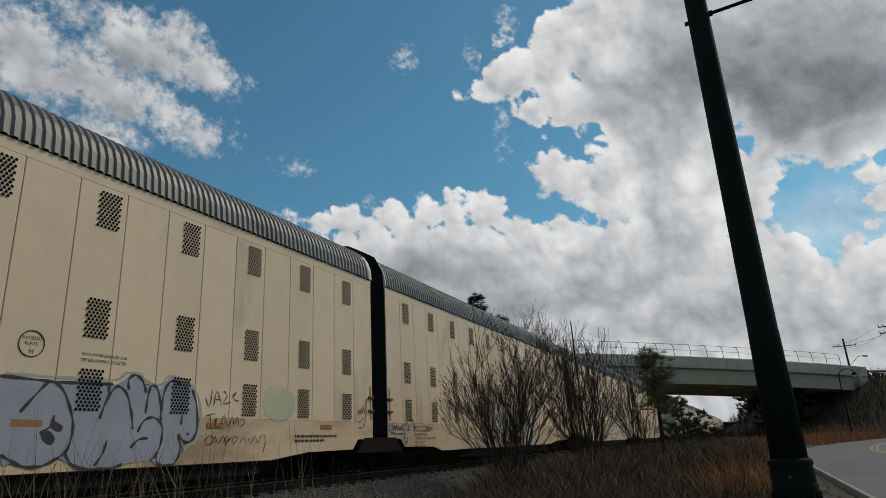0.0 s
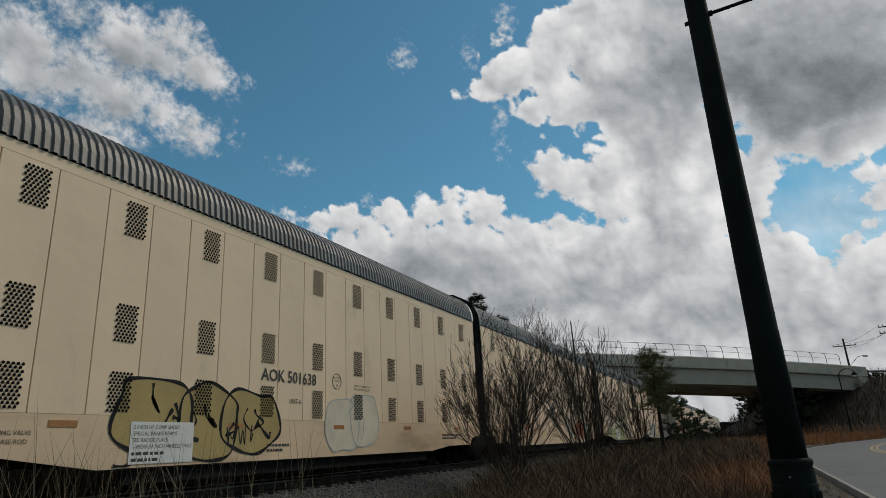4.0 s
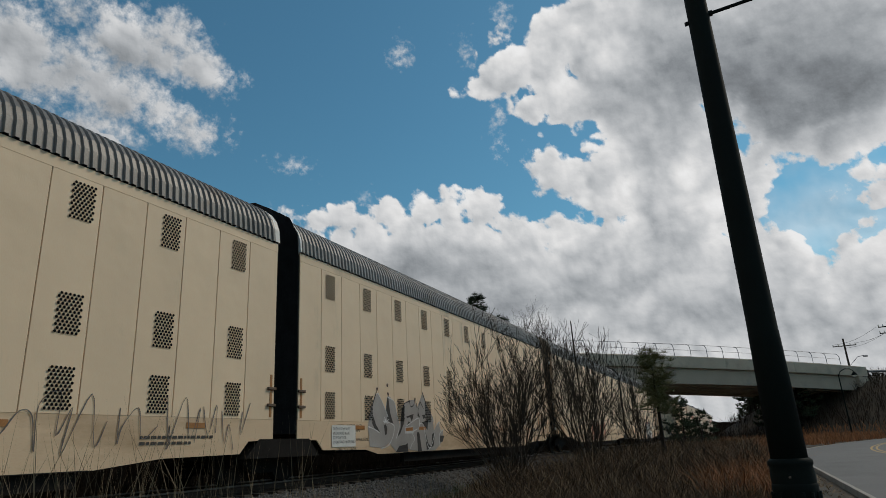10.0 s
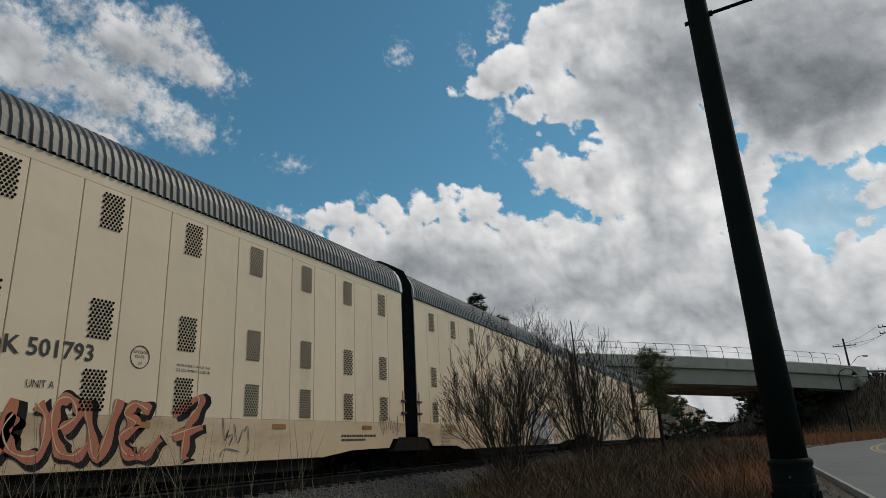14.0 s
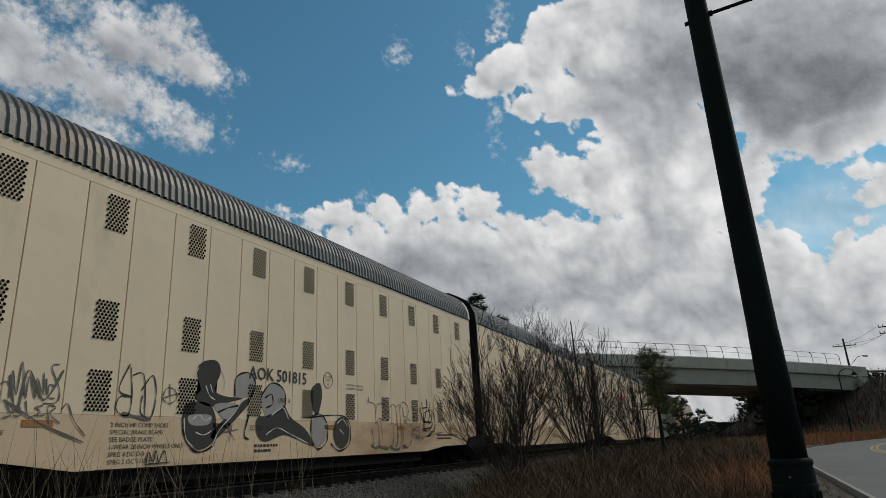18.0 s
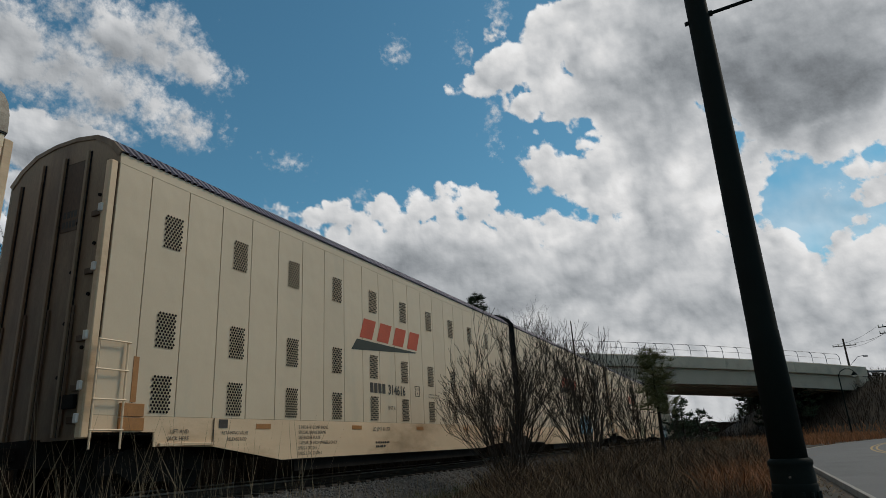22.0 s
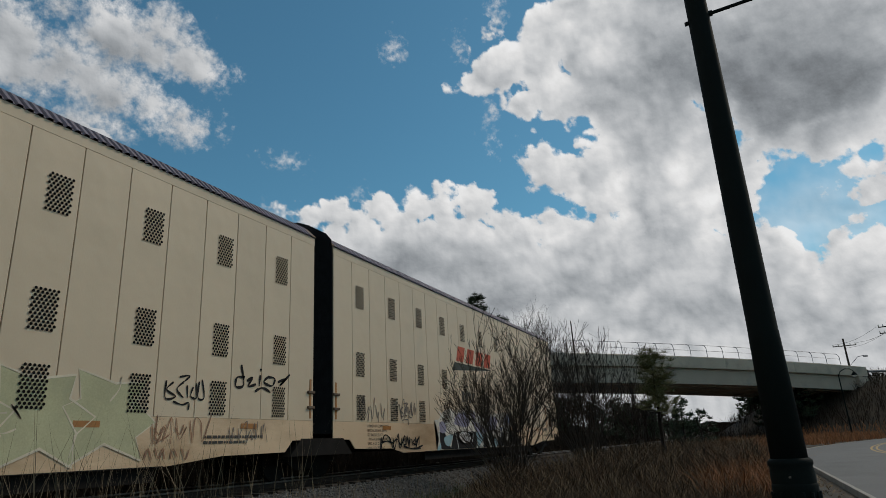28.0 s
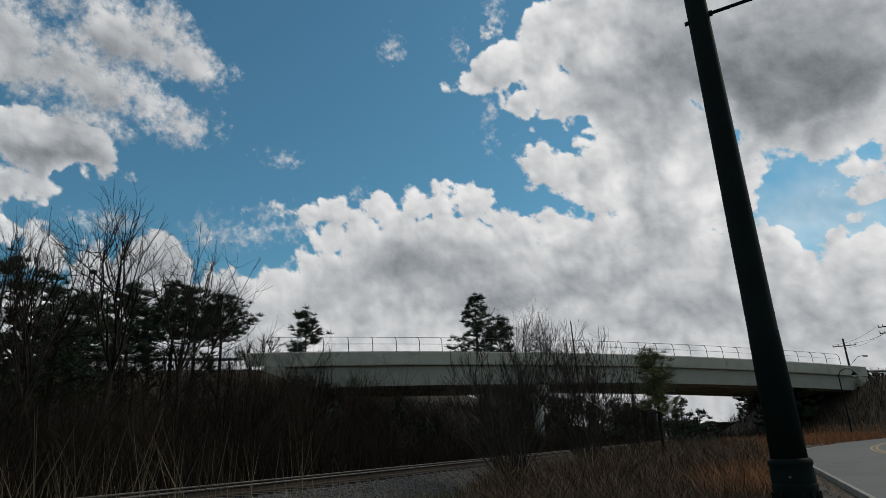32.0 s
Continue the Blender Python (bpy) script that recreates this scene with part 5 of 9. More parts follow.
for i, (x, y, top, reach) in enumerate(PINES):
    z = ground_at(x, y)
    stand(pine(60 + i, top - z, reach, 0.30 if i < 3 else 0.52, NEEDLE, 0.46, 20, thin=0.05, per=44), x, y)
far_pine = None
for i, (x, y, top, reach) in enumerate(FAR_PINES):
    z = ground_at(x, y)
    stand(pine(80 + i, top - z, reach * 1.15, 0.42, NEEDLE, 0.80, 22, thin=0.055, per=40, label="tall pine with layered branches rising behind the bridge"), x, y)
for i, (x, y, top) in enumerate(BARE):
    z = ground_at(x, y)
    stand(bare_tree(91 + i, (top - z) * 1.04, 0.16, BARK, 5), x, y)
for i, (x, y, top) in enumerate(FAR_BARE):
    z = ground_at(x, y)
    stand(bare_tree(100 + i, (top - z), 0.2, BARK, 5, 0.5, "bare deciduous tree behind the bridge"), x, y)
cedar = pine(111, 3.6, 0.9, 0.05, NEEDLE, 0.26, 12, "small dark evergreen sapling on the bank", "evergreen_sapling")
stand(cedar, -28.0, 41.4)
for x, y, s in ((-24.9, 45.6, 1.25), (-22.8, 44.4, 0.9), (-24.0, 43.0, 0.8), (-20.4, 42.0, 0.8), (-21.5, 46.0, 1.0), (-19.0, 47.0, 0.8)):
    stand_copy(cedar, x, y, x * 50, s)

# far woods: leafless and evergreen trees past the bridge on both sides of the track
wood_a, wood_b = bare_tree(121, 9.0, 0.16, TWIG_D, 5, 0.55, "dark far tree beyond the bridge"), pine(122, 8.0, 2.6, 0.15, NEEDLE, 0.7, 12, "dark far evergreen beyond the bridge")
tagged(wood_a, group="far woods"), tagged(wood_b, group="far woods")
rng = random.Random(12)
far_spots = [(-17 - 30 * rng.random() ** 1.3, 92 + 130 * rng.random()) for i in range(46)]
far_spots += [(-0.5 + 9 * rng.random(), 118 + 80 * rng.random()) for i in range(16)]
for i in range(60):
    az, r = radians(-21 + 17.5 * rng.random()), 96 + 60 * rng.random()
    if abs(r * math.sin(az) - TRACK_X) > 4.5:
        far_spots.append((r * math.sin(az), r * math.cos(az)))
far_spots += [(3.0, 104), (4.4, 101), (5.8, 106), (4.0, 110), (6.8, 103)]
far_spots += [(1.0, 121), (2.2, 119), (3.6, 122), (5, 120)]
for i, (x, y) in enumerate(far_spots):
    src = wood_b if (i % 3 == 0 or x > -2) else wood_a
    s = rng.uniform(0.55, 1.0)
    if x > -2:
        s = rng.uniform(0.75, 1.0)
    if i == 0:
        stand(wood_b, x, y, 0, 0.1, s)
    elif i == 1:
        stand(wood_a, x, y, 0, 0.1, s)
    else:
        stand_copy(src, x, y, rng.uniform(0, 360), s, 0.1)

# trees that close the bank left of the bridge: place and height of the top
BANK_WOOD = [(-45.4, 26.7, 9.5), (-47.1, 28.7, 9.6), (-46.0, 29.0, 9.6), (-37.2, 24.2, 8.6), (-47.5, 31.9, 10.7), (-46.5, 32.3, 11.7), (-41.1, 29.5, 10.3), (-41.4, 30.9, 9.9), (-35.0, 27.0, 9.2), (-37.4, 30.0, 8.7), (-42.2, 34.9, 11.4), (-41.9, 35.9, 11.6), (-39.3, 35.0, 11.2), (-32.3, 29.9, 8.2), (-33.9, 32.5, 9.9), (-40.9, 40.8, 10.6), (-33.3, 34.6, 8.7), (-35.1, 37.8, 9.9), (-31.2, 35.0, 8.6)]
for i, (x, y, top) in enumerate(BANK_WOOD):
    tree = wood_b if i % 5 == 0 else wood_a
    stand_copy(tree, x, y, 70 * i, (top - 1.2 - ground_at(x, y)) / (8.0 if i % 5 == 0 else 8.6), 0.1)


def skyline():
    """Low wooded ridges that close the view far off."""
    rng = np.random.default_rng(3)
    v, f = [], []
    for x0, x1, y, h0, h1 in ((-900, -8, 700, 9, 26), (-30, 900, 900, 10, 22)):
        n = 160
        b = len(v)
        prof = h0 + (h1 - h0) * np.abs(np.sin(np.linspace(0, 9, n))) * 0.4 + rng.normal(0, 1.6, n)
        for i in range(n):
            x = x0 + (x1 - x0) * i / (n - 1)
            v += [(x, y, -2), (x, y - 6 * rng.random(), prof[i]), (x, y + 60, -2)]
        for i in range(n - 1):
            f += [(b + 3 * i, b + 3 * i + 3, b + 3 * i + 4, b + 3 * i + 1), (b + 3 * i + 1, b + 3 * i + 4, b + 3 * i + 5, b + 3 * i + 2)]
    ob = raw("far_woods", v, f, TWIG_D)
    tagged(ob, "dark wooded ridge at the horizon", "woods", kind="structure")


skyline()


# ---- weeds ----
DRY = material("dry_stalk", (0.24, 0.165, 0.090), 0.85, 0, 0.2, 2, 10, 0, island=0.6)
WEED = material("brown_weed", (0.085, 0.050, 0.026), 0.9, 0, 0.25, 2, 10, 0, island=0.6)
PALE = material("pale_stalk", (0.19, 0.145, 0.09), 0.85, 0, 0.2, 2, 10, 0, island=0.5)
SEDGE = material("red_sedge", (0.33, 0.14, 0.055), 0.85, 0, 0.2, 2, 10, 0, island=0.45)
GREEN = material("low_green_weed", (0.062, 0.075, 0.026), 0.85, 0, 0.25, 2, 10, 0, island=0.5)


def blades(name, label, mat, X, Y, height, width, rng, lean=0.28, curl=0.25):
    """Thin stems of two pieces that bend over."""
    n = len(X)
    Z = land(X, Y) - 0.03
    a = rng.uniform(0, 2 * math.pi, n)
    L = rng.normal(0, lean, (n, 2)) * height[:, None] * 0.5
    C = L + rng.normal(0, curl, (n, 2)) * height[:, None] * 0.5
    wx, wy = np.cos(a) * width, np.sin(a) * width
    base = np.column_stack([X, Y, Z])
    mid = base + np.column_stack([L, height * 0.55])
    tip = mid + np.column_stack([C, height * 0.45 * rng.uniform(0.6, 1, n)])
    off = np.column_stack([wx, wy, np.zeros(n)])
    V = np.stack([base - off, base + off, mid + off * 0.7, mid - off * 0.7, tip], 1).reshape(-1, 3)
    b = (np.arange(n) * 5)[:, None]
    F = [tuple(r) for r in (b + np.array([[0, 1, 2, 3]]))] + [tuple(r) for r in (b + np.array([[3, 2, 4]]))]
    ob = raw(name, V, F, mat)
    return tagged(ob, label, "weeds", kind="stuff")


def fan(n, az0, az1, r0, r1, rng, power=1.6):
    az = np.radians(rng.uniform(az0, az1, n))
    r = r0 + (r1 - r0) * rng.random(n) ** power
    return r * np.sin(az), r * np.cos(az), r


def weeds():
    rng = np.random.default_rng(17)
    # between ballast and verge
    X, Y, r = fan(60000, -27, 1.8, 7.0, 70, rng, 1.8)
    keep = (X > -7.3) & (X < 0.9)
    X, Y, r = X[keep], Y[keep], r[keep]
    az = np.degrees(np.arctan2(X, Y))
    tall = np.clip((az + 25.5) / 5.0, 0.22, 1) * np.clip((X + 7.9) / 1.6, 0.35, 1)
    near = np.clip((r - 6) / 12, 0.55, 1)
    h = tall * near * rng.uniform(0.5, 1.3, len(X)) * np.where(X > 0.2, 0.4, 1.0)
    clump = np.array([noise.noise((x * 0.45, y * 0.3, 0)) for x, y in zip(X, Y)])
    h = h * (1 + 0.45 * clump)
    w = 0.0035 + 0.00028 * r
    pick = rng.random(len(X))
    for lo, hi, name, label, mat in ((0, 0.52, "brown_weeds", "dense dead brown weeds along the track", WEED), (0.52, 0.72, "dry_grass", "pale dry grass stalks among the weeds", DRY), (0.72, 1.0, "dead_stems", "dark dead stems among the weeds", TWIG_D)):
        m = (pick >= lo) & (pick < hi)
        blades(name, label, mat, X[m], Y[m], h[m], w[m], rng, 0.42, 0.5)
    # reddish sedge near the verge
    X, Y, r = fan(8500, -4.2, 1.9, 12, 60, rng, 1.5)
    keep = (X < 0.8) & (np.array([noise.noise((x * 0.5, y * 0.22, 4)) for x, y in zip(X, Y)]) > 0.05)
    X, Y, r = X[keep], Y[keep], r[keep]
    blades("red_sedge", "tufts of reddish brown sedge grass", SEDGE, X, Y, rng.uniform(0.3, 1.1, len(X)), 0.003 + 0.00025 * r, rng, 0.4, 0.5)
    # low green weeds at the foot of the ballast
    X, Y, r = fan(9000, -28, -2, 10, 34, rng, 1.3)
    keep = (X > -7.8) & (X < -3.6)
    X, Y, r = X[keep], Y[keep], r[keep]
    blades("green_weeds", "low green weeds at the ballast's foot", GREEN, X, Y, rng.uniform(0.12, 0.4, len(X)), 0.005 + 0.0002 * r, rng, 0.5, 0.5)
    # tall pale stalks close by
    X, Y, r = fan(300, -62, -36, 3.6, 8.5, rng, 1.0)
    blades("tall_stalks", "tall pale dry stalks beside the camera", PALE, X, Y, rng.uniform(1.0, 1.95, len(X)), 0.0026 + 0.0003 * r, rng, 0.09, 0.12)
    X, Y, r = fan(260, -38, -22, 6.0, 12.0, rng, 1.0)
    blades("tall_stalks", "scattered dry stalks before the ballast", PALE, X, Y, rng.uniform(0.6, 1.25, len(X)), 0.002 + 0.0003 * r, rng, 0.12, 0.2)
    # short litter on the verge beside the kerb
    X = rng.uniform(0.3, 2.0, 5000)
    Y = rng.uniform(9, 55, 5000)
    blades("verge_grass", "short dead grass on the verge by the kerb", DRY, X, Y, rng.uniform(0.03, 0.12, 5000), 0.006 + 0.0002 * Y, rng, 0.9, 0.9)
    # far verge and right-hand bank
    Y = rng.uniform(66, 118, 9000)
    X = np_kerb(Y) - rng.uniform(0.3, 16, 9000)
    keep = X > -4
    X, Y = X[keep], Y[keep]
    high = land(X, Y) > 0.4
    blades("bank_brush", "dark brush on the bank below the bridge", TWIG_D, X[high], Y[high], rng.uniform(0.5, 1.8, high.sum()), np.full(high.sum(), 0.03), rng, 0.3, 0.4)
    X, Y = X[~high], Y[~high]
    blades("bank_sedge", "reddish dead grass on the verge below the bridge", SEDGE, X, Y, rng.uniform(0.5, 1.3, len(X)), np.full(len(X), 0.03), rng, 0.25, 0.3)
    # thicket floor behind the track
    X = -14.6 - 24 * rng.random(60000) ** 1.1
    Y = rng.uniform(2, 70, 60000)
    keep = (X + 41) * 0.7071 - (Y - 51) * 0.7071 > 0.6
    X, Y = X[keep], Y[keep]
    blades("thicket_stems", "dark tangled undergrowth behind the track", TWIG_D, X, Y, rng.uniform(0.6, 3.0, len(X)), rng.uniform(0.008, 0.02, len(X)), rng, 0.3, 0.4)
    # undergrowth beyond the bridge
    X = rng.uniform(-48, 2, 16000)
    Y = rng.uniform(72, 150, 16000)
    keep = (np.abs(X - TRACK_X) > 3.4)
    X, Y = X[keep], Y[keep]
    blades("far_undergrowth", "dark undergrowth beside the track under the bridge", TWIG_D, X, Y, rng.uniform(0.6, 2.4, len(X)), np.full(len(X), 0.03), rng, 0.3, 0.4)


weeds()


# ---- far street furniture ----
def far_lamp(x, y, h):
    thing = new("street_lamp")
    z = ground_at(x, y)
    part("shaft", lathe(fresh(), [(0.2, 0), (0.2, 0.3), (0.12, 0.9), (0.09, 1.1), (0.06, h)], 12), POLEGREEN, thing)
    bm = fresh()
    pts = [(0, 0, h - 0.3), (0.25, 0.1, h + 0.25), (0.8, 0.3, h + 0.55), (1.4, 0.5, h + 0.5), (1.75, 0.62, h + 0.2)]
    for p, q in zip(pts, pts[1:]):
        rod(bm, p, q, 0.045, 0.045, 6)
    part("arm", bm, POLEGREEN, thing)
    part("lantern", lathe(fresh(), [(0.1, 0.35), (0.2, 0.2), (0.34, 0.0), (0.3, -0.05)], 14, (1.75, 0.62, h - 0.2)), POLEGREEN, thing)
    bm = fresh()
    bmesh.ops.create_uvsphere(bm, u_segments=12, v_segments=8, radius=0.22, matrix=Matrix.Translation((1.75, 0.62, h - 0.3)))
    part("globe", bm, WHITE, thing, "pale glass globe")
    thing.location = (x, y, z)
    return tagged(thing, "dark street lamp with a curved arm and pale globe", "street lamp")


far_lamp(11.1, 91.3, 7.6)


def utility_pole(x, y, top, arms):
    thing = new("utility_pole")
    z = ground_at(x, y)
    part("pole", rod(fresh(), (0, 0, -0.3), (0, 0, top - z), 0.19, 0.13, 10), GREYPAINT, thing)
    for dz, w in arms:
        arm = part("crossarm", box(fresh(), -w, w, -0.07, 0.07, top - z - dz - 0.07, top - z - dz + 0.07, 0.01), GREYPAINT, thing)
        for k in (-0.95, -0.5, 0.5, 0.95):
            part("insulator", lathe(fresh(), [(0.05, 0), (0.09, 0.1), (0.05, 0.14), (0.08, 0.22), (0.03, 0.3)], 8, (w * k, 0, top - z - dz + 0.07)), WHITE, arm)
    part("lamp_arm", rod(rod(fresh(), (0, 0, top - z - 4.6), (1.4, -0.5, top - z - 3.2), 0.04, 0.04, 6), (1.4, -0.5, top - z - 3.2), (2.2, -0.8, top - z - 3.1), 0.05, 0.05, 6), GALVPIPE, thing)
    part("lamp_head", box(fresh(), 2.1, 2.75, -1.0, -0.75, top - z - 3.35, top - z - 3.1, 0.05), GALVPIPE, thing)
    thing.location = (x, y, z)
    return tagged(thing, "wooden utility pole with a crossarm and lamp bracket", "utility pole")


utility_pole(16.9, 123.8, 14.6, ((1.2, 1.7),))
utility_pole(20.6, 108.1, 14.6, ((0.7, 1.2), (1.6, 1.2)))
for dz, dx in ((13.7, -1.4), (13.7, 1.4), (13.0, 0.0)):
    bm = fresh()
    p0, p1 = Vector((16.9 + dx, 123.8, dz)), Vector((20.6 + dx, 108.1, dz + 0.3))
    pts = [p0.lerp(p1, k / 8) - Vector((0, 0, 0.5 * math.sin(math.pi * k / 8))) for k in range(9)]
    for p, q in zip(pts, pts[1:]):
        rod(bm, p, q, 0.02, 0.02, 4)
    tagged(link("power_line", bm, BLACK), "thin black cable between the utility poles", "cable", group="power lines")

# light standard on the approach road, and a dead stem before the bridge
std = new("road_light")
part("pole", rod(fresh(), (0, 0, 0), (0, 0, 6.4), 0.09, 0.06, 8), BLACK, std)
part("arm", rod(fresh(), (0, 0, 6.2), (-0.7, 0.5, 6.7), 0.05, 0.05, 6), BLACK, std)
part("head", box(fresh(), -1.1, -0.6, 0.3, 0.7, 6.45, 6.75, 0.06), BLACK, std)
std.location = (-45.4, 33.0, 9.2)
tagged(std, "dark road light on the bridge approach", "road light")
dead = new("dead_tree")
part("trunk", rod(fresh(), (0, 0, 0), (-0.1, 0, 7.1), 0.045, 0.03, 7), BARK, dead)
part("snag", rod(fresh(), (-0.07, 0, 5.0), (0.14, 0.1, 5.6), 0.02, 0.01, 5), BARK, dead)
dead.location = (-7.2, 32.0, ground_at(-7.2, 32.0))
tagged(dead, "dead limbless young trunk beside the track", "tree")


# ---- paint on the cars: numbers, marks and graffiti ----
def paint(name, colour, spread=0.12):
    return material(name, colour, 0.78, 0, spread, 1.5, 40, 0.0, tuple(c * 0.75 + 0.03 for c in colour), 0.25)


P_BLACK = paint("spray_black", (0.02, 0.019, 0.02))
P_WHITE = paint("spray_white", (0.68, 0.67, 0.66))
P_LAV = paint("spray_lavender", (0.40, 0.39, 0.47))
P_MINT = paint("spray_mint_ghost", (0.52, 0.50, 0.31))
P_YEL = paint("spray_ochre", (0.45, 0.33, 0.13))
P_RED = paint("spray_red", (0.46, 0.10, 0.05))
P_PINK = paint("spray_rose", (0.40, 0.16, 0.13))
P_RUSTL = paint("spray_rust_line", (0.30, 0.16, 0.10))
P_TEAL = paint("spray_teal", (0.10, 0.34, 0.36))
P_BLUE = paint("spray_blue", (0.12, 0.26, 0.36))
P_INKB = paint("spray_deep_blue", (0.06, 0.09, 0.26))
P_GHOST = paint("spray_pale_ghost", (0.72, 0.63, 0.49))
P_PALEB = paint("spray_pale_blue", (0.46, 0.47, 0.44))
P_SILV = paint("spray_pale_silver", (0.66, 0.57, 0.45))
P_CHROME = paint("spray_chrome", (0.40, 0.37, 0.35))
P_LEAF = paint("spray_leaf_green", (0.36, 0.38, 0.17))
P_PEACH = paint("spray_peach_smudge", (0.72, 0.52, 0.35))
P_SMUDGE = paint("spray_brown_smudge", (0.15, 0.085, 0.065))
P_CORAL = paint("spray_coral", (0.56, 0.19, 0.11))
P_SLATE = paint("spray_slate", (0.05, 0.044, 0.042))
P_LINE = paint("spray_thin_grey", (0.16, 0.14, 0.13))
P_HAZE = paint("spray_green_haze", (0.62, 0.60, 0.40))
P_FADE = paint("spray_faded_white", (0.64, 0.60, 0.53))
P_FADEB = paint("spray_faded_blue", (0.44, 0.47, 0.43))
P_FADEP = paint("spray_faded_pink", (0.55, 0.37, 0.33))
P_STEELB = paint("spray_steel_blue", (0.13, 0.16, 0.27))
P_DUSK = paint("spray_dusk_violet", (0.27, 0.25, 0.36))
P_LBLUE = paint("spray_light_blue", (0.30, 0.45, 0.50))
LOGO_RED = paint("logo_red", (0.52, 0.09, 0.045))
LOGO_DARK = paint("logo_dark_green", (0.035, 0.045, 0.038))


def curve(pts, closed=False, steps=6):
    """Catmull-Rom through the points."""
    n = len(pts)
    out = []
    for i in range(n if closed else n - 1):
        p0, p1, p2, p3 = (pts[(i + k) % n] if closed else pts[min(max(i + k, 0), n - 1)] for k in (-1, 0, 1, 2))
        for s in range(steps):
            t = s / steps
            out.append(tuple(0.5 * (2 * b + (c - a) * t + (2 * a - 5 * b + 4 * c - d) * t * t + (3 * b - a - 3 * c + d) * t ** 3) for a, b, c, d in zip(p0, p1, p2, p3)))
    if not closed:
        out.append(pts[-1])
    return out


def stroke(bm, pts, width, lift, closed=False):
    """A flat painted line of uneven width on the near side."""
    n = len(pts)
    rows = []
    for i in range(n):
        a, b = pts[(i - 1) % n if closed else max(i - 1, 0)], pts[(i + 1) % n if closed else min(i + 1, n - 1)]
        dy, dz = b[0] - a[0], b[1] - a[1]
        ln = math.hypot(dy, dz) or 1
        w = width * (0.8 + 0.3 * math.sin(i * 0.9)) * 0.5
        oy, oz = -dz / ln * w, dy / ln * w
        rows.append((bm.verts.new((SIDE + lift, pts[i][0] + oy, pts[i][1] + oz)), bm.verts.new((SIDE + lift, pts[i][0] - oy, pts[i][1] - oz))))
    for i in range(n if closed else n - 1):
        p, q = rows[i], rows[(i + 1) % n]
        bm.faces.new((p[0], p[1], q[1], q[0]))


def patch(bm, pts, lift):
    bm.faces.new([bm.verts.new((SIDE + lift, y, z)) for y, z in pts])


def bubble(rng, y0, y1, z0, z1, wild):
    cy, cz, hy, hz = (y0 + y1) / 2, (z0 + z1) / 2, (y1 - y0) / 2, (z1 - z0) / 2
    n = 9 if not wild else 12
    pts = []
    for i in range(n):
        a = 2 * math.pi * (i + rng.uniform(-0.25, 0.25)) / n
        c, s = math.cos(a), math.sin(a)
        k = rng.uniform(0.86, 1.12) if not wild else (rng.uniform(0.6, 0.85) if i % 2 else rng.uniform(1.0, 1.3))
        y = cy + hy * math.copysign(abs(c) ** 0.7, c) * k
        z = cz + hz * math.copysign(abs(s) ** 0.7, s) * k
        pts.append((y, max(0.50, min(z, z1 + 0.12))))
    return pts if wild else curve(pts, True, 5)


def piece(car, y0, y1, z0, z1, n, fills, outline, seed, width=0.05, wild=False, inner=2, low=None, halo=None, overlap=0.18):
    """A row of painted letters: a fill each, outlines and inner lines."""
    rng = random.Random(seed)
    step = (y1 - y0) / n
    lines, inside = fresh(), fresh()
    lower = fresh()
    glow = fresh()
    for i in range(n):
        a, b = y0 + i * step - step * overlap, y0 + (i + 1) * step + step * overlap
        za, zb = z0 + rng.uniform(0, 0.08) * (z1 - z0), z1 - rng.uniform(0, 0.16) * (z1 - z0)
        loop = bubble(rng, a, b, za, zb, wild)
        if fills:
            bm = fresh()
            patch(bm, loop, 0.004 + 0.0004 * (i % 3))
            part("graffiti_letter", bm, fills[i % len(fills)], car)
        if low:
            cut = za + (zb - za) * rng.uniform(0.38, 0.5)
            under = [(y, min(z, cut + 0.05 * math.sin(9 * y))) for y, z in loop]
            patch(lower, under, 0.0055 + 0.0002 * (i % 3))
        if halo:
            stroke(glow, loop, width * 2.6, 0.0065, True)
        stroke(lines, loop, width, 0.0075 + 0.0003 * (i % 2), True)
        for _ in range(inner):
            py, pz = rng.uniform(a + 0.25 * step, b - 0.25 * step), rng.uniform(za + 0.2 * (zb - za), zb - 0.2 * (zb - za))
            pts = [(py, pz)]
            for k in range(3):
                pts.append((pts[-1][0] + rng.uniform(-0.22, 0.22) * step, max(0.52, min(zb, pts[-1][1] + rng.uniform(-0.3, 0.3) * (zb - za) * 0.7))))
            stroke(inside, curve(pts, False, 5), width * rng.uniform(0.6, 1.2), 0.0085)
    part("graffiti_outline", lines, outline, car)
    if inner:
        part("graffiti_linework", inside, outline, car)
    else:
        inside.free()
    for bm, m, nm in ((lower, low, "graffiti_fade"), (glow, halo, "graffiti_halo")):
        if m:
            part(nm, bm, m, car)
        else:
            bm.free()


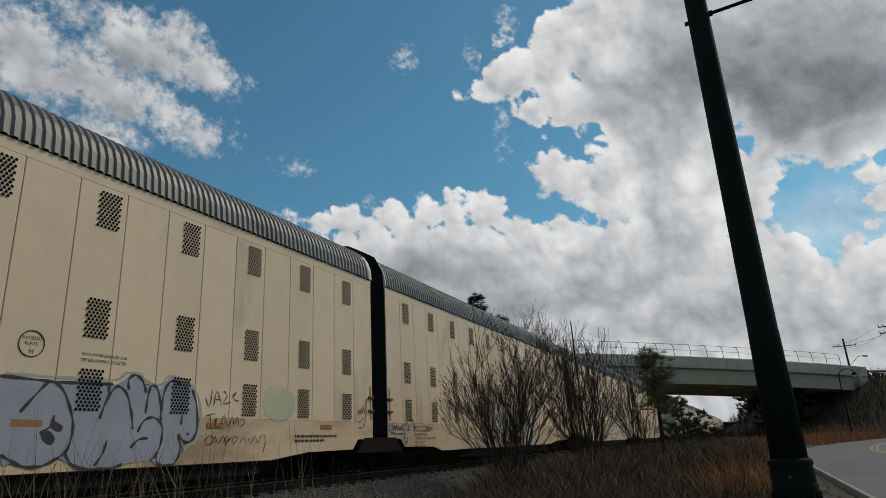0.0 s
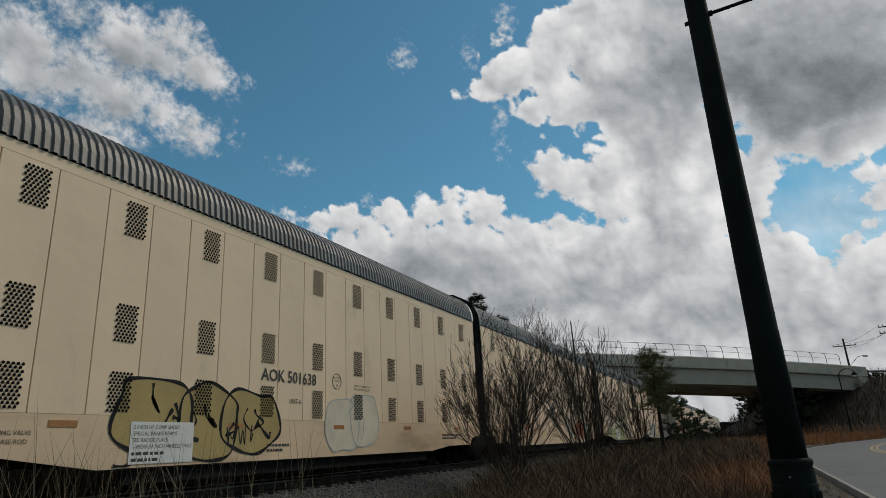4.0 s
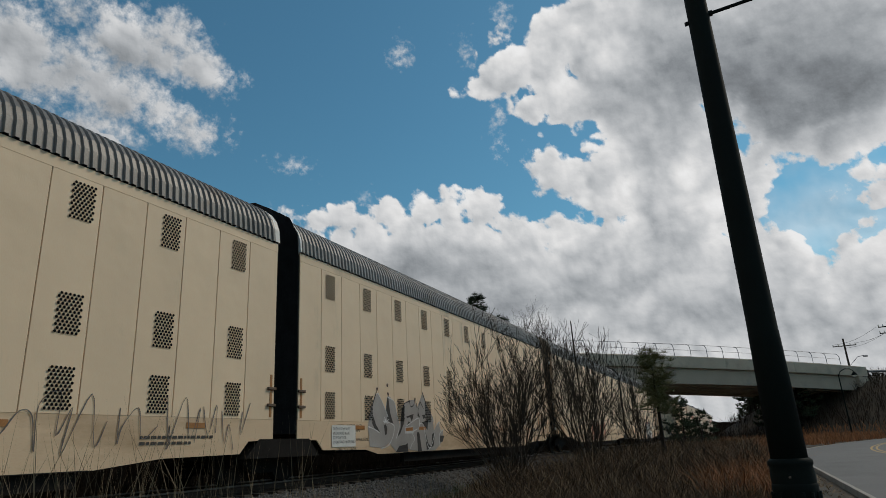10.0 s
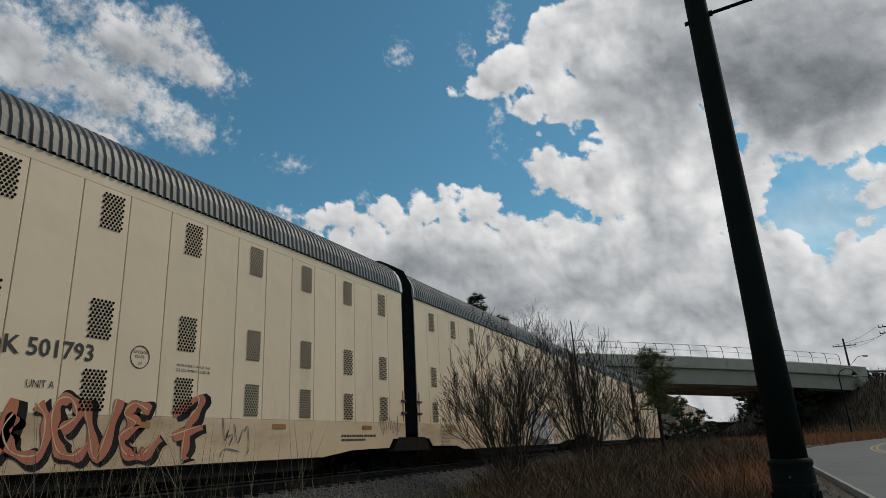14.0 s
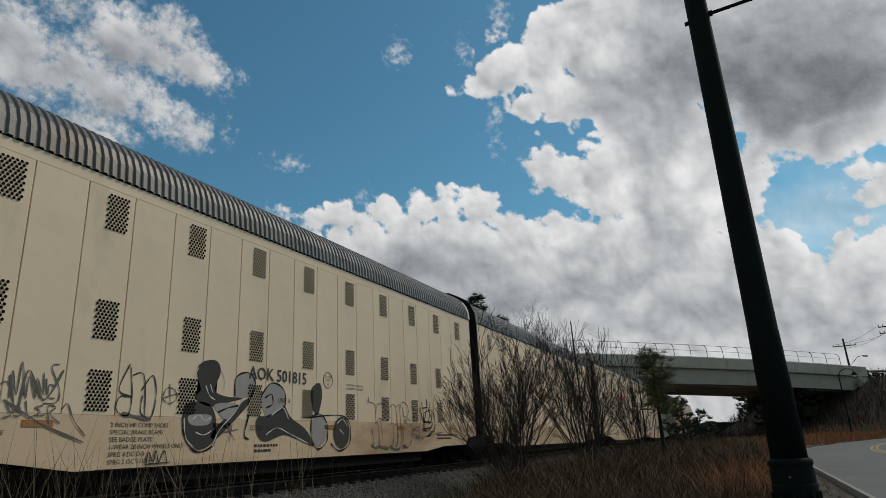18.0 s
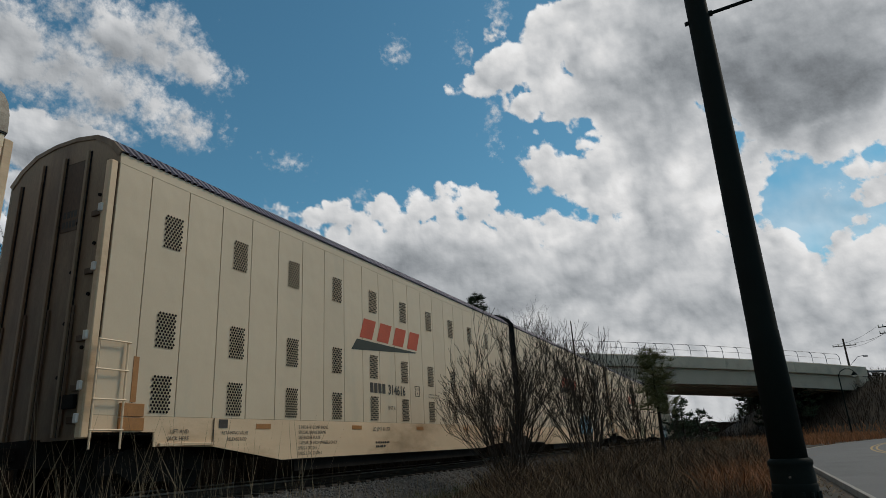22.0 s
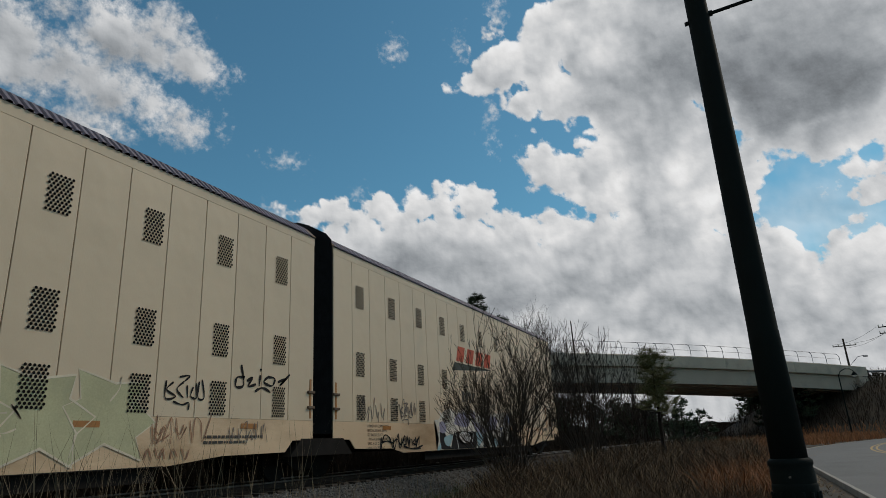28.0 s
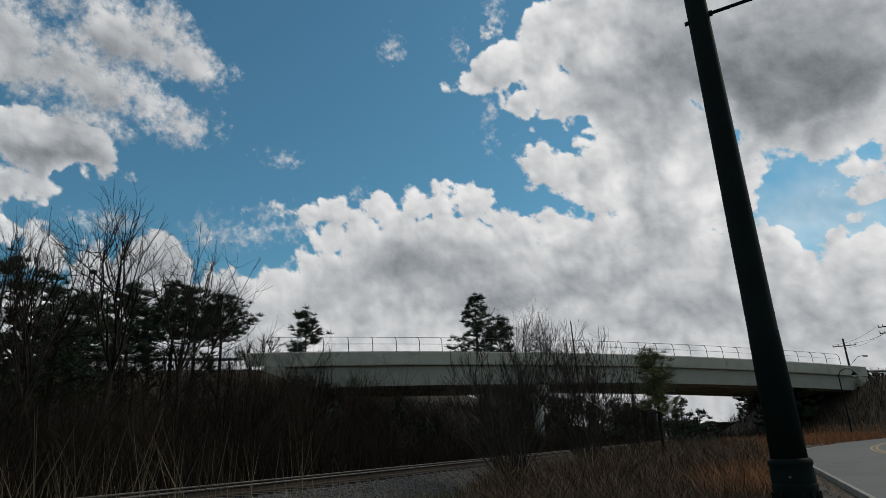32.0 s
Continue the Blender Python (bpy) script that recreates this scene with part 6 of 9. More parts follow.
def tag(car, y0, y1, z0, z1, mat, seed, width=0.028, letters=5):
    """A quick scrawl in one line."""
    rng = random.Random(seed)
    step = (y1 - y0) / letters
    pts = []
    for i in range(letters):
        a = y0 + i * step
        pts += [(a + step * rng.uniform(0, 0.3), z0 + (z1 - z0) * rng.uniform(0.55, 1.0)), (a + step * rng.uniform(0.1, 0.5), z0 + (z1 - z0) * rng.uniform(0, 0.3)), (a + step * rng.uniform(0.4, 0.9), z0 + (z1 - z0) * rng.uniform(0.4, 0.95))]
        if rng.random() < 0.5:
            pts.append((a + step * rng.uniform(0.3, 1.0), z0 + (z1 - z0) * rng.uniform(0.0, 0.4)))
        if rng.random() < 0.35 and len(pts) > 3:
            bm = fresh()
            stroke(bm, curve(pts, False, 5), width, 0.0095)
            part("graffiti_tag", bm, mat, car)
            pts = []
    if len(pts) > 2:
        bm = fresh()
        stroke(bm, curve(pts, False, 5), width, 0.0097)
        part("graffiti_tag", bm, mat, car)


def sign(car, y0, y1, z0, z1, seed):
    bm = box(fresh(), SIDE + 0.0096, SIDE + 0.0106, y0, y1, z0, z1)
    plate = part("label_patch", bm, WHITE, car, "white stencil patch over the graffiti")
    rows = ("2 INCH HF COMP SHOES", "SPECIAL BRAKE BEAMS", "SEE BADGE PLATE", "1-WEAR 28 INCH WHEELS ONLY")
    for i, text in enumerate(rows):
        words(text, 0.095, INK, plate, on_side(y0 + 0.05, z1 - 0.12 - 0.105 * i, 0.0125), "patch_text", 0, (y1 - y0) * len(text) / 28)
    if z1 - z0 > 0.6:
        bm = fresh()
        bars(bm, y0 + 0.05, z1 - 0.49, 2, (y1 - y0) * 0.5, 0.05, 0.1, 0.0125, random.Random(seed))
        tagged(part("patch_marks", bm, INK, plate), kind="stuff")


def number(car, lead, text, high=False, big=1.0, patched=False):
    y = (-12.82 if lead else 8.80) - 0.45 * (big - 1)
    if high:
        # company letters as plain blocks, then the digits
        for k in range(4):
            part("letter_block", box(fresh(), SIDE, SIDE + 0.0105, y + 0.22 * k * big, y + (0.22 * k + 0.16) * big, 2.10, 2.10 + 0.27 * big, 0.002), INK, car)
        words(text, 0.385 * big, INK, car, on_side(y + 0.98 * big, 2.10, 0.011), "car_number", 0.008, 1.03 * big)
    elif patched:
        part("number_patch", box(fresh(), SIDE + 0.009, SIDE + 0.0105, 9.62, 10.78, 2.05, 2.44), WHITE, car, "white patch behind the car number")
        words(text, 0.37, INK, car, on_side(9.80, 2.11, 0.012), "car_number", 0.010, 0.93)
    else:
        words("AOK " + text, 0.37, INK, car, on_side(y, 2.12, 0.011), "car_number", 0.005, 1.97)
    words("UNIT A" if lead else "UNIT B", 0.16, INK, car, on_side(y + 0.95, 1.66, 0.011), "unit_mark", 0.0, 0.42)


def load_limit(car, lead, text, patched=False):
    y = -12.82 if lead else 8.95
    words("LD LMT " + text, 0.15, INK, car, on_side(y + 0.08, 1.08, 0.013), "load_mark", 0.0, 0.95)
    if patched:
        part("label_patch", box(fresh(), SIDE + 0.0096, SIDE + 0.0106, y - 0.05, y + 1.12, 1.03, 1.22), WHITE, car)


def logo(car, lead):
    """Company mark as plain slanted red blocks over a dark tapering wedge."""
    y = -13.35 if lead else 8.25
    for k in range(4):
        a = y + 0.92 * k
        shapes = [(0, 0), (0.66, 0), (0.90, 0.56), (0.24, 0.56)]
        bm = fresh()
        patch(bm, [(a + u, 3.56 + v) for u, v in shapes], 0.006)
        part("logo_block", bm, LOGO_RED, car, "slanted red block of the company mark")
    bm = fresh()
    patch(bm, [(y - 0.42, 3.18), (y - 0.14, 3.50), (y + 3.45, 3.50), (y + 3.30, 3.46)], 0.006)
    part("logo_wedge", bm, LOGO_DARK, car, "dark tapering wedge under the mark")


for k, text in ((0, "501675"), (1, "501638"), (2, "501926"), (3, "501793"), (4, "501815")):
    number(cars[k], True, text), number(cars[k], False, text, patched=k == 1)
for k, text in ((5, "314616"), (6, "314436")):
    number(cars[k], True, text, True, 1.0 if k == 5 else 1.42), number(cars[k], False, text, True, 1.0 if k == 5 else 1.42)
    logo(cars[k], True), logo(cars[k], False)
load_limit(cars[2], True, "111100", True), load_limit(cars[2], False, "111100"), load_limit(cars[3], False, "111300", True)
load_limit(cars[4], True, "111500"), load_limit(cars[4], False, "111500"), load_limit(cars[5], True, "111700"), load_limit(cars[5], False, "111700"), load_limit(cars[1], False, "111600"), load_limit(cars[0], False, "111300", True)


def brake_notes(car, y, z, wide):
    """Stencilled notes on the brakes, low on the side."""
    rows = ("2-INCH HF COMP SHOES", "SPECIAL BRAKE BEAMS", "SEE BADGE PLATE", "1-WEAR 28 INCH WHEELS ONLY", "SPRG 4 DC D-5")
    for i, text in enumerate(rows):
        tagged(words(text, 0.10, INK, car, on_side(y, z - 0.115 * i, 0.0075), "stencil_text", 0, wide * len(text) / 26), kind="stuff")


def class_label(car):
    """White label below the dark data squares."""
    label = part("class_label", box(fresh(), SIDE + 0.002, SIDE + 0.006, 16.98, 17.42, 1.37, 1.72, 0.001), WHITE, car, "white label with three lines of black letters")
    for i, text in enumerate(("CLASS D", "11-14", "GSWC")):
        words(text, 0.10, INK, label, on_side(17.0, 1.62 - 0.105 * i, 0.0075), "label_text", 0.002)


class_label(cars[2]), class_label(cars[3])

c = cars[0]

c = cars[1]
piece(c, -16.1, -12.45, 0.55, 2.08, 3, [P_YEL], P_BLACK, 11, 0.07, False, 4)
tag(c, -13.8, -12.9, 0.8, 1.2, P_BLACK, 12, 0.03, 4)
sign(c, -15.98, -14.62, 0.53, 1.21, 1)
piece(c, -10.3, -8.1, 0.55, 2.1, 2, [P_GHOST], P_PALEB, 13, 0.04, False, 1)
tag(c, 4.2, 5.6, 1.5, 1.7, P_RED, 15, 0.08, 2)

c = cars[2]
sign(c, -16.4, -15.15, 0.52, 1.22, 2)
piece(c, -11.6, -8.5, 0.65, 1.55, 3, [P_GHOST], P_GHOST, 24, 0.05, False, 1)
tag(c, -8.3, -7.0, 0.5, 1.2, P_BLACK, 25, 0.06, 5)
tag(c, -6.8, -1.0, 0.7, 1.7, P_LINE, 26, 0.02, 12)
sign(c, 1.76, 2.83, 0.69, 1.21, 3)
tag(c, 10.1, 10.9, 0.92, 1.4, P_SLATE, 30, 0.035, 3)

c = cars[3]
tag(c, -14.2, -13.4, 0.9, 1.5, P_LINE, 32, 0.02, 4)
sign(c, 14.83, 16.06, 0.50, 1.21, 4)
tag(c, -2.0, -0.6, 0.9, 1.5, P_LINE, 36, 0.02, 4)

c = cars[4]
tag(c, 20.2, 21.0, 2.6, 4.0, P_BLACK, 52, 0.035, 2)

c = cars[5]
tag(c, 15.4, 18.3, 0.75, 1.4, P_BLACK, 58, 0.035, 8)

c = cars[6]
piece(c, -8.9, -5.2, 0.55, 1.95, 3, [P_MINT], P_GHOST, 61, 0.04, True, 2)
tag(c, -5.1, -3.6, 0.8, 1.4, P_RUSTL, 62, 0.02, 5)
tag(c, -3.2, -2.0, 0.75, 1.3, P_LINE, 65, 0.02, 5)
tag(c, 1.6, 3.0, 1.3, 2.0, P_LINE, 71, 0.03, 5)
tag(c, 2.6, 5.2, 0.55, 1.0, P_BLACK, 74, 0.05, 5)
tag(c, 3.6, 5.0, 1.4, 2.0, P_LINE, 73, 0.03, 6)


# ---- graffiti drawn by hand ----
def spray(car, mat, width, *lines, lift=0.0095, closed=False):
    """Sprayed lines of one colour."""
    for pts in lines:
        bm = fresh()
        stroke(bm, curve(pts, closed, 6), width * 0.75, lift, closed)
        part("graffiti_stroke", bm, mat, car)
        lift += 0.0001


def fill(car, mat, pts, lift=0.006, rounded=True):
    bm = fresh()
    patch(bm, curve(pts, True, 4) if rounded else pts, lift)
    bmesh.ops.triangulate(bm, faces=bm.faces[:])
    return part("graffiti_fill", bm, mat, car)


fill(cars[1], P_RED, [(14.6, 1.08), (14.99, 1.08), (15.22, 1.26), (15.5, 1.71), (15.74, 1.75), (15.99, 1.54), (16.19, 1.51), (16.55, 1.54), (16.66, 1.6), (16.89, 1.54), (17.09, 1.73), (17.39, 1.77), (17.38, 1.64), (17.08, 1.37), (17.23, 1.27), (17.05, 0.79), (16.84, 0.79), (16.57, 0.99), (16.38, 0.9), (16.22, 1.25), (16.12, 0.8), (15.9, 0.76), (15.7, 0.93), (15.08, 0.85), (14.71, 0.94)], 0.0075)
fill(cars[1], P_RED, [(14.75, 1.4), (15.25, 1.48), (15.28, 1.3), (14.78, 1.25)], 0.0078, False)
fill(cars[1], P_TEAL, [(16.88, 1.23), (17.31, 1.42), (17.59, 1.5), (17.72, 1.62), (17.89, 1.4), (18.22, 1.21), (18.23, 1.06), (18.04, 0.84), (17.36, 0.84), (17.17, 0.99)], 0.008)
fill(cars[1], P_SILV, [(17.67, 1.43), (17.83, 1.22), (17.54, 1.21)], 0.0086, False)
fill(cars[1], P_GHOST, [(14.68, 1.71), (15.38, 1.82), (15.41, 1.54), (14.75, 1.46)], 0.005)
spray(cars[1], P_RUSTL, 0.035, [(2.87, 0.63), (2.63, 0.93), (2.66, 1.39), (2.93, 1.63), (3.22, 1.41), (3.28, 1.27)], [(3.17, 1.41), (3.04, 1.83), (3.15, 2.13), (3.77, 2.14), (3.83, 2.03), (3.71, 1.21), (4.09, 1.36)], [(3.72, 1.1), (3.85, 1.84), (4.19, 2.12), (4.7, 1.94), (5.09, 1.39), (5.12, 0.98), (4.91, 0.67), (4.37, 0.5), (3.9, 0.7), (3.63, 0.99), (4.1, 1.32)], [(4.65, 1.93), (5.29, 2.06), (5.95, 2.01), (6.1, 1.67), (5.86, 0.98), (6.14, 0.64)], [(5.14, 0.59), (5.37, 0.74), (5.87, 0.9), (5.65, 1.32)], [(5.95, 2.06), (6.5, 2.14), (6.88, 1.89), (6.24, 1.5), (6.23, 1.24), (6.69, 1.07)], [(7.28, 1.53), (7.74, 1.45), (7.77, 1.16), (7.45, 1.12)], [(7.29, 1.25), (7.33, 0.79), (7.07, 0.58)])
fill(cars[1], P_RED, [(5, 1.32), (6.04, 1.37), (5.47, 1.15)], 0.008, False)
fill(cars[1], P_PINK, [(3.03, 2.04), (3.15, 2.11), (3.2, 1.41), (3.11, 1.62)], 0.008)
fill(cars[2], P_SILV, [(-15.72, 2.12), (-15.51, 2.18), (-15.24, 2.19), (-14.99, 2.08), (-14.91, 1.93), (-14.54, 1.92), (-14.53, 2.12), (-14.45, 2.22), (-13.63, 2.24), (-13.39, 2.02), (-13.12, 2.05), (-12.72, 2.06), (-12.47, 1.95), (-12.29, 2.08), (-11.99, 2.01), (-11.75, 1.87), (-11.78, 1.45), (-12.23, 1.35), (-13.97, 1.35), (-14.84, 1.34), (-15.57, 1.2)], 0.004, False)
fill(cars[2], P_LEAF, [(-15.18, 0.49), (-15.11, 0.77), (-14.99, 1.24), (-14.51, 1.31), (-13.97, 1.35), (-13.17, 1.46), (-12.66, 1.38), (-12.23, 1.39), (-12.1, 1.3), (-12.19, 0.88), (-12.62, 0.49), (-13.47, 0.49)], 0.0055, False)
fill(cars[2], P_PEACH, [(-11.97, 1.31), (-11.71, 1.46), (-11.36, 1.42), (-11.12, 1.07), (-11.17, 0.68), (-11.44, 0.49), (-11.91, 0.6)], 0.0045)
fill(cars[2], P_SMUDGE, [(-14.86, 1.88), (-14.82, 2.04), (-14.73, 2.16), (-14.73, 2.33), (-14.64, 2.32), (-14.61, 2.22), (-14.5, 2.29), (-14.59, 2.12), (-14.59, 1.94)], 0.0062)
fill(cars[2], P_SMUDGE, [(-13.45, 2.17), (-13.32, 2.31), (-13.17, 2.26), (-13.13, 2.13), (-13.34, 2.05)], 0.0062)
fill(cars[2], P_SMUDGE, [(-12.62, 0.49), (-12.29, 0.7), (-12.2, 1.35), (-11.94, 1.35), (-12.04, 0.97), (-12, 0.51), (-12.33, 0.49)], 0.0062)
spray(cars[2], P_BLACK, 0.075, [(-15.72, 2.13), (-15.51, 2.21), (-15.25, 2.21), (-14.99, 2.1), (-14.89, 1.99), (-14.9, 1.89), (-15.02, 1.71), (-15.09, 1.5), (-15.1, 1.21)], [(-14.54, 1.92), (-14.55, 2.12), (-14.45, 2.25), (-14.08, 2.25), (-13.63, 2.26), (-13.37, 2.04), (-13.37, 1.8), (-13.4, 1.36)], [(-14.91, 1.81), (-14.71, 1.87), (-14.5, 1.9), (-14.29, 1.84), (-14.15, 1.86)], [(-13.36, 1.91), (-13.13, 2.07), (-12.72, 2.08), (-12.51, 2.04), (-12.39, 1.76), (-12.54, 1.43), (-12.68, 1.07), (-12.75, 0.87)], [(-12.47, 1.95), (-12.29, 2.1), (-12, 2.03), (-11.72, 1.9), (-11.73, 1.65), (-11.9, 1.31), (-12.19, 0.88), (-12.34, 0.62), (-12.62, 0.49)], [(-15.06, 1.33), (-14.64, 1.33)], [(-14.36, 0.87), (-13.72, 0.85)])
fill(cars[2], P_BLACK, [(-15.6, 1.37), (-15.36, 1.42), (-15.09, 1.56), (-15.1, 1.21), (-15.23, 1.35), (-15.58, 1.21)], 0.0098, False)
fill(cars[2], P_BLACK, [(-13.9, 1.16), (-13.73, 1.39), (-13.38, 1.66), (-13.39, 1.49), (-13.18, 1.56), (-13.17, 1.48), (-13.48, 1.34), (-13.81, 1.19)], 0.0098, False)
fill(cars[2], P_BLACK, [(-14.22, 1.52), (-14, 1.61), (-13.82, 1.63), (-13.92, 1.53)], 0.0098, False)
fill(cars[2], P_BLACK, [(-13.5, 0.49), (-13.31, 0.81), (-12.99, 1.22), (-13.11, 0.85), (-13.31, 0.52)], 0.0098, False)
fill(cars[2], P_BLACK, [(-14.42, 0.85), (-14.11, 0.96), (-13.96, 1.06), (-13.96, 0.86)], 0.0098, False)
fill(cars[2], P_WHITE, [(-13.6, 1.31), (-13.42, 1.47), (-13.44, 1.35)], 0.0108, False)
fill(cars[2], P_WHITE, [(-15.44, 1.22), (-15.13, 1.42), (-15.13, 1.22), (-15.23, 1.31)], 0.0108, False)
spray(cars[4], P_LINE, 0.045, [(-21.07, 3.28), (-21.06, 3.64), (-20.91, 3.42), (-20.84, 3.88), (-20.75, 3.46)], [(-20.73, 3.42), (-20.68, 3.77), (-20.6, 3.45)], [(-20.58, 3.42), (-20.56, 3.87), (-20.45, 3.48), (-20.44, 3.75)], [(-20.24, 3.6), (-20.46, 3.59), (-20.43, 3.3), (-19.99, 3.34), (-20.21, 3.72)], [(-21.07, 3.07), (-21.05, 3.36), (-20.89, 3.14), (-20.8, 3.37), (-20.75, 3.09)], [(-20.71, 3.1), (-20.65, 3.36), (-20.56, 3.09)], [(-20.5, 3.1), (-20.48, 3.32), (-20.37, 3.09)], [(-20.24, 3.18), (-20.4, 3.01), (-20.33, 2.8), (-20.03, 2.88)], [(-21.07, 2.79), (-20.77, 2.91), (-20.97, 2.63), (-20.67, 2.75), (-20.48, 2.56)], [(-20.3, 2.44), (-20.17, 2.49), (-20.23, 2.27)], [(-20.08, 2.47), (-20.02, 2.29)], [(-19.45, 1.71), (-19.42, 1.94), (-19.26, 1.76), (-19.18, 1.95)], [(-19.03, 2), (-18.87, 2.05), (-19.01, 1.85), (-18.79, 1.67), (-18.65, 1.91), (-18.57, 1.52), (-18.82, 1.44)], [(-17.66, 1.81), (-17.5, 1.31), (-17.41, 1.9), (-17.13, 1.49), (-16.88, 1.94)], [(-17.7, 1.47), (-17.11, 1.15), (-16.42, 0.89)], [(-19.24, 0.99), (-19.17, 1.32), (-18.99, 1.03), (-18.87, 1.36), (-18.74, 0.99)])

fill(cars[2], P_SILV, [(-19.56, 1.6), (-19.57, 2.02), (-19.34, 2.26), (-18.85, 2.34), (-18.58, 2.14), (-18.43, 1.83), (-18.45, 2.07), (-18.21, 2.22), (-17.79, 2.2), (-17.33, 1.86), (-17, 2.18), (-16.69, 1.97), (-16.11, 1.92), (-15.57, 2.14), (-15.14, 2.19), (-14.8, 1.99), (-15.13, 1.29), (-16.47, 1.27), (-17.74, 1.4), (-18.8, 1.17), (-19.71, 1.1), (-19.66, 1.35)], 0.0046, False)
fill(cars[2], P_LEAF, [(-19.73, 0.86), (-19.64, 1.16), (-18.8, 1.24), (-17.74, 1.4), (-16.47, 1.27), (-15.56, 1.29), (-15.54, 0.49), (-16.44, 0.49), (-17.8, 0.73), (-18.59, 0.84)], 0.0052, False)
spray(cars[2], P_BLACK, 0.07, [(-19.54, 1.35), (-19.51, 1.67), (-19.59, 1.86), (-19.5, 2.16), (-19.16, 2.29), (-18.71, 2.3), (-18.55, 2.1), (-18.55, 1.82), (-18.38, 1.8)], [(-18.47, 1.79), (-18.45, 2.07), (-18.19, 2.22), (-17.79, 2.18), (-17.67, 2.02), (-17.28, 1.9), (-17.23, 2.17), (-16.94, 2.23), (-16.69, 1.93), (-16.45, 2.15), (-16.11, 1.92), (-15.78, 2.11), (-15.21, 2.21), (-14.76, 2), (-14.98, 1.55)], [(-19.52, 1.57), (-19.28, 1.72)], [(-19.69, 0.86), (-19.75, 1.04), (-19.57, 1.29), (-19.23, 1.17)], [(-18.79, 1.64), (-18.38, 1.76), (-19, 1.43)], [(-17.2, 1.6), (-16.73, 1.42), (-16.16, 1.32), (-15.56, 1.45), (-15.49, 1.66)], [(-19, 1.43), (-18.75, 1.11), (-18.78, 0.94), (-18.46, 0.94)])
fill(cars[2], P_SMUDGE, [(-19.64, 2.31), (-19.54, 2.4), (-19.44, 2.26), (-19.54, 2.18), (-19.65, 2.02), (-19.72, 2.14)], 0.0062)
fill(cars[2], P_SMUDGE, [(-18.6, 2.38), (-18.51, 2.44), (-18.4, 2.33), (-18.23, 2.45), (-18.2, 2.31), (-18.46, 2.23)], 0.0062)
fill(cars[2], P_SMUDGE, [(-17.82, 2.31), (-17.59, 2.37), (-17.41, 2.31), (-17.46, 2.07), (-17.68, 2.1)], 0.0062)
fill(cars[2], P_SMUDGE, [(-16.76, 2.24), (-16.54, 2.34), (-16.32, 2.28), (-16.13, 2.44), (-15.99, 2.34), (-16.12, 2.05), (-16.44, 2.11)], 0.0062)
fill(cars[2], P_SLATE, [(-19.57, 1.7), (-19.28, 1.72), (-19.56, 1.53)], 0.0098, False)
fill(cars[2], P_SLATE, [(-18.45, 1.52), (-17.86, 1.65), (-17.84, 1.25), (-18.1, 1.39)], 0.0098, False)
fill(cars[2], P_SLATE, [(-17.44, 1.44), (-17.3, 1.26), (-17.04, 1.18), (-17.3, 1.2)], 0.0098, False)
fill(cars[2], P_SLATE, [(-17.2, 1.6), (-16.73, 1.44), (-16.1, 1.38), (-16.47, 1.27)], 0.0098, False)
fill(cars[2], P_SLATE, [(-15.69, 1.3), (-15.56, 1.62), (-14.98, 1.51), (-15.13, 1.29)], 0.0098, False)
fill(cars[2], P_SLATE, [(-18.79, 1.14), (-18.42, 1.11), (-18.11, 0.77), (-18.6, 0.94)], 0.0098, False)
fill(cars[3], P_PALEB, [(11.8, 1.96), (12.08, 2.02), (12.27, 1.92), (12.84, 2), (13.04, 2.05), (13.42, 1.92), (13.96, 1.93), (14.93, 2.06), (15.34, 1.88), (15.57, 1.51), (15.6, 1.14), (14.97, 0.57), (14.63, 0.49), (12.02, 0.52)], 0.0045, False)
fill(cars[3], P_SLATE, [(11.98, 0.79), (12.31, 0.83), (12.72, 0.91), (13.2, 0.81), (13.94, 0.74), (14.78, 0.71), (14.89, 0.54), (14.63, 0.49), (12.02, 0.49)], 0.0052, False)
spray(cars[3], P_WHITE, 0.11, [(11.93, 1.44), (12.17, 1.59), (12.22, 1.86), (12.15, 1.91)], [(12.86, 1.54), (12.98, 1.98), (13.35, 1.82), (13.25, 1.24), (13.63, 0.81)], [(13.5, 1.25), (13.73, 1.51), (13.39, 1.56)], [(14.09, 1.53), (14.04, 1.26), (14.27, 0.99), (14.02, 0.73)], [(14.69, 1.62), (14.94, 1.93), (15.21, 1.65), (15.29, 1.28)], [(12.03, 0.78), (12.29, 0.94), (12.46, 1), (12.53, 0.77)], [(12.76, 0.65), (12.84, 1), (12.76, 1.12)], [(13.11, 1), (13.3, 0.81), (13.42, 1.03)])
spray(cars[3], P_BLACK, 0.065, [(11.79, 1.99), (12.05, 2.02), (12.06, 1.73), (11.97, 1.38), (11.9, 1.33)], [(12.09, 1.92), (12.45, 1.97), (12.81, 1.98), (13.08, 2.02), (13.43, 1.82), (13.37, 1.43), (13.23, 1.37), (13.62, 0.87), (13.75, 0.74)], [(13.47, 1.83), (13.82, 1.75), (14.05, 1.94), (14.18, 1.88), (14.38, 2.03)], [(14.92, 2.08), (15.39, 1.81), (15.26, 1.58), (15.49, 1.28)], [(12.29, 1.34), (12.1, 1.11), (11.95, 1)], [(11.97, 0.84), (12.29, 1), (12.49, 1)], [(13.05, 1.42), (13.13, 1.61)], [(14.11, 1.39), (14.3, 1.13), (14.1, 0.73)], [(14.57, 0.99), (14.65, 0.72), (14.54, 0.49)], [(12.78, 0.54), (12.84, 1)], [(13.38, 0.75), (13.18, 0.94), (13.05, 0.88), (13.21, 0.69)], lift=0.0105)
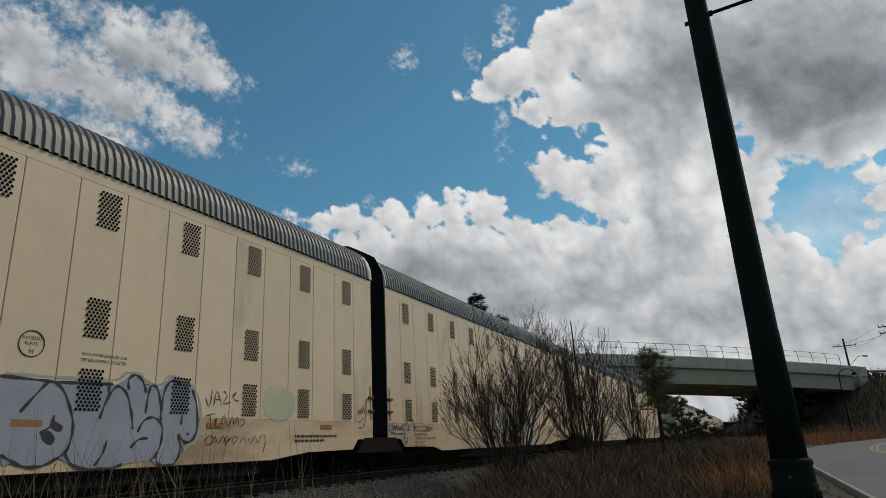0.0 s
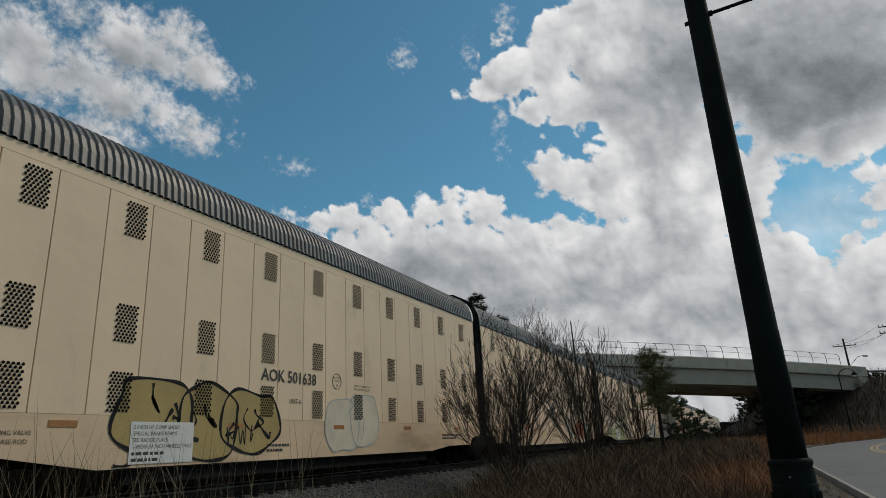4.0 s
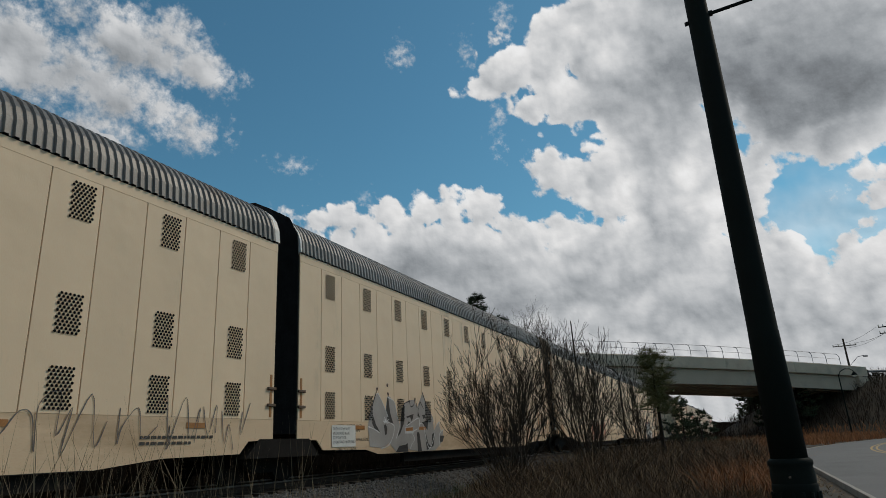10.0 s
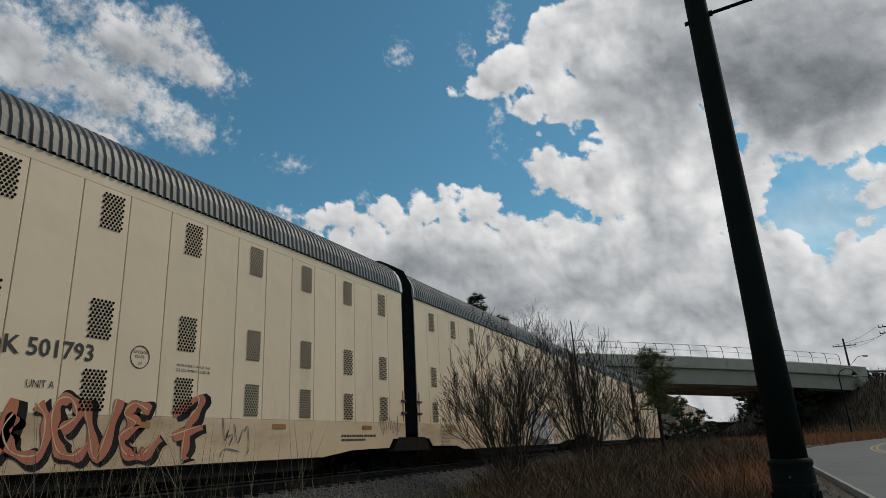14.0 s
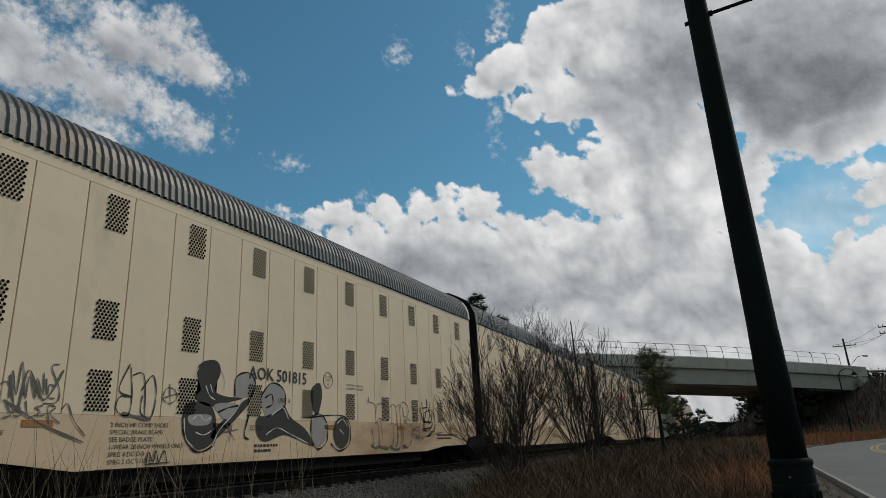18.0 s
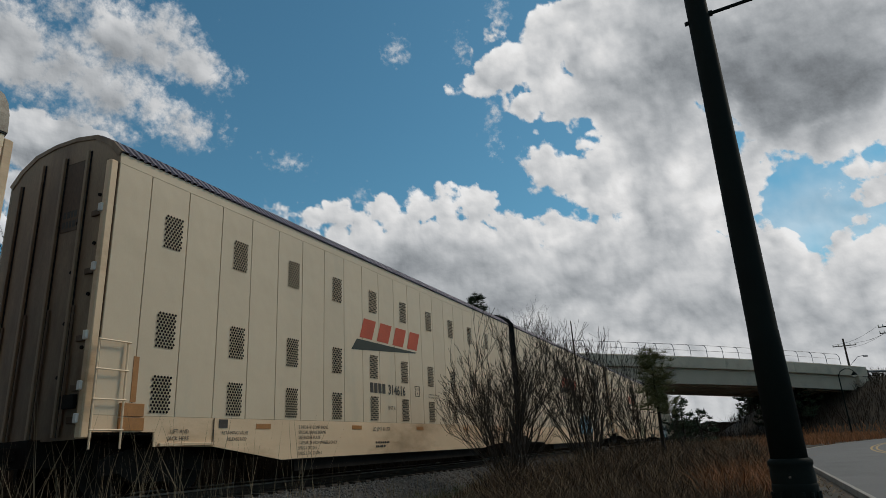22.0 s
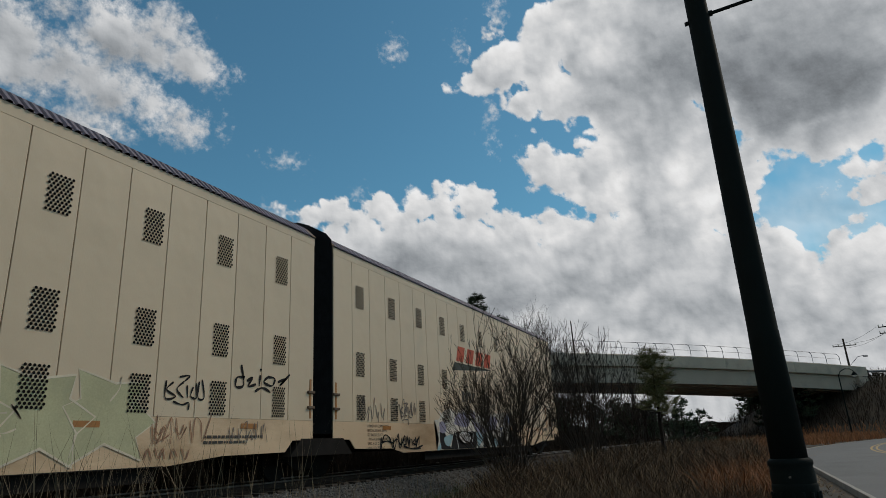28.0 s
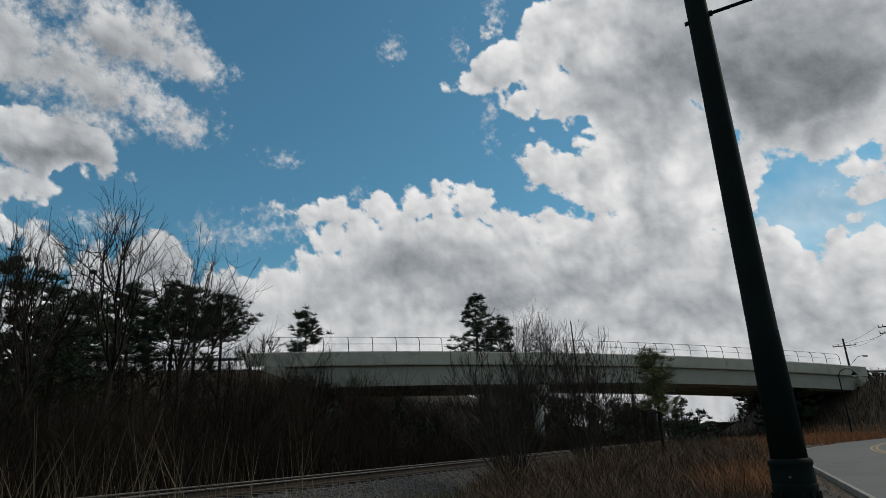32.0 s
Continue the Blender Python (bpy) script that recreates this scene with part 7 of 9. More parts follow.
fill(cars[3], P_BLACK, [(11.8, 1.94), (12.05, 1.99), (12.11, 1.79), (12, 1.39), (12.01, 1.67), (11.93, 1.83)], 0.0102, False)
fill(cars[3], P_BLACK, [(13.04, 2.02), (13.42, 1.86), (13.32, 1.5), (13.33, 1.75)], 0.0102, False)
fill(cars[3], P_BLACK, [(12.4, 1.46), (12.57, 1.52), (12.66, 1.38), (12.54, 1.35)], 0.0102, False)
fill(cars[3], P_BLACK, [(14.56, 1.09), (14.7, 1.1), (14.69, 0.72), (14.59, 0.49), (14.51, 0.72)], 0.0102, False)
fill(cars[3], P_PINK, [(13.33, 1.98), (13.55, 2.07), (14.03, 2.04), (13.98, 1.79), (13.57, 1.87)], 0.0108)
fill(cars[3], P_PINK, [(15.3, 1.69), (15.66, 1.67), (15.67, 1.33), (15.38, 1.36)], 0.0108)
fill(cars[3], P_PINK, [(14.15, 1.36), (14.4, 1.44), (14.3, 1.16)], 0.0108)
fill(cars[3], P_PINK, [(14.11, 2.08), (14.55, 2.08), (14.38, 2)], 0.0108)
fill(cars[3], P_PINK, [(15.79, 0.76), (16.17, 0.72), (16.03, 0.49)], 0.0108)
spray(cars[3], P_BLACK, 0.05, [(16.17, 0.68), (16.38, 0.87), (16.46, 0.6), (16.62, 0.83)], [(16.22, 0.79), (16.63, 0.71), (16.29, 0.56)], [(16.38, 0.91), (16.54, 0.53)])
spray(cars[5], P_PALEB, 0.22, [(11.47, 1.47), (11.82, 1.55), (11.87, 1.91), (12.05, 1.79), (12.3, 2), (12.76, 2.07), (13.06, 1.99), (13.47, 2.05), (13.81, 1.92), (14.15, 1.94), (14.62, 2.09), (14.83, 1.75), (14.9, 1.43), (15.17, 1.2), (15.05, 0.96), (14.55, 0.93), (13.98, 0.93), (13.54, 1.01), (13.14, 0.9), (12.66, 0.94), (12.3, 1.01), (11.88, 0.95), (11.52, 0.98), (11.41, 1.22)], closed=True, lift=0.0045)
fill(cars[5], P_BLUE, [(11.47, 1.47), (11.82, 1.55), (11.87, 1.91), (12.05, 1.79), (12.3, 2), (12.76, 2.07), (13.06, 1.99), (13.47, 2.05), (13.81, 1.92), (14.15, 1.94), (14.62, 2.09), (14.83, 1.75), (14.9, 1.43), (15.17, 1.2), (15.05, 0.96), (14.55, 0.93), (13.98, 0.93), (13.54, 1.01), (13.14, 0.9), (12.66, 0.94), (12.3, 1.01), (11.88, 0.95), (11.52, 0.98), (11.41, 1.22)], 0.0055)
spray(cars[5], P_BLACK, 0.05, [(11.47, 1.47), (11.82, 1.55), (11.87, 1.91), (12.05, 1.79), (12.3, 2), (12.76, 2.07), (13.06, 1.99), (13.47, 2.05), (13.81, 1.92), (14.15, 1.94), (14.62, 2.09), (14.83, 1.75), (14.9, 1.43), (15.17, 1.2), (15.05, 0.96), (14.55, 0.93), (13.98, 0.93), (13.54, 1.01), (13.14, 0.9), (12.66, 0.94), (12.3, 1.01), (11.88, 0.95), (11.52, 0.98), (11.41, 1.22)], closed=True, lift=0.0085)
spray(cars[5], P_BLACK, 0.055, [(11.83, 1.87), (11.9, 1.55), (11.87, 1.04)], [(12.35, 1.37), (12.62, 1.44), (12.78, 1.24), (12.66, 0.97), (12.38, 1.11), (12.23, 1.76)], [(12.41, 1.7), (12.68, 1.93), (12.79, 1.65)], [(13.07, 1.95), (13.04, 1.6), (13.04, 0.97)], [(12.9, 1.49), (13.2, 1.5)], [(13.34, 0.97), (13.39, 1.68), (13.53, 1.98), (13.7, 0.93)], [(14.04, 1.79), (13.95, 1.41), (14.09, 0.97)], [(13.95, 1.41), (14.4, 1.65), (14.55, 0.97)], [(11.52, 1.35), (11.73, 1.23)], [(11.63, 1.38), (11.61, 1.21)])
spray(cars[5], P_BLACK, 0.12, [(9.17, 1.77), (9.19, 1.85), (9.44, 1.98), (9.73, 2), (9.72, 1.9), (9.42, 1.77), (9.18, 1.76)], [(9.4, 1.71), (9.46, 1.45), (9.41, 1.27), (9.23, 1.37)], [(9.56, 1.56), (9.69, 1.68), (9.73, 1.36)], [(9.67, 1.62), (9.9, 1.66), (10.01, 1.53), (9.76, 1.38), (10.07, 1.26), (10.33, 1.26), (10.3, 1.46), (10.04, 1.48)], [(8.9, 1.04), (9.01, 0.8)], [(8.93, 0.89), (9.04, 0.97)], [(9.12, 1.09), (9.43, 1.12), (9.21, 0.99), (9.52, 0.89), (9.25, 0.74)], [(9.39, 1.19), (9.66, 1.25), (9.5, 0.79)], [(9.61, 0.83), (9.81, 0.99), (9.89, 1.25), (9.99, 0.77)], [(10.47, 1.15), (10.15, 1.09), (10.55, 0.96), (10.21, 0.9)])
spray(cars[5], P_BLACK, 0.05, [(12.32, 0.75), (12.27, 0.53), (12.51, 0.59), (12.32, 0.75)], [(12.73, 0.72), (12.55, 0.65), (12.78, 0.58), (12.59, 0.51)], [(12.88, 0.51), (12.96, 0.7), (13.07, 0.53), (13.16, 0.71), (13.22, 0.5)], [(13.46, 0.69), (13.31, 0.63), (13.47, 0.49)], [(13.58, 0.49), (13.61, 0.69), (13.78, 0.61), (13.68, 0.55), (13.89, 0.49)], [(13.99, 0.68), (14.27, 0.71), (14, 0.54), (14.34, 0.53)], [(14.5, 0.7), (14.46, 0.49), (14.69, 0.51)], [(14.87, 0.51), (15.05, 0.69), (15.19, 0.49)], [(15.45, 0.65), (15.65, 0.68), (15.45, 0.49), (15.72, 0.49)], [(15.92, 0.67), (15.86, 0.49), (16.14, 0.49)], [(15.15, 1.64), (15.27, 1.93), (15.49, 1.65)], [(15.68, 2.04), (15.62, 1.66), (15.98, 1.71)], [(16.12, 2.15), (16.2, 1.72), (16.5, 2.13), (16.58, 1.74)], [(16.89, 2.16), (16.65, 1.92), (17.06, 1.8)], [(15.49, 1.53), (15.57, 0.88)], [(15.77, 1.21), (15.99, 1.13), (16.2, 1.3)], [(16.58, 1.21), (16.97, 1.22), (16.58, 1.04), (17.05, 1.09)], [(17.22, 1.31), (17.3, 0.95), (17.55, 1.22)])
spray(cars[6], P_BLACK, 0.05, [(-4.78, 1.93), (-4.78, 1.62), (-4.55, 1.66), (-4.76, 1.77), (-4.62, 1.91)], [(-4.38, 1.93), (-4.53, 1.79), (-4.37, 1.64)], [(-4.49, 2.01), (-4.25, 2.05), (-4.38, 1.93)], [(-4.3, 1.87), (-4.27, 1.65)], [(-4.15, 1.85), (-4.2, 1.68), (-4.05, 1.66), (-4.08, 1.92)], [(-4.01, 1.96), (-4.02, 1.66), (-3.87, 1.67), (-3.94, 2)], [(-4.6, 1.57), (-4.39, 1.52), (-4.24, 1.56), (-4.24, 1.43)])
spray(cars[6], P_BLACK, 0.075, [(-2.9, 2.38), (-2.81, 1.98), (-3.03, 1.93), (-3.01, 2.11), (-2.78, 2.13)], [(-2.71, 2.06), (-2.55, 2.15), (-2.67, 1.96), (-2.44, 2.01)], [(-2.31, 2.21), (-2.34, 1.98)], [(-2.32, 2.31), (-2.27, 2.34)], [(-2.07, 2.19), (-2.19, 2.07), (-1.93, 2.01), (-1.84, 2.17), (-2.07, 2.19)], [(-1.73, 2.1), (-1.46, 2.2), (-1.67, 2.03), (-1.32, 2.3)], [(-2.47, 1.86), (-2.23, 1.95), (-1.97, 1.87)])
spray(cars[6], P_RUSTL, 0.035, [(-5.12, 0.61), (-5.06, 0.77), (-4.97, 0.58)], [(-4.91, 0.77), (-4.82, 0.6), (-4.75, 0.77), (-4.7, 0.59)], [(-4.57, 0.59), (-4.53, 0.76), (-4.41, 0.61)], [(-4.33, 0.76), (-4.23, 0.57), (-4.15, 0.75)], [(-4.96, 1.11), (-4.85, 1), (-4.77, 1.14)], [(-4.51, 1.12), (-4.39, 1), (-4.31, 1.18)], [(-4.93, 0.94), (-4.8, 0.91), (-4.62, 1)])
spray(cars[6], P_BLACK, 0.07, [(2.78, 0.78), (3.07, 0.8), (3.39, 0.76), (3.61, 0.85), (3.84, 0.69), (3.92, 0.87), (3.88, 0.66)], [(4.07, 0.87), (4.02, 0.69), (4.2, 0.71)], [(4.25, 0.87), (4.35, 0.68), (4.45, 0.86)], [(4.53, 0.85), (4.59, 0.67)], [(4.73, 0.83), (4.62, 0.73), (4.83, 0.69), (4.81, 0.86)], [(4.93, 0.86), (4.87, 0.73), (4.84, 0.59), (5.26, 0.65)], [(4.02, 0.65), (4.48, 0.58), (5.14, 0.57)])
spray(cars[6], P_LINE, 0.045, [(3.84, 1.82), (3.91, 1.5), (4.1, 1.54), (3.89, 1.66), (4.05, 1.77)], [(4.09, 1.87), (4.37, 1.89), (4.22, 1.78), (4.13, 1.57), (4.29, 1.51)], [(4.38, 1.79), (4.37, 1.52)], [(4.49, 1.73), (4.43, 1.52), (4.61, 1.49), (4.6, 1.8)], [(3.97, 1.37), (4.15, 1.41), (4.38, 1.39), (4.36, 1.25)])
# lavender, white and blue letters on the last car's trailing half
fill(cars[6], P_FADE, [(6.17, 1.41), (6.51, 1.45), (6.86, 1.72), (7.55, 1.85), (7.98, 1.7), (8.55, 1.8), (9.16, 1.68), (9.68, 1.85), (10.39, 1.6), (11.31, 1.72), (12.15, 1.75), (13.08, 1.87), (13.98, 1.76), (13.83, 1.18), (13.41, 0.81), (13.49, 0.49), (14.85, 0.49), (10.53, 0.49), (8.04, 0.49), (6.59, 0.49), (6.29, 0.49), (6.47, 0.82), (6.31, 1.25)], 0.0045, False)
fill(cars[6], P_BLACK, [(6.46, 1.04), (6.91, 1.07), (6.93, 0.69), (7.42, 0.49), (6.86, 0.49), (6.63, 0.51)], 0.0055, False)
fill(cars[6], P_BLACK, [(7.7, 1.04), (8.01, 1.07), (8.02, 0.8), (8.36, 0.62), (9.19, 0.64), (9.43, 1.08), (9.83, 1.04), (9.7, 0.49), (7.94, 0.49), (7.37, 0.49), (7.56, 0.67)], 0.0055, False)
fill(cars[6], P_BLACK, [(10.53, 0.92), (10.83, 0.84), (11.13, 0.59), (10.98, 0.49), (10.39, 0.49)], 0.0055, False)
fill(cars[6], P_BLACK, [(12.04, 0.91), (12.65, 0.82), (13.4, 0.58), (13.49, 0.49), (11.94, 0.49)], 0.0055, False)
fill(cars[6], P_DUSK, [(6.52, 1.32), (6.88, 1.39), (7.09, 1.2), (7, 1.04), (6.63, 1.04)], 0.0062)
fill(cars[6], P_DUSK, [(7.78, 1.35), (7.99, 1.63), (8.55, 1.73), (9.1, 1.67), (9.17, 1.37), (8.8, 1.22), (8, 1.28)], 0.0062)
fill(cars[6], P_DUSK, [(9.29, 1.68), (9.75, 1.78), (9.69, 1.46), (10.24, 1.32), (10.83, 1.12), (10.53, 1), (9.83, 1.04), (9.56, 1.31)], 0.0062)
fill(cars[6], P_DUSK, [(10.99, 1.54), (11.97, 1.65), (12.05, 1.35), (11.46, 1.08), (11.06, 1.25)], 0.0062)
fill(cars[6], P_DUSK, [(12.97, 1.64), (13.87, 1.71), (13.64, 1.37), (13.14, 1.27)], 0.0062)
fill(cars[6], P_LBLUE, [(6.92, 0.88), (7.6, 0.97), (7.41, 0.68), (7.17, 0.59), (6.93, 0.69)], 0.0066)
fill(cars[6], P_LBLUE, [(9.76, 1.04), (10.53, 0.88), (10.11, 0.61), (9.9, 0.54)], 0.0066)
fill(cars[6], P_LBLUE, [(11.21, 0.83), (11.78, 0.83), (12.02, 0.57), (11.61, 0.49), (11.29, 0.63)], 0.0066)
fill(cars[6], P_LBLUE, [(6.29, 0.49), (6.57, 0.7), (6.59, 0.49)], 0.0066)
fill(cars[6], P_WHITE, [(8.15, 0.94), (8.34, 1.04), (8.81, 1.05), (9.15, 0.93), (9.12, 0.75), (8.7, 0.68), (8.33, 0.76)], 0.0066)
fill(cars[6], P_CHROME, [(8.33, 0.92), (8.58, 0.97), (8.93, 0.92), (8.77, 0.82), (8.49, 0.81)], 0.007)
spray(cars[6], P_WHITE, 0.05, [(6.54, 1.73), (6.98, 1.39), (7.19, 1.14)], [(7.61, 1.72), (7.74, 1.21), (7.91, 0.87), (8.04, 0.49)], [(9.22, 1.72), (9.62, 1.46), (10.53, 1), (11.05, 0.59)], [(6.21, 1.41), (6.52, 1.32), (6.48, 0.7)], [(12.06, 1.7), (12.31, 1.17), (13.4, 0.72)], [(8.93, 1.08), (9.43, 1), (9.25, 0.63)], lift=0.0085)
spray(cars[6], P_BLACK, 0.035, [(7.66, 1.62), (7.82, 1.78), (7.98, 1.7), (7.88, 1.61)], [(9.23, 1.66), (9.31, 1.82), (9.48, 1.77)], [(6.86, 1.69), (6.98, 1.39)], [(8.43, 1.76), (8.61, 1.82)], [(11.15, 1.68), (11.31, 1.8), (11.5, 1.72)], [(13.03, 1.73), (13.37, 1.86), (13.67, 1.8)], lift=0.009)
# white and orange patch on the grey letters
fill(cars[2], P_WHITE, [(5.54, 1.18), (6.08, 1.22), (6.09, 1.01), (5.55, 1)], 0.0098, False)
fill(cars[2], ORANGE, [(5.58, 1.17), (6.05, 1.19), (6.06, 1.09), (5.59, 1.07)], 0.0104, False)

# lavender letters and a scrawl on the first car's leading half
fill(cars[0], P_LAV, [(-10.35, 1.77), (-9.87, 1.77), (-9.6, 1.79), (-8.57, 1.79), (-8.41, 1.84), (-8.24, 1.96), (-8.03, 1.92), (-7.93, 1.82), (-7.76, 1.85), (-7.6, 1.76), (-7.45, 1.95), (-7.1, 1.93), (-6.82, 1.75), (-6.71, 1.29), (-6.79, 0.94), (-7.04, 0.85), (-7.07, 0.61), (-7.28, 0.49), (-7.59, 0.51), (-7.71, 0.58), (-8.26, 0.54), (-8.71, 0.49), (-9.19, 0.6), (-9.37, 0.66), (-9.69, 0.55), (-10.02, 0.62), (-10.18, 0.69)], 0.005)
spray(cars[0], P_PALEB, 0.07, [(-10.12, 1.83), (-9.61, 1.83), (-8.57, 1.86), (-8.32, 1.99), (-8.04, 1.98), (-7.94, 1.89), (-7.61, 1.84), (-7.46, 1.99), (-7.07, 1.97), (-6.74, 1.7), (-6.64, 1.3), (-6.73, 0.89), (-6.96, 0.78), (-7.02, 0.56)], lift=0.0045)
spray(cars[0], P_SLATE, 0.065, [(-10.35, 1.79), (-9.79, 1.77), (-9.53, 1.76), (-9.16, 1.77), (-8.57, 1.79)], [(-10.01, 1.31), (-9.77, 1.62), (-9.61, 1.76), (-9.41, 1.65), (-9.24, 1.33), (-9.18, 1.08), (-9.23, 0.8), (-9.38, 0.67), (-9.61, 0.57), (-9.86, 0.58), (-10.06, 0.67), (-10.19, 0.74)], [(-8.75, 1.24), (-8.68, 1.47), (-8.56, 1.7), (-8.44, 1.76), (-8.28, 1.63), (-8.16, 1.31), (-8.12, 1.09)], [(-8.64, 1.79), (-8.63, 1.59)], [(-9.28, 0.76), (-9.14, 0.58), (-8.9, 0.5), (-8.51, 0.49), (-8.26, 0.54)], [(-8.76, 0.54), (-8.64, 0.7), (-8.58, 0.91)], [(-8.26, 1.72), (-8.28, 1.89), (-8.15, 1.97), (-8, 1.88), (-7.91, 1.69)], [(-7.89, 1.36), (-7.86, 1.65), (-7.81, 1.81), (-7.68, 1.77), (-7.59, 1.52), (-7.56, 1.23)], lift=0.0085)
spray(cars[0], P_SLATE, 0.065, [(-8.02, 1.04), (-7.9, 1.23), (-7.7, 1.28), (-7.52, 1.14), (-7.52, 0.85), (-7.61, 0.67), (-7.71, 0.58)], [(-8.13, 0.79), (-7.98, 0.92), (-7.79, 0.94)], [(-7.56, 1.37), (-7.53, 1.71), (-7.39, 1.92), (-7.16, 1.88)], [(-6.89, 1.8), (-6.75, 1.5), (-6.72, 1.09), (-6.84, 0.89), (-7.01, 0.88), (-7.15, 1.01)], [(-7.15, 0.99), (-7.08, 0.75), (-7.19, 0.52), (-7.4, 0.49), (-7.56, 0.53), (-7.61, 0.67)], [(-7.1, 1.17), (-7.09, 1.34)], [(-6.95, 1.03), (-6.91, 0.98)], [(-9.68, 1.02), (-9.54, 1.12), (-9.5, 1.28)], lift=0.0085)
fill(cars[0], P_SLATE, [(-9.66, 1), (-9.56, 1.06), (-9.45, 0.96), (-9.49, 0.86), (-9.6, 0.9)], 0.009)
fill(cars[0], P_SLATE, [(-9.52, 1.2), (-9.4, 1.16), (-9.34, 1.1), (-9.4, 1.04), (-9.52, 1.1)], 0.009)
spray(cars[0], P_BLACK, 0.022, [(-6.54, 1.66), (-6.44, 1.51), (-6.38, 1.83)], [(-6.33, 1.53), (-6.26, 1.81), (-6.12, 1.54)], [(-6.3, 1.64), (-6.14, 1.67)], [(-6.08, 1.82), (-5.98, 1.74), (-6.07, 1.58), (-5.87, 1.62)], [(-5.85, 1.72), (-5.73, 1.82), (-5.8, 1.69), (-5.64, 1.64)], [(-6.51, 1.34), (-6.28, 1.39)], [(-6.42, 1.37), (-6.37, 1.11)], [(-6.3, 1.23), (-6.22, 1.3), (-6.27, 1.15), (-6.15, 1.14)], [(-6.12, 1.15), (-6.04, 1.36), (-5.93, 1.14)], [(-5.9, 1.15), (-5.82, 1.33), (-5.75, 1.18), (-5.66, 1.34), (-5.62, 1.15)], [(-5.6, 1.26), (-5.5, 1.32), (-5.46, 1.21), (-5.56, 1.16)], [(-6.5, 0.89), (-6.37, 0.99), (-6.28, 0.89), (-6.41, 0.81), (-6.47, 0.84)], [(-6.25, 0.97), (-6.18, 0.82)])
spray(cars[0], P_BLACK, 0.022, [(-6.13, 0.84), (-6.04, 0.97), (-5.97, 0.83)], [(-5.95, 0.97), (-5.97, 0.8), (-5.83, 0.94), (-5.92, 0.88)], [(-5.77, 0.97), (-5.76, 0.82), (-5.64, 0.92), (-5.74, 0.97)], [(-5.57, 0.83), (-5.48, 0.94), (-5.37, 0.81)], [(-5.34, 0.92), (-5.24, 0.81), (-5.14, 0.96), (-5.03, 0.83), (-4.94, 0.99)], [(-4.87, 0.99), (-4.79, 0.87), (-4.88, 0.62)])
fill(cars[0], P_HAZE, [(-4.84, 1.92), (-4.28, 2.01), (-3.87, 1.85), (-3.9, 1.41), (-4.44, 1.28), (-4.85, 1.45)], 0.0042)
# faded letters on a green haze on its trailing half
fill(cars[0], P_HAZE, [(8.39, 1.2), (8.78, 1.31), (9.42, 1.56), (11.3, 1.44), (14.72, 1.46), (14.52, 0.86), (12.53, 0.83), (10.6, 0.81), (9.72, 0.75), (8.67, 0.84)], 0.0042)
fill(cars[0], P_FADE, [(7.8, 1.87), (8.11, 1.89), (8.57, 1.74), (8.39, 1.63), (8.33, 1.39), (8.43, 1.08), (8.64, 0.77), (8.7, 0.57), (8.47, 0.53), (8.01, 0.51)], 0.005)
fill(cars[0], P_FADE, [(9.44, 1.78), (9.65, 1.78), (9.71, 1.87), (10.37, 1.86), (10.32, 1.46), (10.45, 1.09), (10.56, 0.72), (10.51, 0.54), (10.23, 0.53), (10.14, 0.82), (9.87, 0.82), (9.8, 0.52), (9.47, 0.49), (9.47, 1.08), (9.53, 1.43)], 0.005, False)
fill(cars[0], P_FADE, [(11.08, 1.74), (11.34, 1.78), (11.33, 1.89), (11.71, 1.93), (11.89, 1.51), (11.99, 1.9), (12.26, 1.92), (12.35, 1.53), (12.45, 0.88), (12.35, 0.67), (11.94, 0.56), (11.8, 0.89), (11.68, 0.54), (11.32, 0.55), (11.27, 1.09), (11.03, 1.29)], 0.005, False)
fill(cars[0], P_FADE, [(13.11, 1.73), (13.35, 1.98), (13.69, 2.04), (13.89, 1.83), (13.75, 1.46), (14.01, 1.16), (14.18, 0.86), (13.94, 0.54), (13.57, 0.49), (13.24, 0.61), (12.88, 0.93), (13.19, 0.99), (13.08, 1.33)], 0.005)
spray(cars[0], P_FADEB, 0.05, [(7.8, 1.87), (8.11, 1.89), (8.57, 1.74), (8.39, 1.63), (8.33, 1.39), (8.43, 1.08), (8.64, 0.77), (8.69, 0.59)], [(9.45, 1.69), (9.65, 1.78), (9.71, 1.87), (10.37, 1.86), (10.32, 1.46), (10.45, 1.09), (10.56, 0.72), (10.53, 0.55)], [(9.53, 1.43), (9.47, 1.08), (9.47, 0.51)], [(11.03, 1.29), (11.08, 1.74), (11.34, 1.78), (11.33, 1.89), (11.71, 1.93), (11.89, 1.51), (11.99, 1.9), (12.26, 1.92), (12.35, 1.53), (12.45, 0.88), (12.35, 0.67)], [(11.27, 1.09), (11.31, 0.58)], [(11.8, 0.89), (11.68, 0.57)], [(13.11, 1.73), (13.35, 1.98), (13.69, 2.04), (13.89, 1.83), (13.75, 1.46), (14.01, 1.16), (14.18, 0.86), (13.94, 0.56), (13.57, 0.49), (13.24, 0.61), (12.88, 0.93)], lift=0.0062)
fill(cars[0], P_FADEB, [(7.94, 1.42), (7.98, 1.69), (8.02, 1.85), (8.08, 1.54), (8.04, 1.37)], 0.0058)
fill(cars[0], P_FADEB, [(9.92, 1), (10.07, 1.03), (10.16, 0.83), (9.9, 0.84)], 0.0058)
fill(cars[0], P_FADEB, [(11.57, 1.25), (11.67, 1.35), (11.76, 0.99), (11.66, 0.89)], 0.0058)
fill(cars[0], P_FADEB, [(13.33, 1.62), (13.47, 1.75), (13.59, 1.57), (13.42, 1.39)], 0.0058)
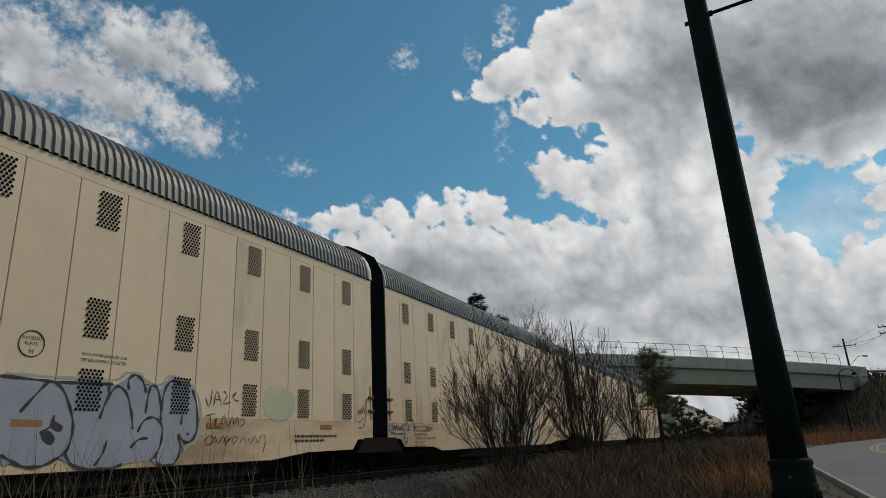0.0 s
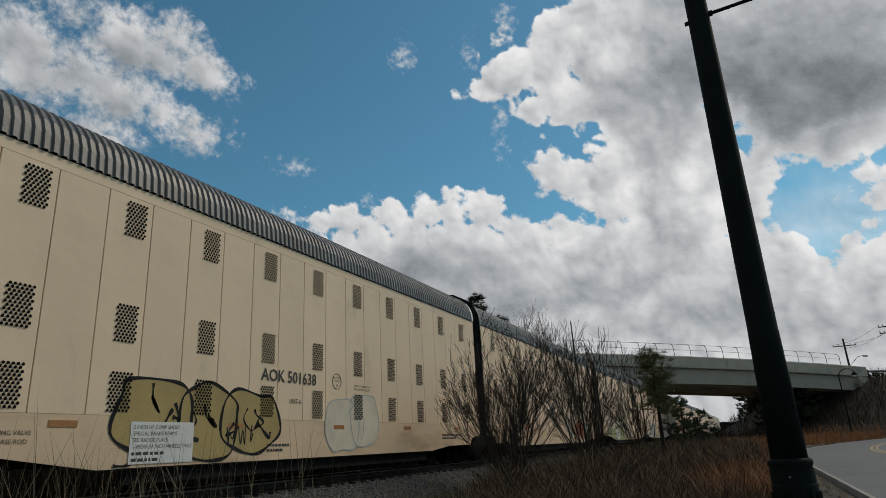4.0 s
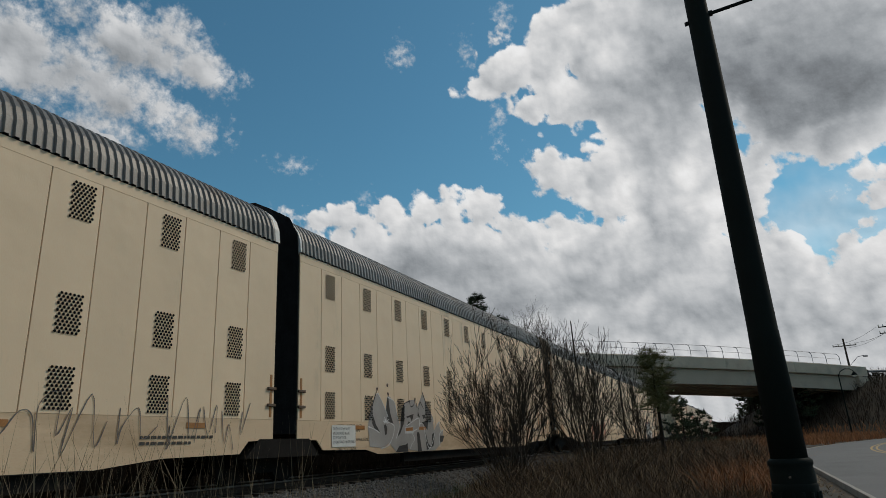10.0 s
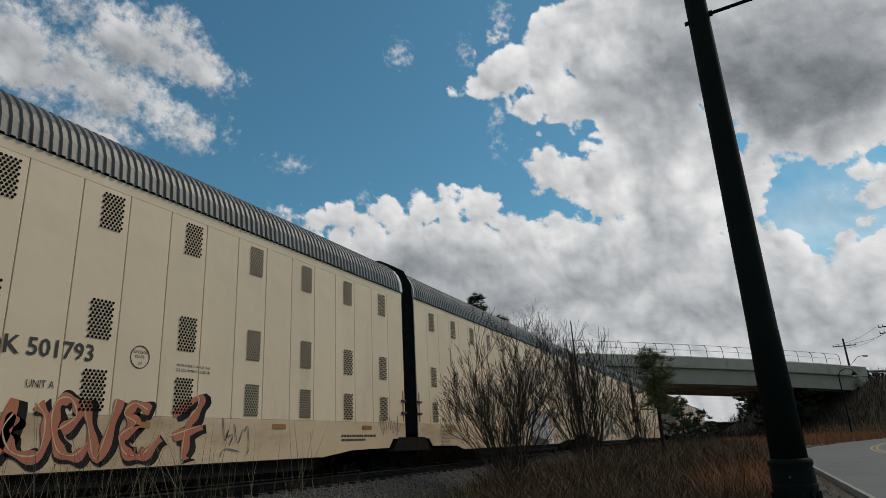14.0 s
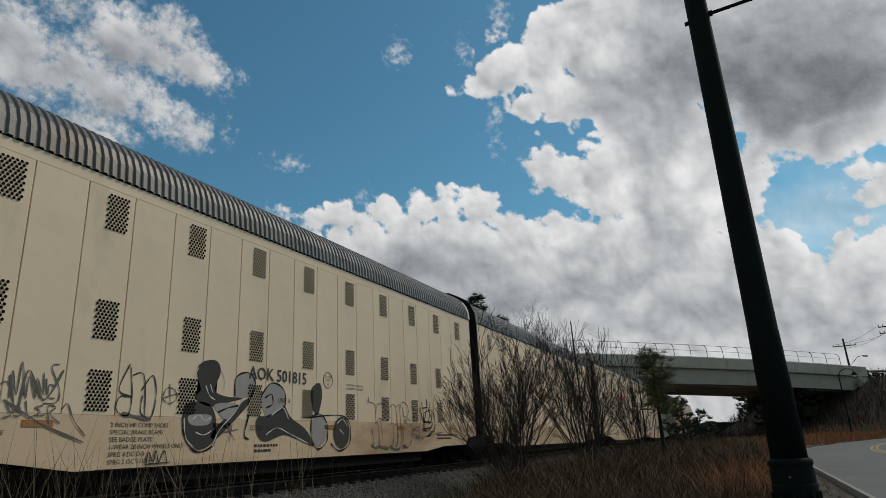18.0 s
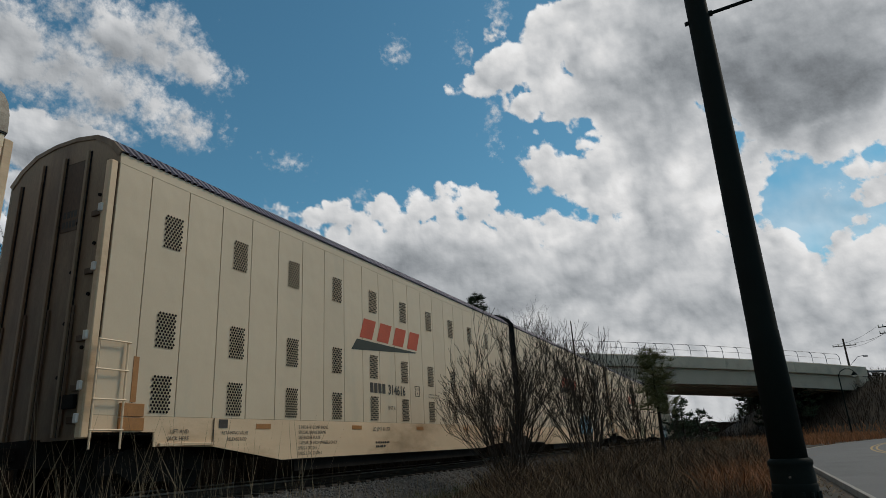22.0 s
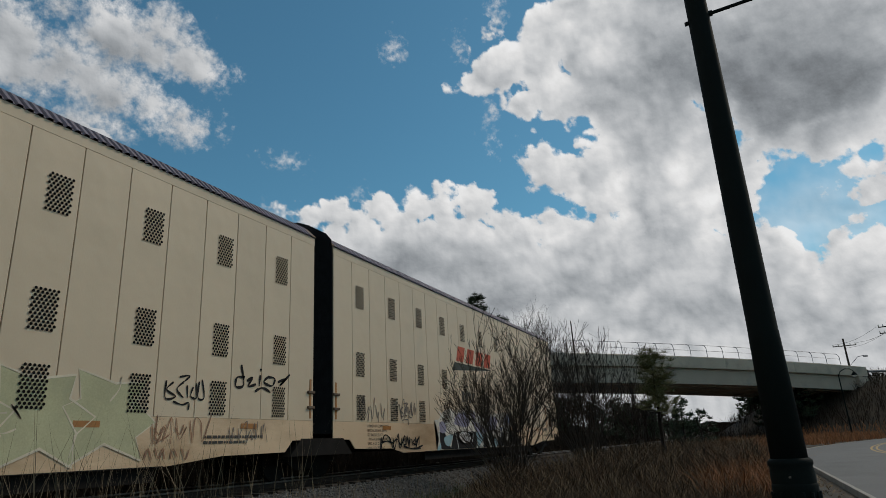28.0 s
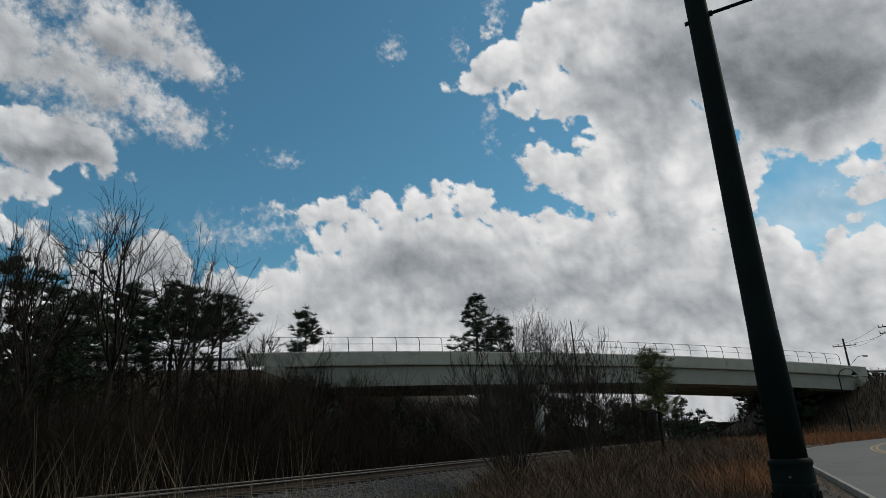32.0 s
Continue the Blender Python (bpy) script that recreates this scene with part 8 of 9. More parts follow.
fill(cars[0], P_FADEP, [(7.93, 1), (8.14, 1.02), (8.22, 0.81), (8.05, 0.74), (7.97, 0.78)], 0.0058)
fill(cars[0], P_FADEP, [(13.47, 0.94), (13.65, 1.03), (13.81, 0.91), (13.63, 0.8)], 0.0058)
# blue script and pink hand beside the first car's bellows
spray(cars[0], P_INKB, 0.05, [(0.51, 1.26), (0.48, 1.08), (0.63, 1.13), (0.66, 1.31)], [(0.69, 1.08), (0.75, 1.22), (0.81, 1.09)], [(0.83, 1.09), (0.87, 1.25), (0.96, 1.1), (1.01, 1.23), (1.07, 1.09)], [(1.1, 1.2), (1.18, 1.09), (1.23, 1.25), (1.32, 1.07)], [(1.33, 1.23), (1.41, 1.29), (1.47, 1.16), (1.39, 1.07)], [(1.51, 1.32), (1.64, 1.23), (1.58, 1.09), (1.72, 1.14), (1.83, 1.3)], [(1.74, 1.43), (2.01, 1.34), (1.97, 1.14), (2.1, 1.21)], [(0.54, 1.04), (0.97, 1), (1.42, 1.01), (1.34, 0.86), (1.5, 0.72), (1.57, 0.9)])
spray(cars[0], P_PINK, 0.045, [(-1.18, 1.49), (-1.13, 1.61), (-1.06, 1.49), (-1.02, 1.65), (-0.96, 1.52), (-0.9, 1.7), (-0.84, 1.54), (-0.75, 1.91), (-0.75, 1.63), (-0.81, 1.35), (-0.91, 1.19), (-1.13, 1.15)], [(-1.15, 1.3), (-1.01, 1.34), (-0.87, 1.45)])
# outline letters and a white S on the second car's trailing half
spray(cars[1], P_BLACK, 0.045, [(9.52, 2.09), (9.64, 2.1)], [(9.96, 2.09), (10.03, 1.91), (10.14, 1.83), (10.25, 1.87), (10.29, 2.01), (10.24, 2.12)], [(9.99, 1.7), (10.05, 1.79), (10.14, 1.82), (10.27, 1.72), (10.32, 1.56)], [(9.97, 2.02), (10, 1.55), (10.02, 1.16)], [(10.34, 2.02), (10.45, 1.69)], [(10.29, 1.56), (10.36, 1.65), (10.49, 1.68), (10.77, 1.65)], [(10, 1.39), (10.09, 1.45), (10.26, 1.48), (10.44, 1.39), (10.61, 1.12), (10.64, 0.92), (10.6, 0.76)], [(9.65, 1.24), (9.97, 1.22), (10.34, 1.21)], [(9.79, 0.6), (9.79, 0.85), (9.86, 1.12), (9.99, 1.19)], [(10.44, 0.9), (10.47, 0.76), (10.54, 0.6)], [(10.98, 1.55), (11.19, 1.85), (11.36, 2.16)], [(11.36, 1.7), (11.3, 1.83), (11.19, 1.85)])
spray(cars[1], P_BLACK, 0.045, [(11.36, 1.75), (11.38, 1.98), (11.58, 2.13), (11.84, 2.16), (12.02, 1.98), (12.07, 1.84), (11.97, 1.74), (11.69, 1.7), (11.57, 1.81), (11.66, 1.98)], [(10.94, 1.51), (11.02, 1.6), (11.26, 1.66), (11.53, 1.62), (11.75, 1.36), (11.81, 1.09), (11.77, 0.82)], [(10.97, 1.49), (11.11, 1.25), (11.18, 0.91), (11.09, 0.66)], [(12.07, 1.84), (12.21, 1.66), (12.41, 1.55), (12.71, 1.63)], [(11.36, 1.3), (11.42, 1)], [(11.49, 0.91), (11.57, 0.69), (11.66, 0.56)], [(12.3, 0.81), (12.38, 0.58)])
fill(cars[1], P_FADE, [(12.95, 1.69), (13.03, 1.8), (13.27, 1.9), (13.53, 1.85), (13.73, 1.68), (13.71, 1.58), (13.51, 1.53), (13.35, 1.63), (13.27, 1.58), (13.31, 1.44), (13.56, 1.39), (13.86, 1.39), (14.07, 1.26), (14.04, 0.99), (13.83, 0.78), (13.48, 0.67), (13.27, 0.69), (13.17, 0.99), (12.89, 1.17), (12.73, 1.04), (12.64, 1.48), (12.76, 1.53), (12.92, 1.51)], 0.007)
spray(cars[1], P_BLACK, 0.07, [(12.95, 1.69), (13.03, 1.8), (13.27, 1.9), (13.53, 1.85), (13.73, 1.68), (13.71, 1.58), (13.51, 1.53), (13.35, 1.63), (13.27, 1.58), (13.31, 1.44), (13.56, 1.39), (13.86, 1.39), (14.07, 1.26), (14.04, 0.99), (13.83, 0.78), (13.48, 0.67), (13.27, 0.69), (13.17, 0.99), (12.89, 1.17), (12.73, 1.04), (12.64, 1.48), (12.76, 1.53), (12.92, 1.51)], lift=0.0088, closed=True)
spray(cars[1], P_BLACK, 0.05, [(13.14, 1.31), (13.52, 1.3), (13.45, 1.11), (13.37, 1.07), (13.22, 1.24)], lift=0.009, closed=True)
fill(cars[1], P_FADE, [(13.83, 1.82), (14.22, 1.89), (14.45, 1.32), (14.38, 0.72), (14.05, 0.88), (14.1, 1.26)], 0.005)
# grey letters with dark shades on the third car's trailing half
fill(cars[2], P_CHROME, [(3.46, 1.19), (3.62, 1.69), (3.83, 1.91), (3.97, 2.11), (4.17, 1.94), (4.43, 1.66), (4.53, 2.01), (4.62, 2.06), (4.93, 1.91), (5.14, 1.48), (5.22, 1.22), (5.43, 1.72), (5.58, 1.9), (5.92, 1.99), (6.22, 2.01), (6.37, 1.77), (6.61, 2.01), (6.79, 2.23), (7.03, 1.92), (7.29, 1.72), (7.5, 1.52), (7.53, 1.09), (7.89, 1.37), (8.04, 1.1), (8.23, 1.1), (8.17, 0.77), (7.87, 0.62), (7.58, 0.49), (6.44, 0.49), (5.84, 0.54), (5.29, 0.69), (5.01, 0.49), (4.6, 0.75), (4.26, 0.62), (3.54, 0.67)], 0.005, False)
fill(cars[2], P_SLATE, [(4.46, 1.66), (4.53, 1.97), (4.6, 2.03), (4.68, 1.59), (4.87, 1.25), (4.72, 1.29), (4.52, 1.37)], 0.0062, False)
fill(cars[2], P_SLATE, [(3.68, 1.27), (3.72, 1.5), (3.89, 1.23), (4.1, 1.04), (3.78, 1.15)], 0.0062, False)
fill(cars[2], P_SLATE, [(5.38, 1.72), (5.59, 1.82), (5.48, 1.27), (5.25, 1), (5.06, 0.91), (5.28, 1.17)], 0.0062, False)
fill(cars[2], P_SLATE, [(5.68, 1.5), (6.14, 1.58), (6.09, 1.45), (5.98, 1.37), (5.91, 1.48), (5.68, 1.45)], 0.0062, False)
fill(cars[2], P_SLATE, [(5.65, 1.22), (5.81, 1.36), (5.89, 1.32), (5.77, 1.22)], 0.0062, False)
fill(cars[2], P_SLATE, [(6.4, 1.53), (6.61, 2.01), (6.91, 1.7), (6.62, 1.94), (6.44, 1.68), (6.57, 1.48)], 0.0062, False)
fill(cars[2], P_SLATE, [(6.72, 1.57), (6.92, 1.58), (6.93, 1.48), (6.8, 1.44)], 0.0062, False)
fill(cars[2], P_SLATE, [(6.67, 1.34), (7.14, 1.42), (7.06, 1.11), (6.81, 1.27)], 0.0062, False)
fill(cars[2], P_SLATE, [(4.31, 1.24), (4.49, 1.26), (4.48, 1), (4.37, 0.96)], 0.0062, False)
fill(cars[2], P_SLATE, [(6.32, 1.04), (6.48, 1.04), (6.62, 0.49), (6.34, 0.49)], 0.0062, False)
fill(cars[2], P_SLATE, [(6.89, 1.09), (7.09, 0.69), (7.32, 0.59), (6.95, 0.5)], 0.0062, False)
fill(cars[2], P_SLATE, [(7.39, 0.99), (7.61, 1.04), (7.46, 0.63), (7.28, 0.57)], 0.0062, False)
fill(cars[2], P_SLATE, [(7.95, 0.94), (8.31, 0.93), (8.17, 0.75), (7.97, 0.72)], 0.0062, False)
fill(cars[2], P_SLATE, [(4.96, 0.5), (5.19, 0.66), (5.55, 0.69), (5.69, 0.73), (5.72, 0.49)], 0.0062, False)
spray(cars[2], P_WHITE, 0.045, [(3.46, 1.19), (3.78, 1.12), (4.08, 1.02)], [(3.75, 1.86), (3.97, 2.09), (4.17, 1.94), (4.43, 1.64), (4.55, 1.46)], [(4.57, 2.01), (4.94, 1.89), (5.08, 1.52), (5.2, 1.22), (5.01, 0.87)], [(4.25, 1.34), (4.72, 1.29), (4.91, 1.17), (4.77, 0.87), (4.52, 0.68), (4.14, 0.61)], [(5.65, 1.22), (6.04, 1.35), (6.47, 1.46), (6.47, 1.19), (6.02, 1.04), (6.15, 0.85), (5.94, 0.68), (5.79, 0.5)], [(6.48, 1.28), (6.77, 1.27), (7, 0.69), (7.24, 0.59), (7.61, 1.09), (7.5, 1.46)], [(7.75, 1.26), (7.97, 1.37), (8.04, 1.1), (8.26, 1.12), (7.95, 0.99), (7.92, 0.57)], lift=0.0085)
spray(cars[2], P_SLATE, 0.05, [(3.44, 1.36), (3.66, 1.69), (3.97, 2.19)], [(5.92, 1.96), (5.58, 1.87), (5.43, 1.72)], [(5.89, 1.99), (5.96, 1.8), (6.17, 1.86), (6.28, 2.07), (6.38, 1.77)], [(6.79, 2.27), (7.03, 1.92)], lift=0.009)
spray(cars[2], P_WHITE, 0.03, [(4.3, 1.28), (4.61, 1.4)], [(4.34, 1.45), (4.55, 1.23)], [(4.43, 1.48), (4.45, 1.2)], [(4.3, 1.39), (4.62, 1.29)], lift=0.0095)
fill(cars[2], P_SMUDGE, [(4.02, 2.22), (4.01, 2.18), (3.98, 2.16), (3.95, 2.17), (3.93, 2.21), (3.94, 2.24), (3.97, 2.26), (4, 2.25)], 0.006)
fill(cars[2], P_SMUDGE, [(4.61, 2.35), (4.6, 2.31), (4.57, 2.3), (4.53, 2.31), (4.51, 2.34), (4.52, 2.38), (4.55, 2.4), (4.59, 2.39)], 0.006)
fill(cars[2], P_SMUDGE, [(4.64, 2.11), (4.63, 2.07), (4.6, 2.05), (4.56, 2.06), (4.54, 2.1), (4.55, 2.14), (4.58, 2.16), (4.62, 2.14)], 0.006)
spray(cars[2], P_LINE, 0.04, [(10.2, 1.29), (10.39, 1.3), (10.39, 1.11), (10.54, 1.24), (10.63, 1.08), (10.4, 0.88), (10.22, 1.23)], [(10.68, 1.3), (10.9, 1.34), (10.95, 1.11), (10.72, 1.04), (10.68, 1.24)], [(11.18, 1.38), (11.23, 1.92), (11.42, 2.2), (11.67, 1.94), (11.62, 1.38)], [(11.67, 2.08), (11.98, 2.17), (12.19, 1.97), (12.13, 1.32)], [(12.25, 1.97), (12.61, 2.16), (12.89, 2), (12.87, 1.34)], [(11.06, 1.51), (11.18, 0.98), (11.42, 0.58), (11.79, 0.57), (11.87, 0.98)], [(11.92, 1.11), (12.05, 0.63), (12.39, 0.63), (12.51, 1.26)], [(12.59, 1.12), (12.99, 0.57), (13.43, 0.6), (13.57, 1.73), (13.33, 2.02), (13.03, 1.86), (13.16, 1.34)])
spray(cars[2], P_BLACK, 0.06, [(13.3, 1.34), (13.24, 1.51), (13.3, 1.92), (13.44, 2.02), (13.82, 2.09), (14.15, 1.93), (14.4, 1.5), (14.47, 1.06), (14.37, 0.75), (14.02, 0.61), (13.69, 0.68), (13.55, 0.83), (13.57, 1.11), (13.45, 1.28), (13.25, 1.22)], [(12.83, 2.16), (13, 2.15), (13.31, 2.07), (13.29, 1.8), (13.18, 1.5), (13.47, 1.58)], [(12.9, 2.06), (12.99, 1.66), (13.05, 1.44)], [(12.96, 1.27), (13.06, 1), (13.21, 0.73), (13.4, 0.64), (13.56, 0.77)])
spray(cars[2], P_BLACK, 0.04, [(14.02, 1.3), (13.7, 1.28), (13.71, 1.09), (13.88, 0.91), (14.13, 1), (14.03, 1.27)], [(13.64, 1.73), (13.65, 1.5)], [(13.91, 1.77), (13.92, 1.54)], [(13.61, 1.49), (13.63, 1.61), (13.73, 1.5)], [(13.87, 1.54), (13.91, 1.66), (14.01, 1.54)], [(15.99, 1.08), (16.98, 1.18)], [(16.25, 0.78), (16.37, 1.06), (16.49, 0.81), (16.57, 1.06), (16.69, 0.84), (16.93, 1.1)])
spray(cars[2], P_BLACK, 0.03, [(14.72, 1.74), (14.73, 1.92), (14.80, 1.79), (14.85, 1.94), (14.88, 1.77)], [(14.91, 1.77), (14.95, 1.93), (15.00, 1.79)], [(14.91, 1.84), (14.99, 1.84)], [(15.02, 1.96), (15.04, 1.79), (15.10, 1.85), (15.05, 1.94)], [(14.76, 1.59), (14.70, 1.59), (14.72, 1.51), (14.78, 1.54), (14.78, 1.68), (14.79, 1.52)], [(14.83, 1.58), (14.83, 1.51), (14.89, 1.58), (14.91, 1.51)], [(14.93, 1.60), (14.97, 1.54), (15.02, 1.61), (14.97, 1.44)], [(15.05, 1.70), (15.07, 1.53)], [(15.02, 1.62), (15.10, 1.63)], [(15.14, 1.61), (15.15, 1.53)], [(15.18, 1.54), (15.19, 1.61), (15.24, 1.56), (15.24, 1.62), (15.30, 1.55)], [(15.33, 1.58), (15.41, 1.61), (15.35, 1.65), (15.33, 1.58), (15.41, 1.55)])
brake_notes(cars[2], 14.94, 1.13, 1.23)
spray(cars[4], P_LINE, 0.035, [(-8.10, 1.80), (-8.08, 1.96), (-8.05, 1.83), (-7.87, 1.82), (-7.74, 1.76), (-7.68, 1.62), (-7.72, 1.42)], [(-7.70, 1.54), (-7.64, 1.75), (-7.49, 1.81), (-7.28, 1.81), (-7.14, 1.81)], [(-6.91, 1.72), (-6.73, 1.82), (-6.55, 1.69), (-6.48, 1.08), (-6.51, 0.75), (-6.66, 0.59)], [(-6.54, 1.74), (-6.40, 1.82), (-6.33, 1.70), (-6.25, 0.91), (-6.27, 0.74)], [(-6.31, 1.70), (-6.22, 1.87), (-6.01, 1.91), (-5.81, 1.79), (-5.79, 1.60), (-5.94, 1.48), (-6.10, 1.55), (-6.14, 1.77)], [(-5.87, 1.45), (-5.65, 1.36), (-5.59, 1.18), (-5.58, 0.90), (-5.70, 0.73), (-5.94, 0.60), (-6.14, 0.63), (-6.19, 0.74)], [(-7.74, 1.26), (-7.68, 1.31), (-7.57, 1.20), (-7.54, 0.96), (-7.56, 0.70), (-7.70, 0.64), (-7.93, 0.69)], [(-7.65, 1.31), (-7.57, 1.39), (-7.42, 1.41), (-7.34, 1.37)], [(-7.53, 0.71), (-7.41, 0.63), (-7.26, 0.67), (-7.08, 0.62), (-6.91, 0.68), (-6.70, 0.59), (-6.45, 0.59), (-6.27, 0.71)], [(-6.94, 1.25), (-6.73, 1.27), (-6.70, 1.00), (-6.78, 0.75), (-6.86, 0.66)], [(-6.67, 1.23), (-6.52, 1.25), (-6.46, 1.08), (-6.48, 0.83), (-6.58, 0.65)], [(-6.14, 1.77), (-6.08, 1.42), (-5.98, 1.30), (-5.94, 1.48)], [(-7.93, 1.15), (-7.85, 0.85), (-7.81, 0.71)], [(-7.48, 1.36), (-7.41, 1.21), (-7.37, 0.92)], [(-6.25, 1.26), (-6.17, 1.08), (-6.13, 0.74)])
spray(cars[4], P_LINE, 0.09, [(-7.94, 0.72), (-7.77, 0.64), (-7.59, 0.65)], [(-7.53, 0.67), (-7.25, 0.61), (-7.03, 0.60)], [(-6.91, 0.63), (-6.66, 0.57), (-6.37, 0.57)], [(-6.14, 0.67), (-5.90, 0.61)])
spray(cars[4], P_BLACK, 0.045, [(-4.86, 1.97), (-4.79, 1.69), (-4.72, 1.19)], [(-4.88, 1.77), (-4.47, 1.81)], [(-4.52, 2.04), (-4.56, 1.70), (-4.79, 1.24), (-4.58, 1.14)], [(-4.26, 1.98), (-4.31, 1.61), (-4.48, 1.29)], [(-4.69, 1.64), (-4.18, 1.72), (-4.25, 1.35), (-4.74, 1.41), (-4.92, 1.63)], [(-4.80, 1.34), (-4.15, 1.35), (-4.41, 1.09), (-4.85, 1.14), (-4.24, 1.18)], [(-4.06, 1.73), (-3.95, 1.30), (-4.07, 1.09), (-4.53, 0.91), (-4.21, 1.07), (-4.01, 1.06)], [(-4.52, 2.07), (-4.42, 1.81), (-4.19, 1.46)], [(-4.96, 1.80), (-4.90, 1.48), (-4.73, 1.34)])
spray(cars[4], P_LINE, 0.03, [(-3.86, 2.24), (-3.99, 1.95), (-3.94, 1.30), (-4.02, 1.18)], [(-4.49, 0.91), (-4.00, 0.99), (-3.33, 1.05)], [(-5.06, 1.78), (-4.97, 1.38), (-5.10, 1.14), (-5.07, 0.78)], [(-4.49, 0.94), (-4.85, 0.90), (-4.94, 0.82), (-5.00, 0.90), (-4.90, 0.94), (-4.84, 0.86)], [(-5.45, 1.20), (-5.53, 1.22), (-5.51, 1.16), (-5.42, 1.13), (-5.48, 1.07), (-5.53, 1.11)], [(-5.39, 1.09), (-5.38, 1.20), (-5.28, 1.18), (-5.37, 1.13), (-5.24, 1.07)], [(-5.23, 1.22), (-5.19, 1.15), (-5.14, 1.24)], [(-5.19, 1.15), (-5.18, 1.07)], [(-5.50, 1.00), (-5.35, 0.99)], [(-5.43, 0.99), (-5.39, 0.85)], [(-5.32, 0.92), (-5.27, 0.84), (-5.23, 0.94), (-5.30, 0.96), (-5.32, 0.92)], [(-5.21, 0.98), (-5.17, 0.84), (-5.13, 0.96), (-5.07, 0.86)], [(-3.13, 1.52), (-3.11, 1.71), (-3.00, 1.55), (-2.94, 1.71), (-2.89, 1.53)], [(-2.82, 1.53), (-2.76, 1.72), (-2.65, 1.54)], [(-2.79, 1.60), (-2.68, 1.61)], [(-2.62, 1.75), (-2.57, 1.54), (-2.47, 1.73)], [(-2.40, 1.81), (-2.28, 1.62), (-2.31, 1.34), (-2.49, 1.38), (-2.39, 1.64), (-2.25, 1.82)], [(-2.80, 1.84), (-2.70, 1.86), (-2.59, 1.80), (-2.69, 1.72)])
spray(cars[4], P_LINE, 0.035, [(-1.26, 1.79), (-1.25, 1.94), (-1.14, 1.90), (-1.24, 1.84)], [(-1.07, 1.95), (-1.07, 1.80), (-0.98, 1.81)], [(-0.89, 1.96), (-0.96, 1.83), (-0.87, 1.81), (-0.80, 1.94)], [(-0.76, 1.81), (-0.76, 1.96), (-0.67, 1.84), (-0.67, 1.98)], [(-1.24, 1.56), (-1.24, 1.71), (-1.15, 1.67), (-1.24, 1.61)], [(-1.09, 1.56), (-1.05, 1.72), (-0.98, 1.57)], [(-0.91, 1.73), (-0.91, 1.57)], [(-1.11, 1.54), (-1.16, 1.16)], [(-1.23, 1.16), (-1.10, 1.31), (-1.01, 1.11), (-0.93, 1.26), (-0.84, 1.06), (-0.75, 1.24), (-0.61, 1.06), (-0.52, 1.21), (-0.43, 1.06)], [(-1.19, 1.41), (-0.93, 1.47), (-0.66, 1.39)])
spray(cars[2], P_PINK, 0.04, [(11.14, 1.31), (11.23, 1.71), (11.72, 1.8), (11.8, 1.6)], [(11.19, 0.85), (11.42, 1.04), (11.67, 0.91)])
# coral letters with black shadow on the fourth car's leading half
spray(cars[3], P_BLACK, 0.4, [(-11.88, 1.25), (-12.01, 1.02), (-11.83, 0.73), (-11.46, 0.7), (-11.41, 1.18), (-11.58, 1.41)], [(-11.18, 1.04), (-10.92, 1.24), (-11.04, 1.49), (-11.26, 1.45), (-11.31, 1.14), (-11.16, 0.74), (-10.89, 0.66), (-10.69, 0.85)], [(-10.85, 1.5), (-10.7, 1.06), (-10.52, 0.59), (-10.34, 1.06), (-10.22, 1.52)], [(-9.59, 1.36), (-9.88, 1.46), (-10.07, 1.28), (-9.82, 1.13), (-10.11, 0.93), (-9.97, 0.66), (-9.63, 0.64), (-9.33, 0.91)], [(-9.1, 1.33), (-8.5, 1.64), (-8.46, 1.45), (-8.68, 1.16), (-8.77, 0.67), (-8.76, 0.52)], [(-9.06, 0.93), (-8.37, 1.1)], lift=0.0045)
spray(cars[3], P_BLACK, 0.4, [(-12.87, 0.54), (-12.7, 1.41), (-12.16, 0.59), (-11.89, 1.47)], lift=0.0045)
spray(cars[3], P_CORAL, 0.25, [(-11.94, 1.27), (-12.05, 1.04), (-11.88, 0.76), (-11.52, 0.73), (-11.47, 1.2), (-11.64, 1.43)], [(-11.24, 1.06), (-10.98, 1.27), (-11.1, 1.51), (-11.31, 1.47), (-11.37, 1.16), (-11.22, 0.76), (-10.95, 0.69), (-10.75, 0.87)], [(-10.91, 1.52), (-10.76, 1.08), (-10.59, 0.62), (-10.4, 1.08), (-10.29, 1.55)], [(-9.67, 1.39), (-9.95, 1.49), (-10.13, 1.31), (-9.9, 1.16), (-10.18, 0.95), (-10.04, 0.69), (-9.71, 0.67), (-9.41, 0.94)], [(-9.18, 1.36), (-8.59, 1.66), (-8.55, 1.48), (-8.77, 1.19), (-8.86, 0.7), (-8.84, 0.56)], [(-9.14, 0.96), (-8.46, 1.13)], lift=0.0062)
spray(cars[3], P_CORAL, 0.25, [(-12.95, 0.56), (-12.78, 1.43), (-12.24, 0.61), (-11.98, 1.49)], lift=0.0062)
